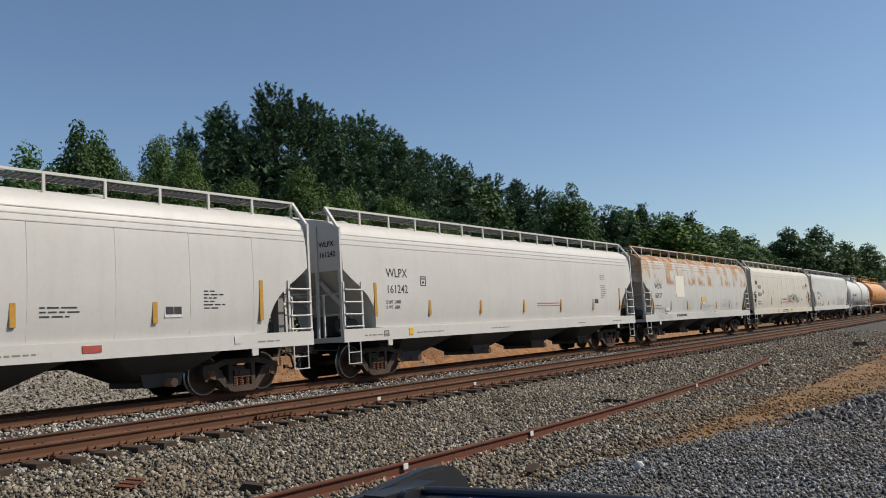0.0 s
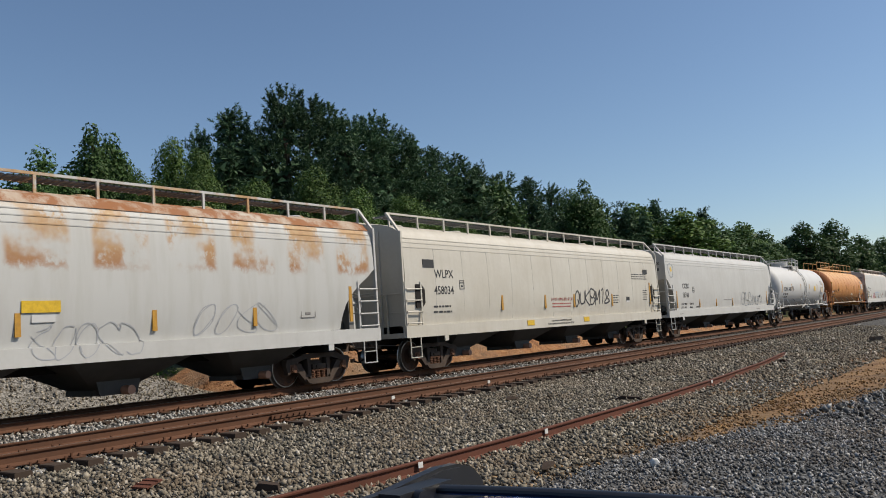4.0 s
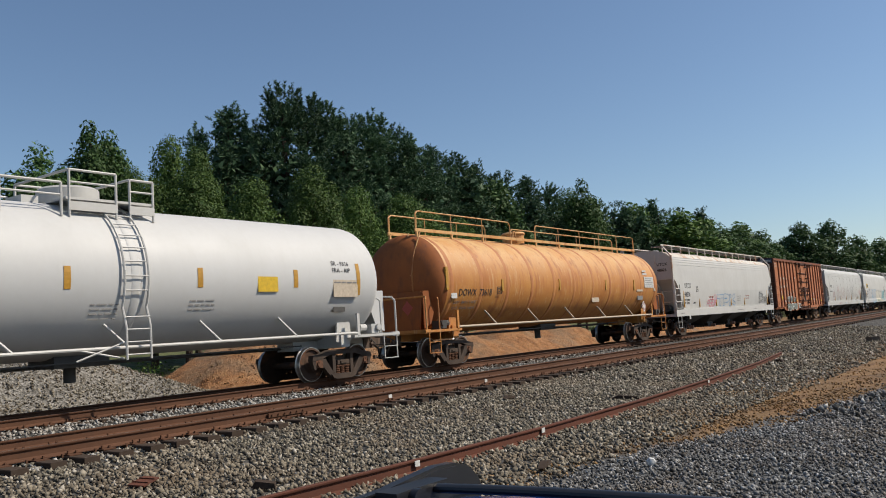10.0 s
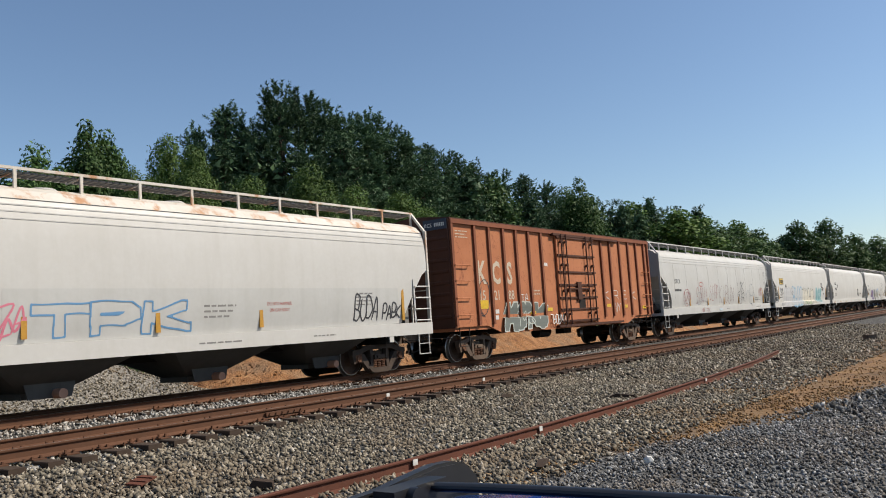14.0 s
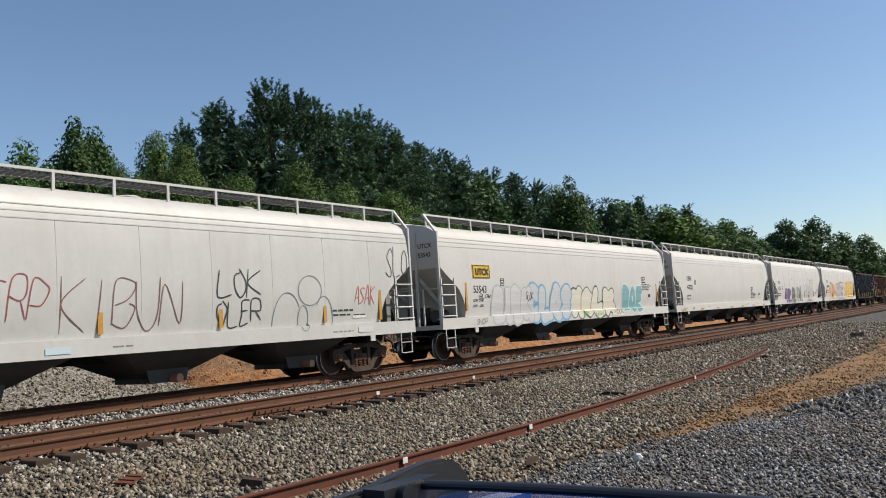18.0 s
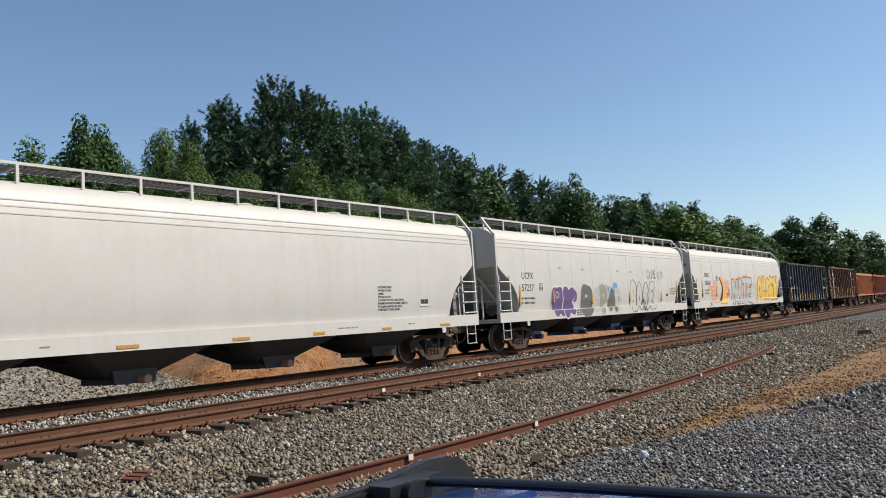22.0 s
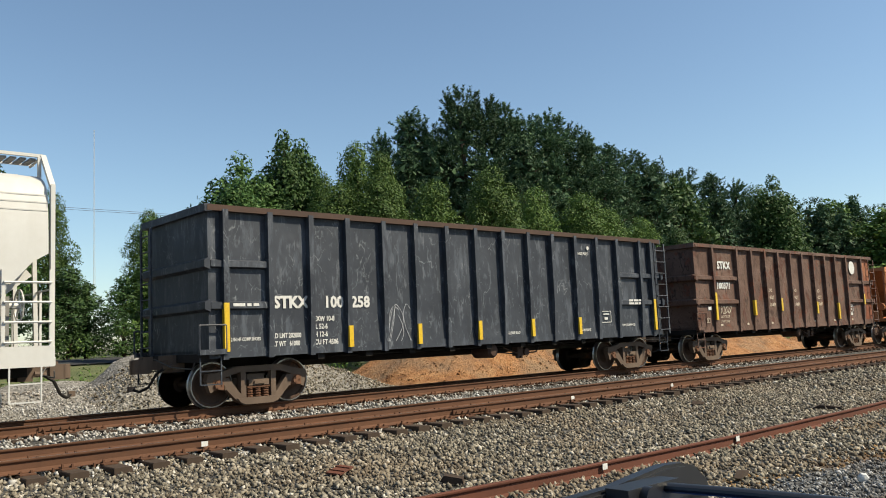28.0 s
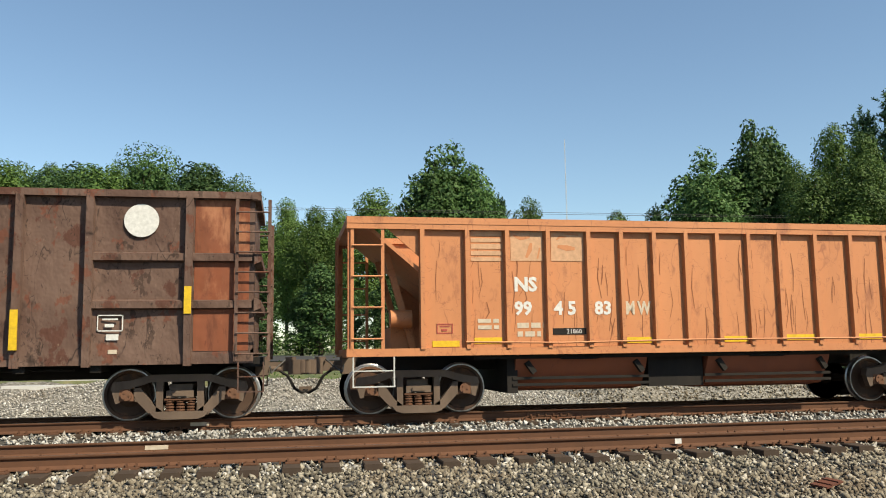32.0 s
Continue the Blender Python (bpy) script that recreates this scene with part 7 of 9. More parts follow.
end_letters(c, S(21.15) / 2, ("UTCX", "53543"))
side_letters(c, "53543", -8.13, 2.14, 0.34, bold=0.012)
side_letters(c, "LD LMT  221000", -8.15, 1.84, 0.13, bold=0.0, squeeze=0.72)
side_letters(c, "LT WT     65000", -8.15, 1.66, 0.13, bold=0.0, squeeze=0.72)
square_mark(c, -6.36, 2.38, 0.24, 0.25)
throwup(c, "BIBK", -7.0, -4.3, 1.0, 2.42, ("spray_palegrey", (0.46, 0.46, 0.46)), ("spray_grey", (0.18, 0.18, 0.185)), 101, 0.055, 0.30)
throwup(c, "CLOS", -4.5, -0.95, 1.0, 2.5, ("spray_sky", (0.44, 0.45, 0.46)), BLUEP, 102, 0.085, 0.26)
throwup(c, "MOLK", -1.05, 3.3, 1.05, 2.32, ("spray_bone", (0.56, 0.53, 0.45)), ("spray_olive", (0.045, 0.062, 0.045)), 103, 0.055, 0.29)
patch(c, 3.0, 4.3, 1.06, 1.32, paint_mat("spray_bone", (0.56, 0.53, 0.45)), "spray_bar")
throwup(c, "BOE", 4.35, 6.65, 1.15, 2.42, ("spray_sea", (0.15, 0.31, 0.33)), ("spray_ice", (0.52, 0.58, 0.59)), 104, 0.05, 0.235, lap=1.1)
tag(c, "PI", 5.4, 5.85, 1.75, 2.1, WHITEP, 111, SIDE - 0.04, 0.025)
tag(c, "MOCK", 3.2, 4.25, 1.12, 1.34, BLACKP, 105, SIDE - 0.04, 0.025)
tag(c, "GLOK", -4.6, -4.05, 1.85, 2.15, BLACKP, 106, SIDE - 0.03, 0.025)
tag(c, "BLOW", -7.75, -7.05, 1.95, 2.1, BLACKP, 109, w=0.022)
tag(c, "SNOP", -8.1, -7.4, 1.08, 1.28, SLATEP, 107, w=0.025)
tag(c, "BAY", 0.1, 0.6, 1.14, 1.34, ("spray_green", (0.16, 0.36, 0.08)), 108, SIDE - 0.04, 0.03)
tag(c, "LECHE", 1.3, 2.1, 1.12, 1.28, ("spray_green", (0.16, 0.36, 0.08)), 110, SIDE - 0.04, 0.03)
for k, wd in enumerate(("EXTERIOR PAINT", "APPLIED 09-2005", "PC LINING", "APPLIED 09-2005", "CAUTION: DO NOT USE STEAM,", "BOILING WATER OR SHARP OBJECTS", "TO CLEAN. ENTER CAR WITH", "CLEAN SOFT SOLED SHOES.")):
    side_letters(c, wd, 6.75, 2.76 - 0.085 * k, 0.075, "ink", 0.0, 0, 0.95)
square_mark(c, 7.5, 1.75, 0.34, 0.3, "ink_white", None, "ink")

# 12: plain white hopper
c = hopper(231.25, 252.6, "white", "clean white covered hopper wagon with amber sill marks", strips=())
side_letters(c, "CBFX", -8.02, 2.67, 0.34, bold=0.01)
side_letters(c, "470225", -8.02, 2.19, 0.36, bold=0.01, squeeze=0.92)
side_letters(c, "LD LMT  220300", -8.06, 1.80, 0.13, bold=0.0, squeeze=0.72)
side_letters(c, "LT WT     63700", -8.06, 1.63, 0.13, bold=0.0, squeeze=0.72)
end_letters(c, S(21.35) / 2, ("CBFX", "470225"))
square_mark(c, -6.73, 2.44, 0.22, 0.27)
square_mark(c, 7.11, 1.68, 0.42, 0.32, "ink_white", None, "ink")
for k, wd in enumerate(("EXTERIOR PAINT", "APPLIED 11-2012", "LINING", "APPLIED 11-2012", "CAUTION: DO NOT USE STEAM,", "BOILING WATER OR SHARP OBJECTS", "TO CLEAN. ENTER CAR WITH", "CLEAN SOFT SOLED SHOES.")):
    side_letters(c, wd, 5.15, 2.22 - 0.09 * k, 0.085, "ink", 0.0, 0, 0.95)
for x, w_ in ((-9.35, 0.75), (-6.0, 0.45), (-3.03, 0.5), (-0.1, 0.5), (2.5, 0.4), (5.2, 0.4), (8.0, 0.5)):
    patch(c, x, x + w_, 1.05, 1.12, "amber", "reflector")
sill_print(c, ((-8.9, 0.6), (-4.6, 0.2), (3.4, 0.8), (6.4, 0.3)), 1.16, "ink_grey", 112)
square_mark(c, -7.4, 1.08, 0.2, 0.14, y=-1.567)

# 13: hopper with a purple piece
c = hopper(254.05, 274.0, "white", "white covered hopper wagon with purple graffiti", seams=10, strips=[(-7.97, 1.55, 2.3), (-5.4, 1.62, 2.23), (-1.95, 1.5, 1.95), (2.04, 1.52, 1.96), (6.0, 1.5, 1.95), (8.2, 1.6, 2.5)])
side_letters(c, "UCFX", -7.8, 2.52, 0.34, bold=0.004)
side_letters(c, "57237", -7.82, 2.08, 0.36, bold=0.004)
side_letters(c, "LD LMT 194600 LBS  88 300 KGS", -7.95, 1.78, 0.11, "ink", 0.0, 0, 0.72)
side_letters(c, "LT WT    68400 LBS  31 000 KGS", -7.95, 1.62, 0.11, "ink", 0.0, 0, 0.72)
square_mark(c, -6.5, 2.1, 0.24, 0.26)
throwup(c, "RK", -5.55, -3.75, 1.02, 2.26, PURPLE, ("spray_white", (0.56, 0.56, 0.54)), 122, 0.045, 0.27, sharp=True)
ring_line(c, -5.1, 1.92, 0.13, 0.11, WHITEP, 0.03, SIDE - 0.03)
ring_line(c, -3.62, 1.85, 0.14, 0.13, PURPLE, 0.2, SIDE - 0.01)
throwup(c, "B", -2.95, -2.05, 1.05, 2.30, ("spray_smoke", (0.105, 0.108, 0.10)), SLATEP, 123, 0.03, 0.20)
tag(c, "WAVE", -1.3, 0.6, 1.55, 2.3, ("spray_bright_blue", (0.10, 0.27, 0.52)), 125, SIDE + 0.006, 0.2)
throwup(c, "SPAO", -1.95, 0.98, 1.08, 2.30, ("spray_mist", (0.40, 0.40, 0.37)), ("spray_haze", (0.46, 0.48, 0.49)), 124, 0.035, 0.20)
throwup(c, "P", -1.2, -0.5, 1.08, 2.30, ("spray_khaki", (0.27, 0.255, 0.21)), ("spray_haze", (0.46, 0.48, 0.49)), 131, 0.02, 0.26, y=SIDE - 0.028)
throwup(c, "A", -0.48, 0.3, 1.12, 2.20, ("spray_smoke", (0.105, 0.108, 0.10)), ("spray_khaki", (0.27, 0.255, 0.21)), 132, 0.03, 0.18, y=SIDE - 0.034)
throwup(c, "BOSE", 2.08, 5.0, 1.05, 2.48, None, BLACKP, 126, 0.032, 0.26, lap=1.08)
tag(c, "CRIN", 3.4, 4.0, 1.35, 1.6, BLACKP, 129, w=0.025)
tag(c, "AWAL", 3.4, 4.0, 1.08, 1.3, BLACKP, 130, w=0.025)
tag(c, "DUNEILO", 4.25, 6.3, 2.6, 3.0, BLACKP, 127, w=0.025, lean=0.1)
for x, z in ((-4.85, 2.92), (-2.85, 2.9), (0.7, 2.86), (2.2, 2.85), (5.6, 2.84)):
    patch(c, x, x + 0.24, z, z + 0.08, M.setdefault("patch_grey", plain("patch_grey", (0.42, 0.42, 0.41), 0.6)), "repair_patch")
square_mark(c, 6.65, 1.66, 0.34, 0.3, "ink_white", None, "ink")
bars(c, (0.9, 0.9, 0.9, 0.8), 7.2, 2.1, 0.09, "ink", 128)
for k in c.children:
    if k.name.startswith("hopper_chute"):
        for g in k.children:
            g.data = g.data.copy()
            g.data.materials.clear()
            g.data.materials.append(M.setdefault("gate_blue", plain("blue_gate_paint", (0.035, 0.075, 0.16), 0.5)))
text_bars((1.3, 1.3, 1.3), -3.6, -1.568, 1.26, 0.085, "ink", c, random.Random(129), 0.6)

# 14: hopper with the orange and silver pieces
c = hopper(275.2, 296.6, "white", "white covered hopper wagon with orange and silver graffiti", seams=11, style="square", end_mat="grey_white", strips=[(-8.4, 1.62, 2.53), (-5.87, 1.62, 2.07), (-3.3, 1.63, 2.13)])
side_letters(c, "FPAX", -7.89, 2.72, 0.36, bold=0.006)
side_letters(c, "200502", -7.9, 2.27, 0.36, bold=0.006, squeeze=0.95)
side_letters(c, "LD LMT  219800", -7.95, 1.93, 0.14, bold=0.0, squeeze=0.72)
side_letters(c, "LT WT     66200", -7.95, 1.76, 0.14, bold=0.0, squeeze=0.72)
square_mark(c, -5.72, 2.52, 0.25, 0.28)
for k, (wd, x0, x1, z0, z1) in enumerate((("LEN", -6.6, -5.7, 2.16, 2.55), ("ZLBK", -7.35, -6.55, 1.95, 2.22), ("CRAP", -6.55, -5.45, 1.90, 2.18), ("BOW", -6.75, -5.45, 1.60, 1.93), ("TOGA", -6.8, -5.6, 1.2, 1.52),
                                          ("MUSI", -4.25, -3.1, 2.2, 2.58), ("TERS", -4.15, -3.05, 1.88, 2.14), ("ESEL", -4.15, -3.05, 1.58, 1.82))):
    tag(c, wd, x0, x1, z0, z1, ORANGEP, 131 + k, w=0.05)
end_letters(c, S(21.4) / 2, ("FPAX", "200502"))
ell = [(-5.2, 2.72), (-4.75, 2.72), (-4.35, 2.45), (-4.2, 1.95), (-4.3, 1.48), (-3.75, 1.45), (-3.9, 1.2), (-5.2, 1.2), (-4.95, 1.5), (-4.7, 1.9), (-4.72, 2.3), (-4.95, 2.5)]
part("spray_fill", MB().add([(x, SIDE + 0.008, z) for x, z in ell], [tuple(range(len(ell)))]), paint_mat(*ORANGEP), c, "large orange sprayed letter form")
part("spray_fill", MB().add([(x, SIDE - 0.003, z) for x, z in ((-5.15, 1.2), (-3.9, 1.2), (-3.8, 1.42), (-5.0, 1.42))], [(0, 1, 2, 3)]), paint_mat(*YELLOWP), c)
o1 = MB()
ribbon(o1, ell + [ell[0]], 0.09, SIDE - 0.006)
part("spray_outline", o1, paint_mat(*SLATEP), c)
throwup(c, "NATE", -2.7, 1.7, 1.05, 2.78, ("spray_silver", (0.40, 0.41, 0.42)), ("spray_pitch", (0.055, 0.06, 0.07)), 141, 0.075, 0.185, ("spray_orange_soft", (0.62, 0.27, 0.08)), lap=1.12, lean=0.12, block=True, joined=True, glow=0.07, glow_from=1.6)
throwup(c, "OLSEW", 3.25, 8.6, 1.25, 2.85, ("spray_lemon", (0.66, 0.43, 0.07)), ("spray_dark_olive", (0.06, 0.055, 0.04)), 142, 0.065, 0.21, ("spray_amber_halo", (0.60, 0.36, 0.10)), lap=1.2, lean=0.12, glow=0.06)
tag(c, "SOL", 2.2, 3.0, 2.05, 2.4, SLATEP, 143, w=0.03)
tag(c, "BAD", 4.95, 5.6, 2.45, 2.9, ORANGEP, 145, SIDE + 0.002, 0.07)
tag(c, "LEON", 2.5, 3.1, 1.12, 1.4, ORANGEP, 146, SIDE - 0.03, 0.025)
tag(c, "LEN", 8.45, 9.0, 1.7, 2.3, SLATEP, 147, SIDE - 0.04, 0.03)
square_mark(c, -7.3, 1.1, 0.3, 0.16, y=-1.567)


# gondolas
def gondola(a, b, mat, label, posts, panel, flip_end=None):
    """Open-top gondola with outside posts; panel: x limits of the cross-braced end bays."""
    L = S(b - a)
    car = thing("gondola_wagon", label, "railway wagon", "freight train")
    h, w = L / 2 - 0.28, 1.42
    for q in (-1, 1):
        side = MB()
        nx, nz = int(2 * h / 0.13), 21
        deep = 0.05 if mat == "gon_brown" else 0.025
        for i in range(nx + 1):
            for j in range(nz + 1):
                x, z = -h + 2 * h * i / nx, 1.12 + 2.8 * j / nz
                rim = min(1.0, min(abs(x - p) for p in posts) / 0.25, (z - 1.12) / 0.3, (3.92 - z) / 0.3, (h - abs(x)) / 0.3)
                dent = rim * deep * (0.25 + max(0.0, 0.8 * noise.noise((x * 0.9 + a, 3, z * 0.8)) + 0.45 * noise.noise((x * 2.6 + a, 7, z * 2.1))))
                side.v.append((x, q * (w - dent), z))
        side.f = [(i * (nz + 1) + j, (i + 1) * (nz + 1) + j, (i + 1) * (nz + 1) + j + 1, i * (nz + 1) + j + 1) for i in range(nx) for j in range(nz)]
        part("side_sheet", side, mat, car)
        part("inner_sheet", MB().box(-h, h, min(q * (w - 0.14), q * (w - 0.11)), max(q * (w - 0.14), q * (w - 0.11)), 1.12, 3.90), mat, car)
        tc = MB()
        tc.box(-h - 0.05, h + 0.05, min(q * (w - 0.06), q * (w + 0.11)), max(q * (w - 0.06), q * (w + 0.11)), 3.86, 3.98)
        part("top_chord", tc, "chord_brown" if mat == "gon_black" else mat, car, "rust-browned top rail" if mat == "gon_black" else "")
        part("side_sill", MB().box(-h, h, min(q * (w - 0.1), q * (w + 0.02)), max(q * (w - 0.1), q * (w + 0.02)), 0.98, 1.16), mat, car)
        for x in posts:
            pp = MB()
            y0, y1 = q * (w - 0.05), q * (w + 0.13)
            y2 = q * (w + 0.07)
            k = 0.05 * noise.noise((x * 1.7, a, 4)) if mat == "gon_brown" else 0.012 * noise.noise((x * 1.7, a, 4))
            vs = [(x - 0.075, y0, 0.95), (x + 0.075, y0, 0.95), (x + 0.06, y2, 0.95), (x - 0.06, y2, 0.95), (x - 0.075, y0, 3.9), (x + 0.075, y0, 3.9), (x + 0.06, y1, 3.9), (x - 0.06, y1, 3.9),
                  (x - 0.075 + k, y0, 2.0), (x + 0.075 + k, y0, 2.0), (x + 0.06 + k, y1, 2.0), (x - 0.06 + k, y1, 2.0)]
            pp.add(vs, [(0, 1, 2, 3), (4, 7, 6, 5), (3, 2, 10, 11), (11, 10, 6, 7), (0, 3, 11, 8), (8, 11, 7, 4), (1, 9, 10, 2), (9, 5, 6, 10), (0, 8, 9, 1), (8, 4, 5, 9)])
            part("side_post", pp, mat, car)
        for x0, x1 in panel:
            for z in (2.0, 2.82):
                br = MB()
                br.prism([(q * (w - 0.05), z - 0.10), (q * (w + 0.09), z - 0.06), (q * (w + 0.09), z + 0.06), (q * (w - 0.05), z + 0.10)], x0, x1, "x")
                part("side_brace", br, mat, car)
    fl = MB().box(-h, h, -w, w, 1.05, 1.14)
    part("floor", fl, mat, car)
    part("centre_sill", MB().box(-h - 0.2, h + 0.2, -0.3, 0.3, 0.72, 1.05), "black", car)
    bearer = MB().box(-0.09, 0.09, -1.36, 1.36, 0.86, 1.05).mesh("cross_bearer")
    bearer.materials.append(M["black"])
    for k in range(9):
        part("cross_bearer", bearer, None, car, "", pose((-h + 2.6) + (2 * h - 5.2) * k / 8, 0, 0))
    part("far_sill", MB().box(-h + 2.3, h - 2.3, 0.9, 1.3, 0.74, 1.05), "black", car)
    for s in (-1, 1):
        part("end_sill", MB().box(s * h - 0.17, s * h + 0.17, -1.4, 1.4, 0.92, 1.08), "black", car)
    part("brake_pipe", MB().tube([(-h + 3, -1.1, 0.9), (h - 3, -1.1, 0.9)], 0.025, 6), "black", car)
    part("air_reservoir", MB().lathe([(-1.30, 0.03), (-1.28, 0.13), (-1.22, 0.18), (-0.62, 0.18), (-0.55, 0.10)], 16, "y", (0.25, 0, 0.80)), "chord_brown", car)
    valve = MB().box(1.30, 1.52, -1.12, -0.92, 0.62, 0.90)
    valve.cyl((1.60, -1.18, 0.72), (1.60, -0.95, 0.72), 0.10, 10)
    valve.cyl((1.34, -1.06, 0.56), (1.34, -1.06, 0.66), 0.05, 8)
    valve.cyl((1.48, -1.06, 0.56), (1.48, -1.06, 0.66), 0.05, 8)
    valve.box(1.24, 1.70, -1.05, -0.97, 0.86, 0.96)
    part("control_valve", valve, "chord_brown", car)
    part("slack_rod", MB().tube([(0.75, -1.12, 0.86), (1.25, -1.12, 0.70), (1.3, -1.12, 0.70)], 0.018, 6), "chord_brown", car)
    part("brake_hose", MB().tube([(0.6, -1.0, 0.75), (1.3, -1.05, 0.68), (2.1, -1.05, 0.7), (2.3, -1.05, 0.95)], 0.02, 6), "black", car)
    for s in (-1, 1):
        en = MB()
        en.box(min(s * h, s * (h - 0.05)), max(s * h, s * (h - 0.05)), -w, w, 1.1, 3.92)
        for z in (2.0, 2.82):
            eb = MB()
            eb.prism([(s * h, z - 0.12), (s * (h + 0.12), z - 0.07), (s * (h + 0.12), z + 0.07), (s * h, z + 0.12)], -w - 0.1, w + 0.1, "y")
            part("end_brace", eb, mat, car)
        ec = MB()
        ec.box(min(s * (h - 0.05), s * (h + 0.1)), max(s * (h - 0.05), s * (h + 0.1)), -w - 0.1, w + 0.1, 3.84, 3.99)
        part("end_wall", en, mat, car)
        part("end_cap", ec, mat, car)
        for q in (-1, 1):
            xs = sorted((s * (h + 0.26), s * (h - 0.30)))
            if s > 0:
                ladder(car, "ladder", xs[0], xs[1], q * (w + 0.11), 1.02, 3.85, 8, mat, 0.016)
            else:
                rg = MB()
                rg.tube([(xs[0], q * (w + 0.13), 1.15), (xs[0], q * (w + 0.13), 1.62), (xs[1], q * (w + 0.13), 1.62), (xs[1], q * (w + 0.13), 1.15)], 0.02, 6)
                rg.box(xs[0], xs[1], q * (w + 0.1) - 0.06, q * (w + 0.1) + 0.06, 1.06, 1.16)
                part("corner_step", rg, mat, car)
            stirrup(car, xs[0] + 0.05, xs[1] - 0.08, q * (w + 0.05), 0.48, 1.0, mat)
        el = MB()
        for y in (0.75, 1.25):
            el.box(min(s * (h + 0.2), s * (h + 0.24)), max(s * (h + 0.2), s * (h + 0.24)), y - 0.025, y + 0.025, 1.05, 3.8)
        for k in range(8):
            z = 1.25 + k * 0.34
            el.tube([(s * (h + 0.22), 0.75, z), (s * (h + 0.22), 1.25, z)], 0.016, 5)
        part("end_ladder", el, mat, car)
        coupler(car, s * (h + 0.25), s)
        truck(car, s * (h - 1.25), "truck")
    return place(car, S(a), S(b)), h, w


g, h, w = gondola(299.3, 316.05, "gon_black", "scuffed black open gondola wagon with outside posts and yellow strips",
                  (-7.35, -6.35, -5.36, -4.41, -3.4, -2.44, -1.45, -0.46, 0.53, 1.51, 2.49, 3.48, 4.46, 5.44, 6.6, 7.2), ((-7.66, -6.35), (5.44, 7.6)))
y = -w - 0.008
letters("STKX", -6.25, y, 1.95, 0.34, "ink_white", g, 0.014)
letters("100", -5.02, y, 1.95, 0.34, "ink_white", g, 0.012)
letters("258", -4.30, y, 1.95, 0.34, "ink_white", g, 0.012)
for k, wds in enumerate(("EXW 10-8", "IL 52-6", "H 12-6", "CU FT 4506")):
    letters(wds, -5.28, y, 1.66 - 0.165 * k, 0.15, "ink_white", g, 0.004, 0, 0.8)
for k, wds in enumerate(("LD LMT 202000", "LT WT   61000")):
    letters(wds, -6.28, y, 1.33 - 0.165 * k, 0.14, "ink_white", g, 0.004, 0, 0.72)
letters("2 IN HF COMP SHOES", -7.22, y, 1.3, 0.095, "ink_white", g, 0.002, 0, 0.72)
letters("2 IN HF COMP SHOES", 5.6, y, 1.3, 0.095, "ink_white", g, 0.002, 0, 0.72)
letters("RELEASE ROD", 0.62, y, 1.2, 0.1, "ink_white", g, 0.002, 0, 0.8)
letters("DRAIN VALVE", 3.6, y, 1.2, 0.1, "ink_white", g, 0.002, 0, 0.8)
letters("FIRE HOSE PORTS", 3.56, y, 3.38, 0.11, "ink_white", g, 0.002, 0, 0.72)
text_bars((0.75,), 5.9, -w - 0.098, 2.03, 0.1, "ink_white", g, random.Random(151), 0.6)
text_bars((0.75,), 5.9, -w - 0.098, 1.94, 0.1, "ink_white", g, random.Random(152), 0.6)
text_bars((0.6,), -7.2, -w - 0.098, 1.98, 0.1, "ink_white", g, random.Random(153), 0.6)
square_mark(g, 4.62, 1.42, 0.46, 0.34, "ink_white", y)
part("port_cap", MB().lathe([(-w - 0.03, 0.02), (-w - 0.025, 0.055), (-w, 0.055)], 14, "y", (4.15, 0, 3.58)), "ink_white", g)
for x, z0, z1 in ((-7.36, 1.1, 2.05), (-4.41, 1.08, 1.54), (-2.44, 1.07, 1.54), (-0.46, 1.1, 1.57), (1.51, 1.12, 1.58), (3.48, 1.12, 1.59), (7.2, 1.15, 2.1)):
    part("reflector", MB().box(x - 0.055, x + 0.055, -w - 0.142, -w - 0.05, z0, z1), "yellow", g, "upright bright yellow strip on a post")
scribble(g, -3.3, -2.6, 1.1, 2.0, 3, GREYP, 0.012, 154, y)

g, h, w = gondola(317.75, 334.0, "gon_brown", "rust-brown dented gondola wagon with outside posts and yellow strips",
                  (-6.39, -4.72, -3.66, -2.62, -1.58, -0.54, 0.45, 1.5, 2.54, 3.57, 4.69, 6.33), ((-7.6, -6.39), (-6.39, -4.72), (4.69, 6.33), (6.33, 7.4)))
y = -w - 0.008
letters("STKX", -5.95, y, 3.16, 0.36, "ink_white", g, 0.014)
letters("100371", -6.1, y, 2.46, 0.31, "ink_white", g, 0.012, 0.15)
for x in (-2.35, -0.33, 1.77):
    for k, wds in enumerate(("DO", "NOT", "TAMP")):
        letters(wds, x, y, 2.36 - 0.27 * k, 0.19, "ink_cream", g, 0.003)
part("round_emblem", MB().lathe([(y - 0.004, 0.02), (y - 0.004, 0.29), (y + 0.006, 0.29)], 28, "y", (5.52, 0, 3.46)), "ink_white", g, "worn white disc")
square_mark(g, 4.85, 1.55, 0.42, 0.28, "ink_white", y)
patch(g, 5.0, 5.2, 1.4, 1.5, "ink_white", y=y)
letters("LD LMT 202100", -5.95, y, 1.45, 0.12, "ink_cream", g, 0.0, 0, 0.75)
letters("LT WT   60900", -5.95, y, 1.28, 0.12, "ink_cream", g, 0.0, 0, 0.75)
square_mark(g, -6.95, 1.3, 0.26, 0.16, "ink_cream", y)
patch(g, -6.75, -6.55, 1.72, 1.84, "ink_white", y=y)
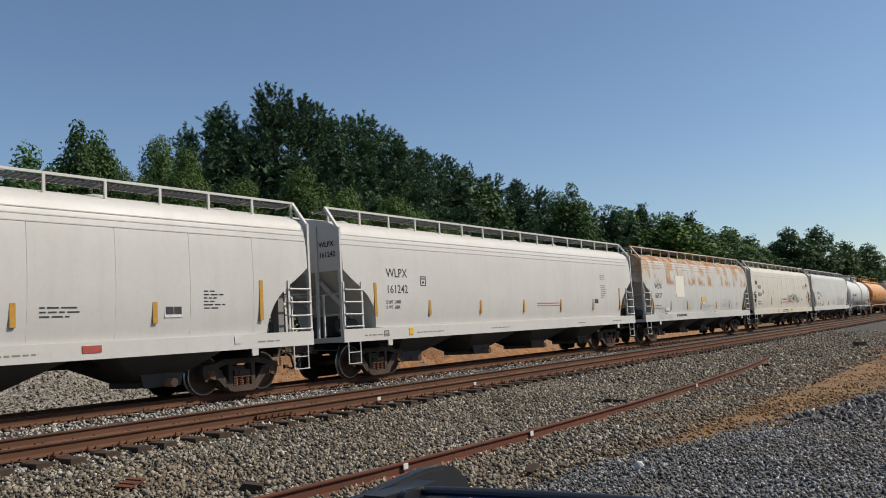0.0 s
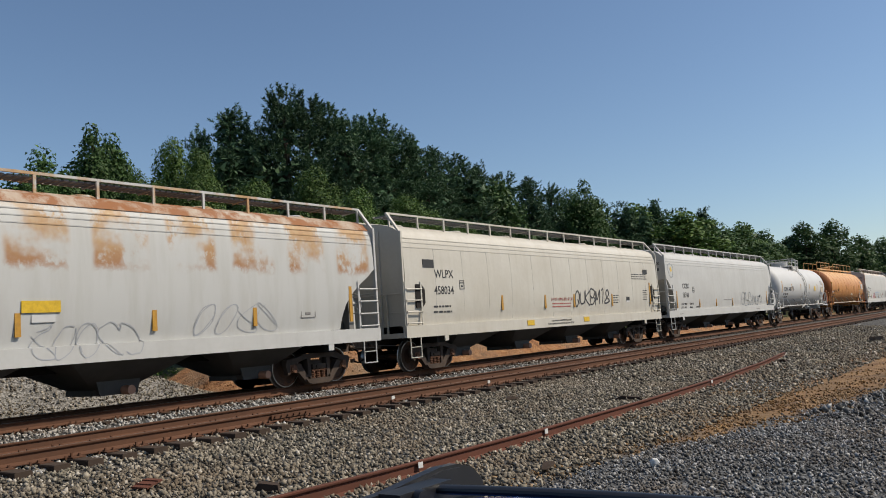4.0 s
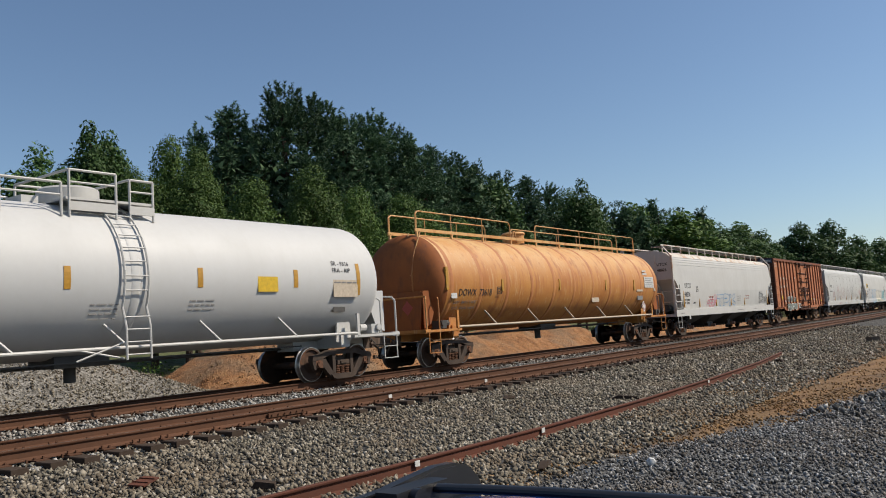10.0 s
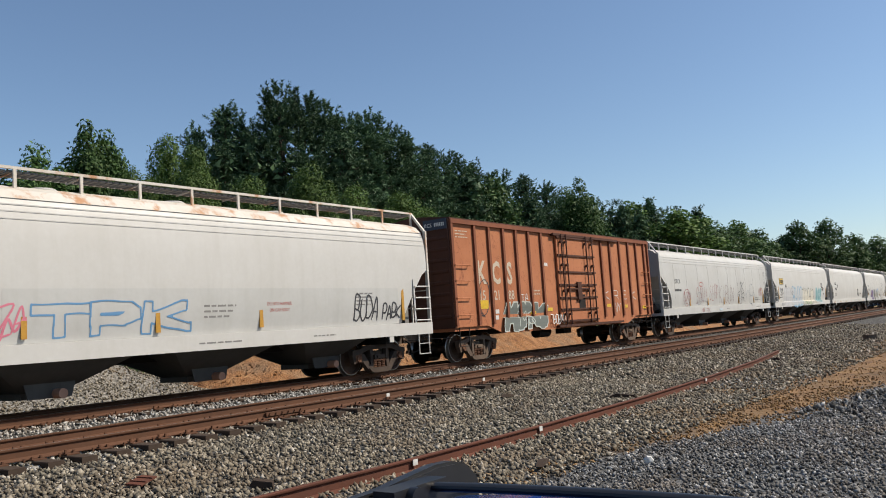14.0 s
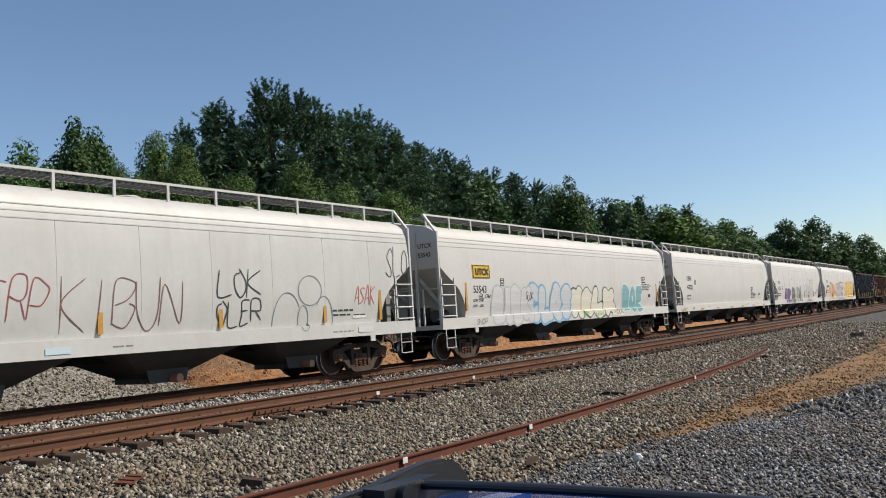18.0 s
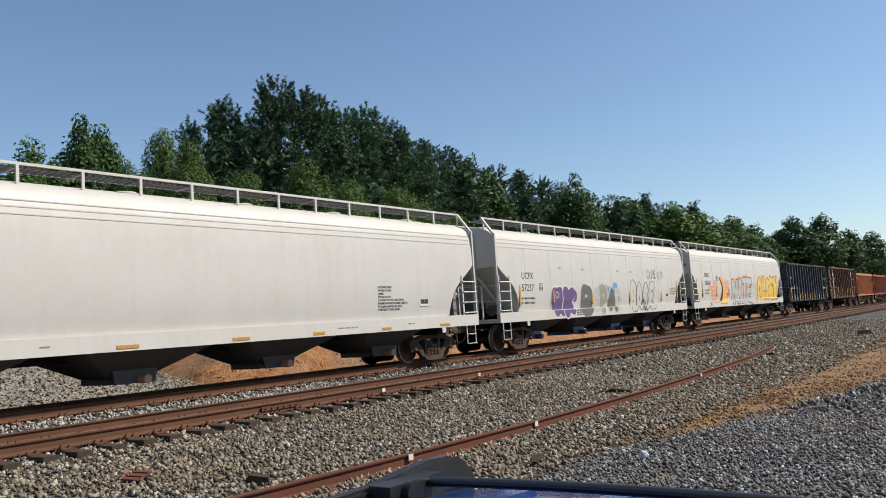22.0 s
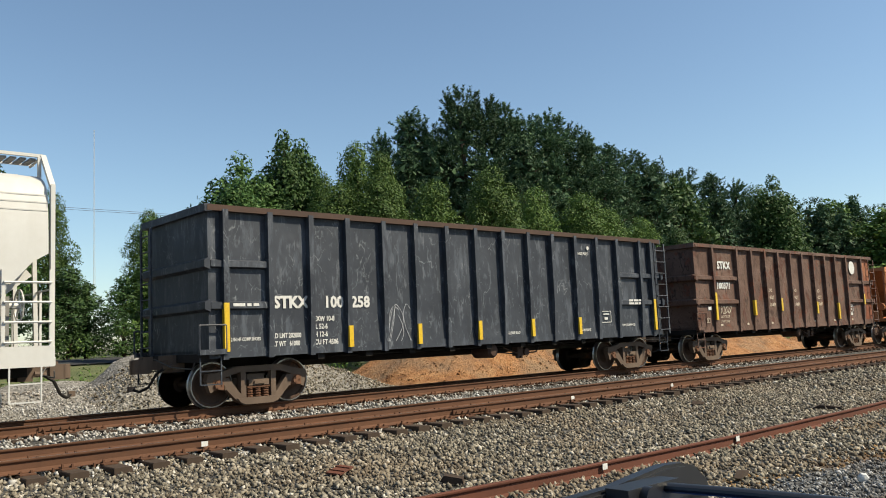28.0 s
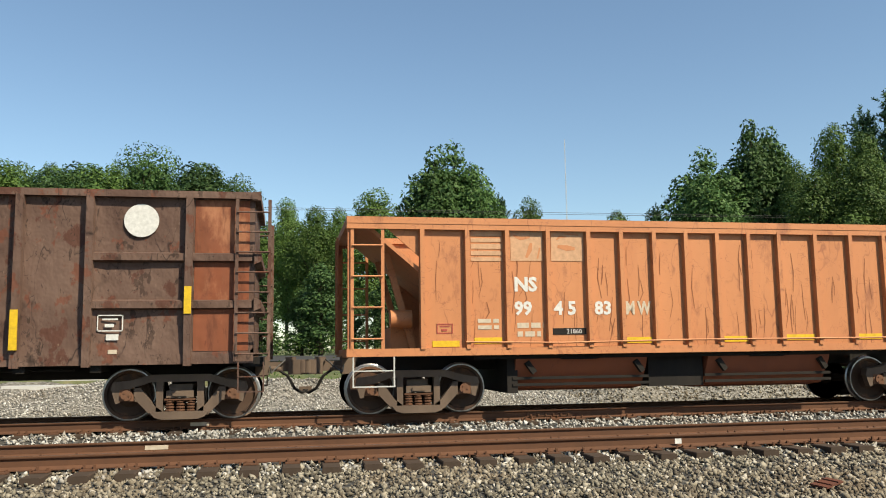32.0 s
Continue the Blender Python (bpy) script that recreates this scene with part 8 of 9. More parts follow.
for x, z0, z1 in ((-6.39, 1.38, 2.31), (-3.66, 1.5, 2.05), (-1.58, 1.64, 2.12), (1.5, 1.5, 1.97), (3.57, 1.25, 1.92), (6.33, 1.84, 2.31)):
    part("reflector", MB().box(x - 0.06, x + 0.06, -w - 0.142, -w - 0.05, z0, z1), "yellow", g, "upright bright yellow strip on a post")
scribble(g, -5.9, -5.2, 1.6, 1.85, 3, CREAMP, 0.012, 161, y)
patch(g, 6.42, 7.35, 1.2, 3.84, M.setdefault("rust_red", weathered("red_rust", (0.20, 0.062, 0.030), (0.12, 0.05, 0.03), 0.8, (0.30, 0.13, 0.07), 0.62, 0.7, smear=(0.09, 0.03, 0.018), dents=0.5)), "bare_panel", y=-w - 0.0)
for k in range(14):
    x = -6.0 + k * 0.92
    patch(g, x, x + 0.14, 1.17, 1.24, "ink_cream", y=y) if k % 2 == 0 else None


# ballast hoppers
def ballast_hopper(a, b, mat, label, lettered=False):
    L = S(b - a)
    car = thing("ballast_hopper_wagon", label, "railway wagon", "freight train")
    h, w = L / 2, 1.44
    ribs = [-5.18, -4.34, -3.58, -2.79, -1.99, -1.33, -0.66, 0.0, 0.66, 1.33, 1.99, 2.79, 3.58, 4.34, 5.18]
    for q in (-1, 1):
        sd = MB()
        sd.prism([(-5.95, 3.5), (-5.22, 2.86), (-5.22, 1.2), (5.22, 1.2), (5.22, 2.86), (5.95, 3.5)], min(q * w, q * (w - 0.03)), max(q * w, q * (w - 0.03)))
        part("side_sheet", sd, mat, car)
        tc = MB()
        tc.box(-h, h, min(q * (w - 0.1), q * (w + 0.1)), max(q * (w - 0.1), q * (w + 0.1)), 3.46, 3.58)
        tc.box(-h, h, min(q * (w + 0.02), q * (w + 0.09)), max(q * (w + 0.02), q * (w + 0.09)), 3.36, 3.47)
        part("top_chord", tc, mat, car)
        part("side_sill", MB().box(-h, h, min(q * (w - 0.12), q * (w + 0.07)), max(q * (w - 0.12), q * (w + 0.07)), 1.06, 1.2), mat, car)
        for x in ribs:
            part("rib", MB().prism([(x - 0.055, q * w), (x + 0.055, q * w), (x + 0.04, q * (w + 0.095)), (x - 0.04, q * (w + 0.095))], 1.18, 3.4, "z"), mat, car)
        for s in (-1, 1):
            ladder(car, "corner_ladder", *sorted((s * (h - 0.10), s * (h - 0.65))), q * (w + 0.06), 1.18, 3.42, 4, mat, 0.018)
            stirrup(car, *sorted((s * (h - 0.12), s * (h - 0.85))), q * (w + 0.05), 0.52, 1.08, "grey_white" if q < 0 else "black")
    part("pipe", MB().tube([(-4.4, -w - 0.11, 1.30), (-2.6, -w - 0.12, 1.27), (0, -w - 0.12, 1.30), (4.4, -w - 0.11, 1.30)], 0.018, 5), mat, car)
    for s in (-1, 1):
        sl = MB()
        sl.prism([(s * (h - 0.35), 3.5), (s * 3.6, 1.3), (s * 3.66, 1.26), (s * (h - 0.29), 3.46)], -w + 0.04, w - 0.04)
        part("end_cap", MB().box(min(s * (h - 0.4), s * h), max(s * (h - 0.4), s * h), -w, w, 3.42, 3.56), mat, car)
        for y in (-0.75, 0.75):
            part("end_strut", MB().beam((s * (h - 0.8), y, 3.0), (s * (h - 1.3), y, 1.2), 0.1, 0.12), mat, car)
        part("end_sill", MB().beam((s * (h - 0.06), -w, 1.12), (s * (h - 0.06), w, 1.12), 0.12, 0.14), mat, car)
        part("slope_sheet", sl, mat, car)
        for y in (-w, w):
            part("end_post", MB().beam((s * (h - 0.06), y, 1.1), (s * (h - 0.06), y, 3.5), 0.08, 0.08), "box_red", car)
        ep = MB()
        for y in (0.8, 1.25):
            ep.beam((s * (h + 0.02), y, 1.1), (s * (h + 0.02), y, 3.5), 0.05, 0.04)
        for k in range(7):
            ep.tube([(s * (h + 0.02), 0.8, 1.3 + 0.32 * k), (s * (h + 0.02), 1.25, 1.3 + 0.32 * k)], 0.015, 5)
        part("end_ladder", ep, "box_red", car)
        bc = MB()
        bc.cyl((s * (h - 1.25), -0.9, 1.75), (s * (h - 0.85), -0.9, 1.75), 0.17, 14)
        part("brake_cylinder", bc, mat, car)
        part("brake_box", MB().box(min(s * (h - 1.5), s * (h - 0.9)), max(s * (h - 1.5), s * (h - 0.9)), -0.6, 0.4, 1.15, 1.6), mat, car)
        coupler(car, s * h, s)
        truck(car, s * (h - 1.35), "truck", 0.86)
    un = MB()
    un.box(-h + 0.1, h - 0.1, -0.28, 0.28, 0.78, 1.08)
    un.box(-4.2, 4.2, -w + 0.1, w - 0.1, 0.98, 1.08)
    un.box(-3.55, -3.35, -1.2, 1.2, 0.35, 1.0)
    un.box(-0.72, 0.42, -1.15, 1.15, 0.42, 1.0)
    part("underframe", un, "black", car)
    for x0, x1 in ((-3.45, -0.75), (0.42, 3.15)):
        gt = MB()
        gt.prism([(-1.30, 0.98), (-1.22, 0.80), (-0.95, 0.42), (-0.5, 0.36), (0.5, 0.36), (0.95, 0.42), (1.22, 0.80), (1.30, 0.98)], x0 + 0.05, x1 - 0.05, "x")
        d = part("discharge_door", gt, "ns_red" if mat == "ns_orange" else mat, car)
        hw = MB()
        for z in (0.50, 0.62):
            hw.beam((x0, -1.2, z), (x1, -1.2, z), 0.04, 0.05)
        for x in (x0 + 0.25, x1 - 0.3):
            hw.beam((x, -1.3, 0.92), (x + 0.15, -1.28, 0.72), 0.08, 0.1)
        hw.tube([(x0 + 0.9, -1.36, 0.98), (x0 + 1.6, -1.36, 0.98), (x0 + 1.75, -1.38, 1.03)], 0.022, 6)
        part("door_gear", hw, "black", d)
    if lettered:
        y = -w - 0.006
        letters("NS", -3.45, y, 2.24, 0.36, "ink_white", car, 0.014)
        for wd, x in (("99", -3.45), ("4 5", -2.68), ("83", -1.88), ("M", -1.26), ("W", -1.01)):
            letters(wd, x, y, 1.8, 0.34, "ink_white" if x < -1.5 else "ink_cream", car, 0.012, 0, 1.0 if x < -1.5 else 0.72)
        for k, (x0, x1, z) in enumerate(((-5.0, -4.5, 1.22), (-4.22, -3.7, 1.27), (-1.27, -0.75, 1.25), (0.75, 1.25, 1.25), (2.08, 2.7, 1.27), (3.65, 4.2, 1.27))):
            patch(car, x0, x1, z, z + 0.11, "yellow", "reflector", y - 0.002)
        square_mark(car, -4.92, 1.46, 0.3, 0.18, "ink_red", y)
        patch(car, -2.72, -2.06, 1.42, 1.54, "black", y=y)
        letters("21860", -2.45, y - 0.006, 1.44, 0.12, "ink_white", car, 0.0)
        lg = MB()
        for z0, z1 in ((2.79, 2.86), (2.90, 2.98), (3.02, 3.11), (3.15, 3.22), (3.26, 3.41)):
            lg.box(-4.26, -3.67, y - 0.003, y + 0.002, z0, z1)
        lg.box(-3.50, -2.88, y - 0.003, y + 0.002, 2.80, 3.41)
        lg.box(-2.71, -2.07, y - 0.003, y + 0.002, 2.80, 3.41)
        bare = MB()
        for p, wide in (([(-3.44, 3.28), (-3.30, 3.22), (-3.12, 3.25)], 0.07), ([(-3.20, 2.86), (-3.12, 3.02), (-3.10, 3.14)], 0.09), ([(-2.98, 2.84), (-2.93, 3.05)], 0.06),
                        ([(-2.58, 3.08), (-2.40, 3.05), (-2.24, 3.04)], 0.11), ([(-2.60, 3.20), (-2.54, 3.26), (-2.40, 3.27)], 0.05), ([(-2.44, 3.32), (-2.16, 3.30)], 0.04)):
            ribbon(bare, p, wide, y - 0.006)
        part("worn_spot", bare, mat, car)
        part("railway_emblem", lg, M.setdefault("emblem_faded", plain("faded_emblem_paint", (0.50, 0.29, 0.165), 0.7)), car, "faded pale striped railway emblem")
        r2 = random.Random(171)
        text_bars((0.5, 0.45), -3.4, y, 1.55, 0.16, "ink_cream", car, r2, 0.6)
        text_bars((0.4, 0.4), -4.15, y, 1.65, 0.12, "ink_cream", car, r2, 0.6)
        st = MB()
        for k in range(64):
            x = r2.uniform(-5.0, 5.0)
            x = min(ribs, key=lambda q: abs(q - x)) + r2.uniform(0.1, 0.55)
            z = r2.uniform(1.7, 3.2)
            l = r2.uniform(0.25, 0.8)
            p = [(x, z), (x + r2.uniform(-0.05, 0.05), z - l * 0.5), (x + r2.uniform(-0.1, 0.04), z - l)]
            ribbon(st, p, r2.uniform(0.010, 0.028), y + 0.002)
        part("rust_runs", st, M.setdefault("run_rust", plain("rust_run", (0.23, 0.078, 0.030), 0.8)), car)
    return place(car, S(a), S(b))


ballast_hopper(335.4, 349.2, "ns_orange", "sun-bleached orange ballast hopper wagon with ribbed sides and yellow marks", True)
for k in range(5):
    a = 350.6 + 15.1 * k
    ballast_hopper(a, a + 13.8, "ns_orange" if k == 3 else "ns_red", "dull red-orange ballast hopper wagon with ribbed sides")

# ---- ties, plates and spikes ----
PITCH = 0.5


def tie_mesh():
    mb = MB()
    mb.prism([(-0.115, -0.17), (0.115, -0.17), (0.115, -0.012), (0.105, 0.0), (-0.105, 0.0), (-0.115, -0.012)], -1.3, 1.3, "y")
    return mb.mesh("tie")


TIE = tie_mesh()
TIE.materials.append(M["tie"])
TRNG = random.Random(9)


def lay_ties(track, yc, ztop):
    """Ties one by one along the stretch that lies nearest, joined beyond it."""
    top = ztop - 0.171 - 0.014
    far_v, far_f = [], []
    base_v = [tuple(v.co) for v in TIE.vertices]
    base_f = [tuple(p.vertices) for p in TIE.polygons]
    plates, spikes = MB(), MB()
    for k in range(int((150 + 9) / PITCH)):
        x = -9 + k * PITCH + TRNG.uniform(-0.03, 0.03)
        y = yc + bend(x) + TRNG.uniform(-0.05, 0.05)
        turn = TRNG.uniform(-1.2, 1.2)
        if x < 34:
            part("tie", TIE, None, track, "", pose(x, y, top + TRNG.uniform(-0.008, 0.004), 0, 0, turn))
        else:
            o = len(far_v)
            far_v += [(x + a, y + b, top + c) for a, b, c in base_v]
            far_f += [tuple(i + o for i in f) for f in base_f]
        if x < 45:
            for s in (-1, 1):
                yr = yc + bend(x) + s * GAUGE / 2
                plates.box(x - 0.095, x + 0.095, yr - 0.19, yr + 0.19, top, top + 0.016)
                for dx in (-0.06, 0.06):
                    for dy in (-0.085, 0.085):
                        z = top + 0.016
                        spikes.box(x + dx - 0.012, x + dx + 0.012, yr + dy - 0.014, yr + dy + 0.014, z, z + TRNG.uniform(0.025, 0.06))
    mb = MB()
    mb.v, mb.f = far_v, far_f
    tagged(part("far_ties", mb, "tie", track), kind="stuff")
    tagged(part("tie_plates", plates, "rail", track), kind="stuff")
    tagged(part("spikes", spikes, "rail", track), kind="stuff")
    anchors = MB()
    for k in range(90):
        x = -8.8 + k * PITCH * 1.0
        for s in (-1, 1):
            yr = yc + bend(x) + s * GAUGE / 2
            anchors.box(x + 0.13, x + 0.155, yr - 0.08, yr + 0.08, ztop - 0.20, ztop - 0.15)
    tagged(part("rail_anchors", anchors, "rail", track), kind="stuff")


lay_ties(TRACK_FAR, YC1, 0.0)
lay_ties(TRACK_NEAR, YC2, Z2)
for x, yc, zt in ((4.9, YC1, 0.0), (10.6, YC2, Z2)):
    jb = MB()
    jb.box(x - 0.45, x + 0.45, yc - GAUGE / 2 - 0.045, yc - GAUGE / 2 - 0.012, zt - 0.125, zt - 0.05)
    for k in range(6):
        jb.cyl((x - 0.38 + 0.15 * k, yc - GAUGE / 2 - 0.04, zt - 0.088), (x - 0.38 + 0.15 * k, yc - GAUGE / 2 - 0.075, zt - 0.088), 0.018, 6)
    part("joint_bar", jb, "rail", TRACK_FAR if yc == YC1 else TRACK_NEAR)
# pale survey stickers on the near rail and paint dabs on both tracks
for x in (5.36, 13.46, 17.1):
    part("survey_sticker", MB().box(x - 0.05, x + 0.05, YC2 - GAUGE / 2 - 0.075, YC2 - GAUGE / 2 - 0.068, Z2 - 0.12, Z2 - 0.05), "ink_white", TRACK_NEAR, "small white sticker on the rail")
for x, y, z, tr in ((-1.6, YC1 - GAUGE / 2 - 0.012, -0.12, TRACK_FAR), (-1.9, YC2 + GAUGE / 2 - 0.012, Z2 - 0.12, TRACK_NEAR)):
    part("paint_dab", MB().box(x - 0.16, x + 0.16, y - 0.003, y + 0.004, z, z + 0.06), "ink_cream", tr)

# ---- lone rail lying beside the track ----
lone = thing("loose_rail", "long red-rusted spare rail lying on the gravel", "rail")
pts = [(4.4, 6.62), (7.5, 6.42), (10.9, 6.33), (15, 6.38), (19.1, 6.58), (25, 7.05), (30.2, 7.72)]
prof = rail_prof()
n = len(prof)
fine = []
for (a, b), (c, d) in zip(pts, pts[1:]):
    for k in range(6):
        f = k / 6
        fine.append((a + (c - a) * f, b + (d - b) * f))
fine.append(pts[-1])
vs = [(x, y + p, ground_z(x, y) - 0.01 + q) for x, y in fine for p, q in prof]
fs = [(i * n + j, (i + 1) * n + j, (i + 1) * n + (j + 1) % n, i * n + (j + 1) % n) for i in range(len(fine) - 1) for j in range(n)]
fs += [tuple(range(n)), tuple(range((len(fine) - 1) * n, len(fine) * n))]
part("rail", MB().add(vs, fs), "rail_red", lone)
for x, y in ((8.0, 6.40), (10.95, 6.33), (19.1, 6.58)):
    part("sticker", MB().box(x - 0.045, x + 0.045, y - 0.045, y - 0.038, ground_z(x, y) + 0.08, ground_z(x, y) + 0.15), "ink_white", lone)

# ---- odds and ends on the ground ----
pl = thing("steel_plate", "rusty flat tie plate lying on the ballast", "scrap metal")
part("plate", MB().box(-0.19, 0.19, -0.10, 0.10, 0, 0.02), "rail_red", pl)
for s in (-1, 1):
    part("rib", MB().box(s * 0.08 - 0.012, s * 0.08 + 0.012, -0.10, 0.10, 0.02, 0.035), "rail_red", pl)
pl.matrix_basis = pose(5.99, 8.91, ground_z(5.99, 8.91) + 0.06, 6, -5, 28)
pk = thing("timber_offcut", "short dark offcut of tie timber on the ballast", "timber")
part("block", MB().prism([(-0.14, 0), (0.14, 0), (0.12, 0.07), (-0.10, 0.08)], -0.06, 0.06), "tie", pk)
pk.matrix_basis = pose(6.55, 7.45, ground_z(6.5, 7.4) + 0.04, 4, 8, -50)
M["block_brown"] = weathered("weathered_block", (0.13, 0.10, 0.075), (0.07, 0.055, 0.045), 0.7, rough=0.9)
db = thing("timber_block", "grey-brown broken timber block on the gravel", "block")
part("block", MB().prism([(-0.45, 0), (0.42, 0), (0.40, 0.20), (-0.42, 0.24)], -0.16, 0.16), "block_brown", db)
db.matrix_basis = pose(39.3, 6.3, ground_z(39.3, 6.3) - 0.02, 0, 0, 25)
for x, y, a in ((8.7, 5.0, 20), (16.2, 7.3, -60), (27, 7.0, 40), (15.4, 9.6, 10)):
    sc = thing("wood_scrap", "dark splinter of old timber on the gravel", "scrap")
    part("splinter", MB().prism([(-0.3, 0), (0.26, 0), (0.2, 0.05), (-0.16, 0.07)], -0.035, 0.04), "tie", sc)
    sc.matrix_basis = pose(x, y, ground_z(x, y) + 0.03, 3, 4, a)
ws = thing("white_stone", "single white stone on the gravel", "stone")
part("stone", MB().lathe([(-0.05, 0.01), (-0.03, 0.05), (0.02, 0.06), (0.05, 0.02)], 7, "x"), "ink_white", ws)
ws.matrix_basis = pose(9.15, 3.88, ground_z(9.15, 3.88) + 0.04, 20, 0, 30)

# ---- loose stone ----


def stone_mat(name, stops, rough=0.9):
    m, nt, b, co = base_mat(name, rough)
    b.inputs["Specular IOR Level"].default_value = 0.25
    g = nt.nodes.new("ShaderNodeNewGeometry")
    c = ramp(nt, g.outputs["Random Per Island"], stops)
    c = mixc(nt, ramp(nt, noise_tex(nt, co, 26, 4), [(0.35, (0, 0, 0)), (0.75, (0.4, 0.4, 0.4))]), c, (0.10, 0.085, 0.065))
    c = mixc(nt, ramp(nt, noise_tex(nt, co, 0.5, 5), [(0.45, (0, 0, 0)), (0.7, (0.45, 0.45, 0.45))]), c, (0.17, 0.12, 0.075))
    nt.links.new(c, b.inputs["Base Color"])
    return m


M["stones"] = stone_mat("granite_ballast", [(0.0, (0.049, 0.043, 0.035)), (0.3, (0.109, 0.095, 0.073)), (0.65, (0.205, 0.183, 0.141)), (0.92, (0.333, 0.296, 0.234)), (1.0, (0.521, 0.484, 0.423))])
M["stones_dark"] = stone_mat("dark_crushed_stone", [(0.0, (0.029, 0.032, 0.034)), (0.45, (0.113, 0.118, 0.122)), (0.85, (0.247, 0.252, 0.258)), (1.0, (0.504, 0.509, 0.509))])
M["stones_clean"] = stone_mat("clean_ballast", [(0.0, (0.122, 0.120, 0.113)), (0.4, (0.294, 0.282, 0.264)), (0.8, (0.442, 0.430, 0.404)), (1.0, (0.614, 0.602, 0.578))])


def scatter(name, label, boxes, size, mat, seed, keep=None, zf=ground_z):
    """Angular stones strewn over rectangles (x0, x1, v0, v1, per square metre); v is measured from the bent line."""
    rng = np.random.default_rng(seed)
    ps = []
    for x0, x1, v0, v1, dens in boxes:
        n = int((x1 - x0) * (v1 - v0) * dens)
        ps.append(np.stack([rng.uniform(x0, x1, n), rng.uniform(v0, v1, n)], 1))
    p = np.concatenate(ps)
    p[:, 1] += np.where(p[:, 0] > 0, CURVE * p[:, 0] ** 2 / 2, 0)
    if keep:
        p = p[np.array([keep(x, y, rng.random()) for x, y in p])]
    n = len(p)
    z = np.array([zf(x, y) for x, y in p])
    octa = np.array([(1, 0, 0), (-1, 0, 0), (0, 1, 0), (0, -1, 0), (0, 0, 1), (0, 0, -1)], float)
    v = octa[None] * rng.uniform(0.8, 1.35, (n, 6, 1)) + rng.uniform(-0.35, 0.35, (n, 6, 3))
    v *= (size * rng.uniform(0.55, 1.25, n))[:, None, None] * rng.uniform(0.45, 1.15, (n, 1, 3)) * 0.5
    a = rng.uniform(0, 6.283, (n, 3))
    for ax in range(3):
        i, j = [k for k in range(3) if k != ax]
        c, s = np.cos(a[:, ax])[:, None], np.sin(a[:, ax])[:, None]
        vi, vj = v[:, :, i].copy(), v[:, :, j].copy()
        v[:, :, i], v[:, :, j] = c * vi - s * vj, s * vi + c * vj
    v += np.stack([p[:, 0], p[:, 1], z + rng.uniform(-0.008, 0.45, n) * size], 1)[:, None, :]
    q = np.array([(0, 2, 4), (2, 1, 4), (1, 3, 4), (3, 0, 4), (2, 0, 5), (1, 2, 5), (3, 1, 5), (0, 3, 5)])
    f = (q[None] + (np.arange(n) * 6)[:, None, None]).reshape(-1)
    me = bpy.data.meshes.new(name)
    me.vertices.add(n * 6)
    me.vertices.foreach_set("co", v.ravel())
    me.loops.add(n * 24)
    me.loops.foreach_set("vertex_index", f)
    me.polygons.add(n * 8)
    me.polygons.foreach_set("loop_start", np.arange(n * 8) * 3)
    me.update()
    me.validate()
    me.materials.append(M[mat])
    return tagged(new(name, me), label, "gravel", "", "stuff")


def strip(x, y):
    """Place across the dirt strip: below 0 the yard gravel, above 1 the ballast."""
    lo = np.interp(x, [5, 8.4, 10.6, 12.6, 15.3, 19.4, 60], [4.9, 4.55, 4.3, 3.4, 3.05, 2.15, -1.0])
    hi = np.interp(x, [5, 8.4, 10.9, 13.9, 16.3, 21.9, 29.2, 60], [5.1, 4.85, 4.7, 4.8, 4.75, 4.8, 5.35, 6.2])
    lo += 0.22 * noise.noise((x * 0.7, 3.1, 0)) + 0.12 * noise.noise((x * 2.3, y * 2.3, 4))
    hi += 0.30 * noise.noise((x * 0.6, 7.7, 0)) + 0.16 * noise.noise((x * 2.1, y * 2.1, 9))
    return (y - lo) / max(0.15, hi - lo)


def on_ballast(x, y, r):
    q = strip(x, y)
    return q > 1 or (q > 0.4 and r < (q - 0.35) * 1.2) or (q > 0 and r < np.interp(x, [8, 13], [0.6, 0.13]) + 0.22 * noise.noise((x * 1.1, y * 1.6, 2)))


def on_yard(x, y, r):
    q = strip(x, y)
    return q < 0 or (q < 0.3 and r < 0.35 - q)


scatter("ballast_stones", "angular grey granite ballast beside the near track", ((-7, 9, 7.2, 11.35, 330), (3.5, 17, 4.4, 7.2, 300), (9, 20, 7.2, 11.35, 260), (17, 32, 4.2, 11.35, 130), (32, 50, 5, 11.35, 40)), 0.072, "stones", 1, on_ballast)
scatter("track_stones", "pale angular ballast between and under the tracks", ((-8, 16, 10.9, 18.2, 140), (16, 34, 10.9, 18.2, 60)), 0.076, "stones_clean", 2)
scatter("yard_stones", "dark grey crushed stone of the yard", ((5, 16, 0.4, 5.2, 470), (16, 28, -0.5, 4.2, 150)), 0.050, "stones_dark", 3, on_yard)
scatter("bank_stones", "pale ballast spread beyond the far track", ((-9, 16, 18.2, 21.2, 90), (-14, -7, 21, 27, 30), (16, 30, 18.2, 20.5, 40)), 0.066, "stones_clean", 4)
scatter("far_ballast_stones", "coarse grey ballast further along the track", ((20, 60, 4.2, 11.35, 30),), 0.11, "stones", 6, on_ballast)
scatter("far_yard_stones", "grey crushed stone further across the yard", ((19, 45, -6, 3, 30),), 0.12, "stones_dark", 7, on_yard)
scatter("gravel_ridge_stones", "loose grey stone heaped along the edge of the yard", ((13, 24, 0.2, 3.2, 70),), 0.085, "stones_dark", 8, on_yard, lambda x, y: ground_z(x, y) + 0.16 * max(0, 1 - abs(strip(x, y) + 0.25) / 0.3))
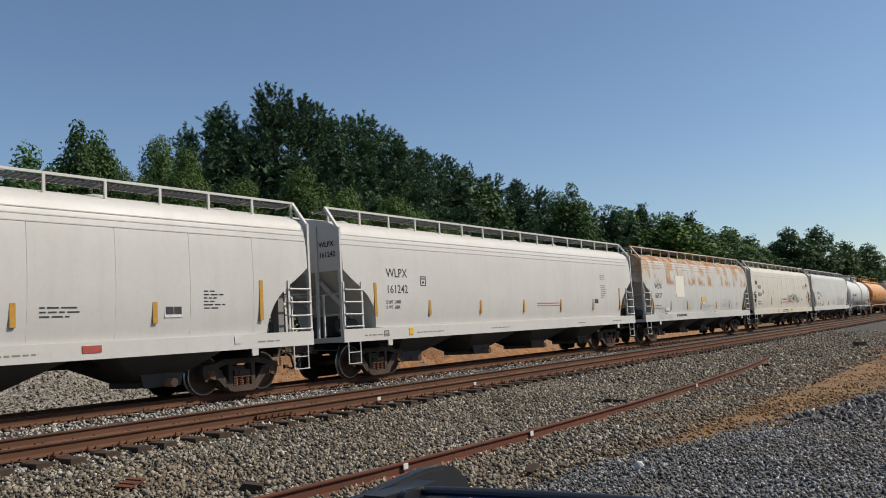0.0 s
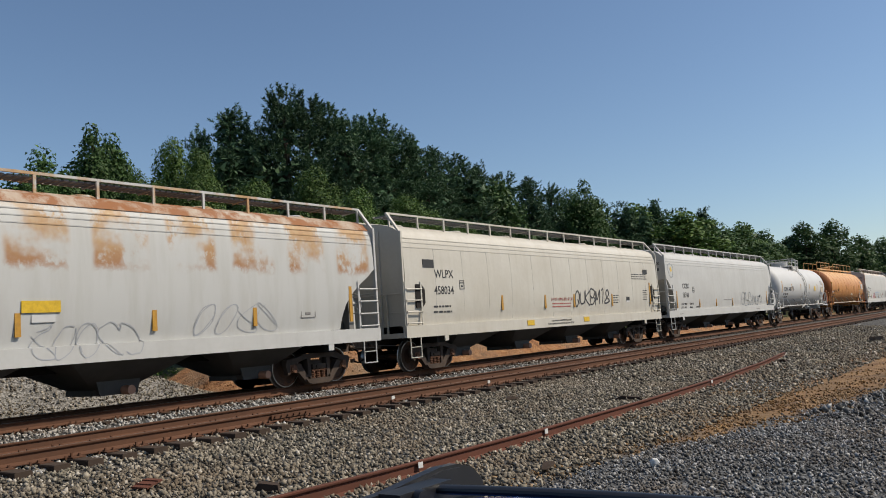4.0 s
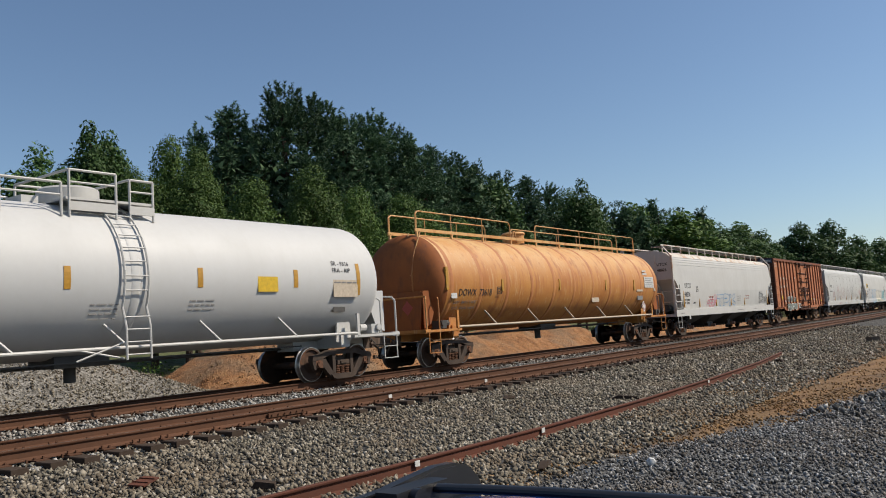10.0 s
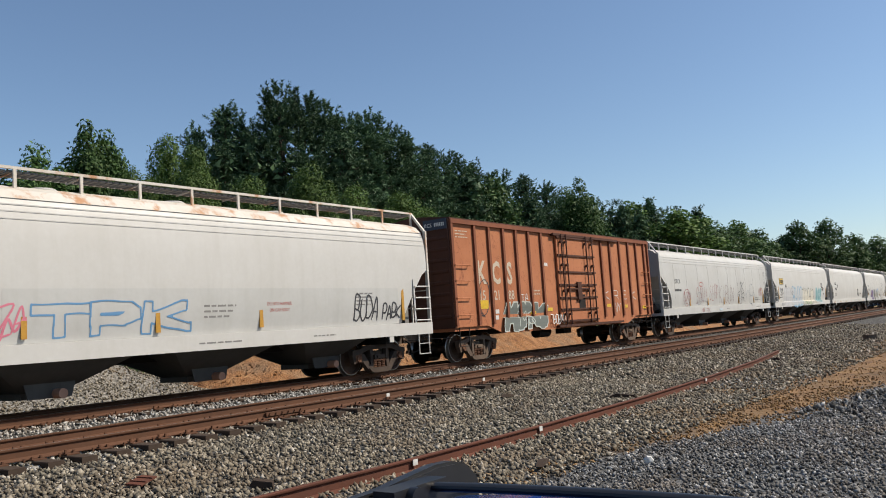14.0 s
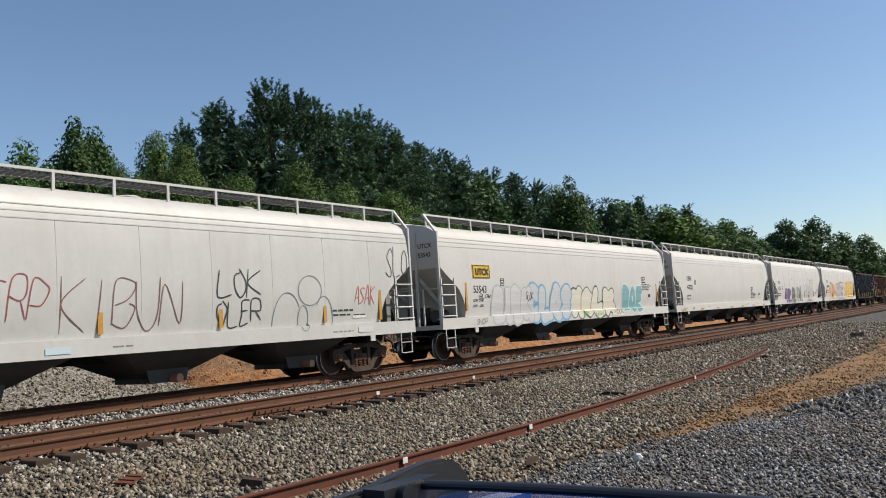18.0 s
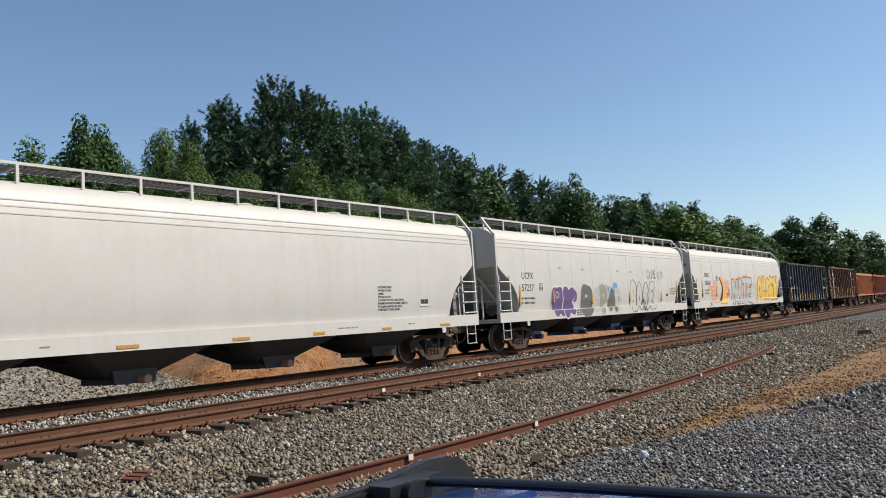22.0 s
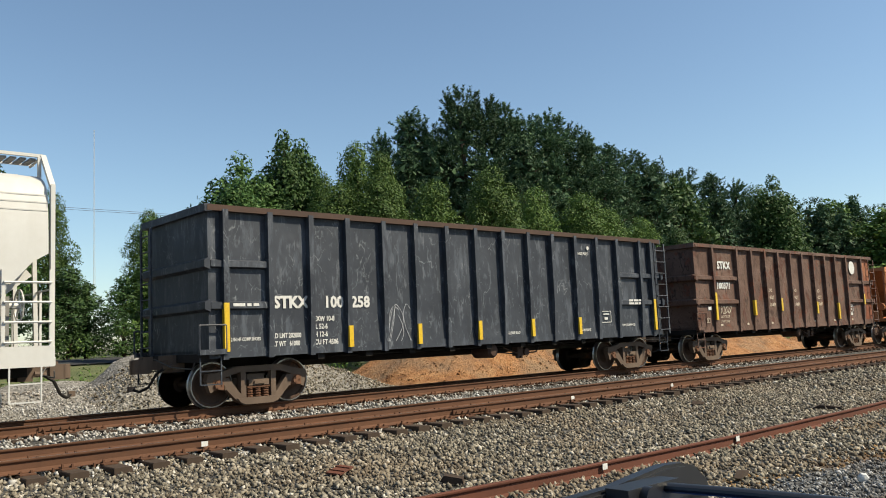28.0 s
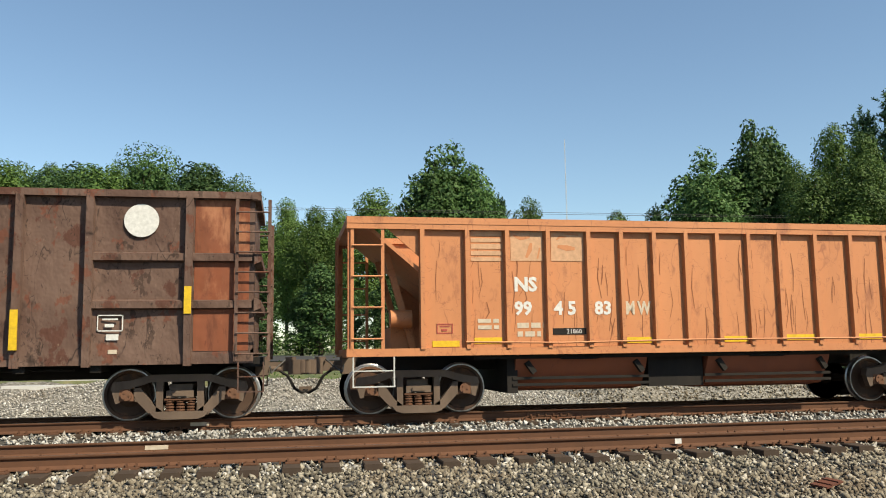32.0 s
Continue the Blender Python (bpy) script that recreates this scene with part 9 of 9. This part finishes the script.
M["stones_soil"] = stone_mat("soil_pebbles", [(0.0, (0.070, 0.036, 0.013)), (0.4, (0.185, 0.096, 0.032)), (0.8, (0.300, 0.175, 0.070)), (1.0, (0.430, 0.320, 0.210))])
scatter("soil_clods", "brown clods and pebbles in the dirt strip", ((7.5, 18, 2.8, 6.0, 230), (18, 40, 1.2, 6.4, 70)), 0.05, "stones_soil", 5, lambda x, y, r: -0.15 <= strip(x, y) <= 2.0 and r < 0.55 + 1.1 * noise.noise((x * 0.9, y * 1.3, 6)) - 0.35 * max(0, strip(x, y) - 1))

# ---- clay heaps beyond the far track ----


def heap(name, label, x0, x1, y0, y1, height, seed, mat="clay"):
    """A ragged heap of spoil as a heightfield with lumps."""
    nx, ny = int((x1 - x0) / 0.28), int((y1 - y0) / 0.28)

    def height_at(x, yy):
        y = yy - bend(x)
        u, v = (x - x0) / (x1 - x0), (y - y0) / (y1 - y0)
        env = max(0, min(1, 5.0 * u, 5.0 * (1 - u))) * max(0, min(1, 2.6 * v, 4.0 * (1 - v)))
        s = 0.62 + 0.38 * noise.noise((x * 0.33 + seed, y * 0.4, seed))
        lump = 0.10 * noise.noise((x * 1.3, y * 1.3, seed)) + 0.06 * noise.noise((x * 3.1, y * 3.1, seed)) + 0.03 * noise.noise((x * 7, y * 7, seed))
        return ground_z(x, yy) - 0.04 + env * (height * s + lump)
    vs = []
    for i in range(nx + 1):
        for j in range(ny + 1):
            x = x0 + (x1 - x0) * i / nx
            yy = y0 + (y1 - y0) * j / ny + bend(x)
            vs.append((x, yy, height_at(x, yy)))
    m = ny + 1
    fs = [(i * m + j, (i + 1) * m + j, (i + 1) * m + j + 1, i * m + j + 1) for i in range(nx) for j in range(ny)]
    top = thing(name, label, "earth")
    part("spoil", MB().add(vs, fs), mat, top)
    return height_at


clay_at = heap("clay_heap", "raw orange clay heap beyond the far track", 18.8, 33.5, 22.4, 29.0, 2.75, 3)
heap("clay_heap", "raw orange clay bank beyond the far track", 31.5, 54, 22.4, 29.0, 2.25, 8)
heap("clay_heap", "low orange clay spoil beyond the far track", 52, 96, 22.4, 29, 1.5, 15)
bank_at = heap("gravel_bank", "loose pale gravel bank beyond the far track", -16, 17, 22.4, 30, 1.1, 21, "ballast")
heap_at = heap("gravel_heap", "grey-brown gravel heap beyond the far track", 7.5, 19, 22.4, 28, 2.0, 33, "ballast")
scatter("heap_gravel", "angular gravel lying on the heap", ((7.5, 19, 22.4, 25.6, 110),), 0.085, "stones", 16, None, heap_at)
scatter("bank_gravel", "pale angular gravel lying on the bank", ((-16, 17, 22.4, 26.6, 130),), 0.075, "stones_clean", 14, None, bank_at)
scatter("heap_clods", "orange clay clods and stones on the heaps", ((18.8, 33.5, 22.4, 25.6, 14),), 0.10, "clay", 15, None, clay_at)

# ---- far side of the yard ----
cab = thing("utility_cabinet", "white steel utility cabinet on the far side of the yard", "cabinet")
part("body", MB().box(-0.85, 0.85, -0.5, 0.5, 0.1, 2.35), "tank_white", cab)
part("lid", MB().box(-0.92, 0.92, -0.57, 0.57, 2.35, 2.45), "tank_white", cab)
part("plinth", MB().box(-0.9, 0.9, -0.55, 0.55, -0.3, 0.1), "grey_white", cab)
for x in (-0.42, 0.42):
    dd = part("door", MB().box(x - 0.39, x + 0.39, -0.53, -0.5, 0.2, 2.25), "tank_white", cab)
    part("handle", MB().box(x - 0.3, x - 0.26, -0.56, -0.53, 1.1, 1.3), "dark_grey", dd)
cab.matrix_basis = pose(-7.6, 33.5, ground_z(-7.6, 33.5))
bn = thing("concrete_beam", "white precast beam resting on two blocks", "concrete beam")
part("beam", MB().box(-2.1, 1.9, -0.25, 0.25, 0.62, 0.76), "tank_white", bn)
for x in (-1.4, 1.4):
    part("block", MB().box(x - 0.25, x + 0.25, -0.22, 0.22, -0.05, 0.62), "dark_grey", bn)
bn.matrix_basis = pose(-6.2, 27.0, ground_z(-6.2, 27.0))
sheet("road", -90, 20, 38.5, 43.5, 4.0, 1.0, "asphalt", "grey asphalt road behind the yard", 0.06, 0.0, False)
mast = thing("radio_mast", "thin distant guyed radio mast", "mast")
mk = 620.0
mx, my = 0.3214 * mk, 0.9222 * mk
tip = 1.146 + 0.2483 * mk * 1.0
mm = MB()
for a in (0.0, 2.09, 4.19):
    mm.cyl((0.7 * math.cos(a), 0.7 * math.sin(a), 0), (0.25 * math.cos(a), 0.25 * math.sin(a), tip), 0.14, 5, 0.07)
part("lattice", mm, "grey_white", mast)
mast.matrix_basis = pose(mx, my, 0)
for k, (yy, zz) in enumerate(((39.0, 7.9), (40.2, 8.02))):
    wire = thing("power_line", "thin dark overhead power line", "cable", "overhead lines")
    wm = MB()
    p = [(-80 + 10 * i, yy + 0.02 * i, zz + 0.0006 * (10 * i - 85) ** 2 * 0.2) for i in range(16)]
    ring = [(0.008 * math.cos(q), 0.008 * math.sin(q)) for q in (0, 1.57, 3.14, 4.71)]
    wm.add([(x, y + u, z + v) for x, y, z in p for u, v in ring],
           [(4 * i + j, 4 * i + 4 + j, 4 * i + 4 + (j + 1) % 4, 4 * i + (j + 1) % 4) for i in range(15) for j in range(4)])
    part("strand", wm, "dark_grey", wire)

# ---- weeds ----
def weeds(name, label, spots, per, size, mat, seed):
    rng = np.random.default_rng(seed)
    cs = [(x, y, ground_z(x, y) + h * 0.5) for x, y, h in spots]
    v = crown_cards(cs, per, size, 0.07, rng, 0.9)
    return tagged(new(name, cards_mesh(name, v, mat)), label, "plants", "", "stuff")


wr = random.Random(77)
weeds("undergrowth", "low green weeds along the foot of the wood", [(x, 28.5 + wr.uniform(0, 4), wr.uniform(0.3, 0.9)) for x in np.arange(-2, 90, 0.45)] + [(x, 44.8 + wr.uniform(0, 1.2), wr.uniform(0.8, 1.6)) for x in np.arange(-36, 26, 0.4)], 46, 0.36, "leaves", 3)
weeds("yard_weeds", "sparse green weeds at the edge of the yard", [(wr.uniform(10, 13), wr.uniform(0.5, 1.25), 0.1) for _ in range(26)], 60, 0.09, "leaves", 4)

# ---- parked car ----
M["car_blue"] = plain("blue_car_paint", (0.008, 0.045, 0.22), 0.16, 0.35, 0.05)
M["car_black"] = plain("black_trim", (0.014, 0.014, 0.016), 0.38)
M["rubber"] = plain("tyre_rubber", (0.02, 0.02, 0.02), 0.85)
gl, gnt, gb, gco = base_mat("dark_glass", 0.03)
gb.inputs["Base Color"].default_value = (0.02, 0.025, 0.03, 1)
M["car_glass"] = gl
car = thing("parked_car", "dark blue estate car with black roof rails and a crossbar", "car")
GZ = ground_z(0, 0)


def skin(rows):
    """A body panel from rows of (x, half width, z) across the car's middle line."""
    mb = MB()
    m = len(rows[0])
    vs = [p for r in rows for p in r]
    return mb.add(vs, [(i * m + j, (i + 1) * m + j, (i + 1) * m + j + 1, i * m + j + 1) for i in range(len(rows) - 1) for j in range(m - 1)])


YM = 0.17                      # middle line of the car
roof_rows = []
for x, z in ((-2.25, 0.55), (-2.15, 0.73), (-1.6, 0.82), (-0.8, 0.86), (0.0, 0.875), (0.5, 0.878), (0.95, 0.876), (1.14, 0.866), (1.20, 0.845), (1.24, 0.80)):
    roof_rows.append([(x, YM + w, z - 0.03 * (abs(w) / 0.66) ** 3) for w in np.linspace(-0.66, 0.66, 13)])
part("roof", skin(roof_rows), "car_blue", car)
for k in range(4):
    y = YM - 0.36 + 0.24 * k
    part("roof_bead", MB().prism([(-1.9, 0.77), (-1.6, 0.825), (-0.8, 0.865), (0.0, 0.881), (0.5, 0.884), (0.95, 0.882), (1.10, 0.872), (1.10, 0.82), (-1.9, 0.74)], y - 0.03, y + 0.03), "car_blue", car)
low = MB()
for s in (-1, 1):
    low.prism([(-2.3, -0.30), (2.05, -0.30), (2.15, 0.05), (1.95, 0.27), (1.1, 0.38), (-2.35, 0.40)], YM + s * 0.88 - 0.03, YM + s * 0.88 + 0.03)
low.box(1.1, 2.1, YM - 0.88, YM + 0.88, 0.2, 0.30)
low.box(-2.35, -2.25, YM - 0.86, YM + 0.86, -0.25, 0.42)
low.box(2.02, 2.12, YM - 0.86, YM + 0.86, -0.25, 0.22)
part("lower_body", low, "car_blue", car)
gs = MB()
for s in (-1, 1):
    gs.add([(-2.2, YM + s * 0.84, 0.40), (1.15, YM + s * 0.84, 0.38), (1.12, YM + s * 0.68, 0.79), (-2.05, YM + s * 0.68, 0.80)], [(0, 1, 2, 3)])
part("side_glass", gs, "car_glass", car)
part("windscreen", MB().add([(1.19, YM - 0.64, 0.82), (1.19, YM + 0.64, 0.82), (1.85, YM + 0.78, 0.30), (1.85, YM - 0.78, 0.30)], [(0, 1, 2, 3)]), "car_glass", car)
part("rear_glass", MB().add([(-2.18, YM - 0.62, 0.74), (-2.18, YM + 0.62, 0.74), (-2.34, YM + 0.74, 0.40), (-2.34, YM - 0.74, 0.40)], [(0, 1, 2, 3)]), "car_glass", car)
part("floor_pan", MB().box(-2.25, 2.0, YM - 0.8, YM + 0.8, -0.32, -0.24), "car_black", car)
for s in (-1, 1):
    y = YM + s * 0.595
    rr = MB()
    crest = [(-1.78, 0.80), (-1.75, 0.865), (-1.6, 0.905), (0.70, 0.915), (0.84, 0.918), (0.95, 0.930), (1.04, 0.938), (1.11, 0.935), (1.165, 0.920), (1.20, 0.893), (1.215, 0.86), (1.22, 0.815)]
    foot = [(0.99, 0.815), (0.97, 0.86), (0.93, 0.882), (0.84, 0.886), (-1.55, 0.875), (-1.62, 0.81)]
    rr.prism(crest + foot, y - 0.013, y + 0.013)
    inner = [(a, b - 0.008) for a, b in crest[1:-1]] + [(a, b + 0.006) for a, b in foot[1:-1]]
    rr.prism(inner, y - 0.021, y + 0.021)
    part("roof_rail", rr, "car_black", car)
    cl = MB()
    cl.box(0.80, 0.99, y - s * 0.05 - 0.03, y - s * 0.05 + 0.03, 0.875, 0.922)
    part("bar_clamp", cl, "car_black", car)
    part("clamp_knob", MB().cyl((0.86, y - s * 0.08, 0.90), (0.86, y - s * 0.10, 0.90), 0.024, 16), "car_black", car)
cb = MB()
bar = [(YM - 0.58 + 1.16 * k / 14) for k in range(15)]
ring = [(0.017 * math.cos(6.283 * q / 12), 0.011 * math.sin(6.283 * q / 12)) for q in range(12)]
cb.add([(0.945 + u, y, 0.905 + 0.012 * (1 - ((y - YM) / 0.58) ** 2) + v) for y in bar for u, v in ring],
       [(12 * i + j, 12 * i + 12 + j, 12 * i + 12 + (j + 1) % 12, 12 * i + (j + 1) % 12) for i in range(14) for j in range(12)])
part("crossbar", cb, "car_black", car)
for x in (-1.45, 1.3):
    for s in (-1, 1):
        wc = (x, YM + s * 0.80, GZ + 0.33 + 0.12)
        wh = part("wheel", MB().lathe([(-0.1, 0.2), (-0.11, 0.30), (-0.08, 0.33), (0.08, 0.33), (0.11, 0.30), (0.1, 0.2)], 26, "y", wc), "rubber", car)
        part("rim", MB().lathe([(-0.09, 0.05), (-0.1, 0.2), (0.1, 0.2), (0.09, 0.05)], 20, "y", wc), "grey_white", wh)
car.matrix_basis = pose(0.60, 0.49, -0.12)

motions()
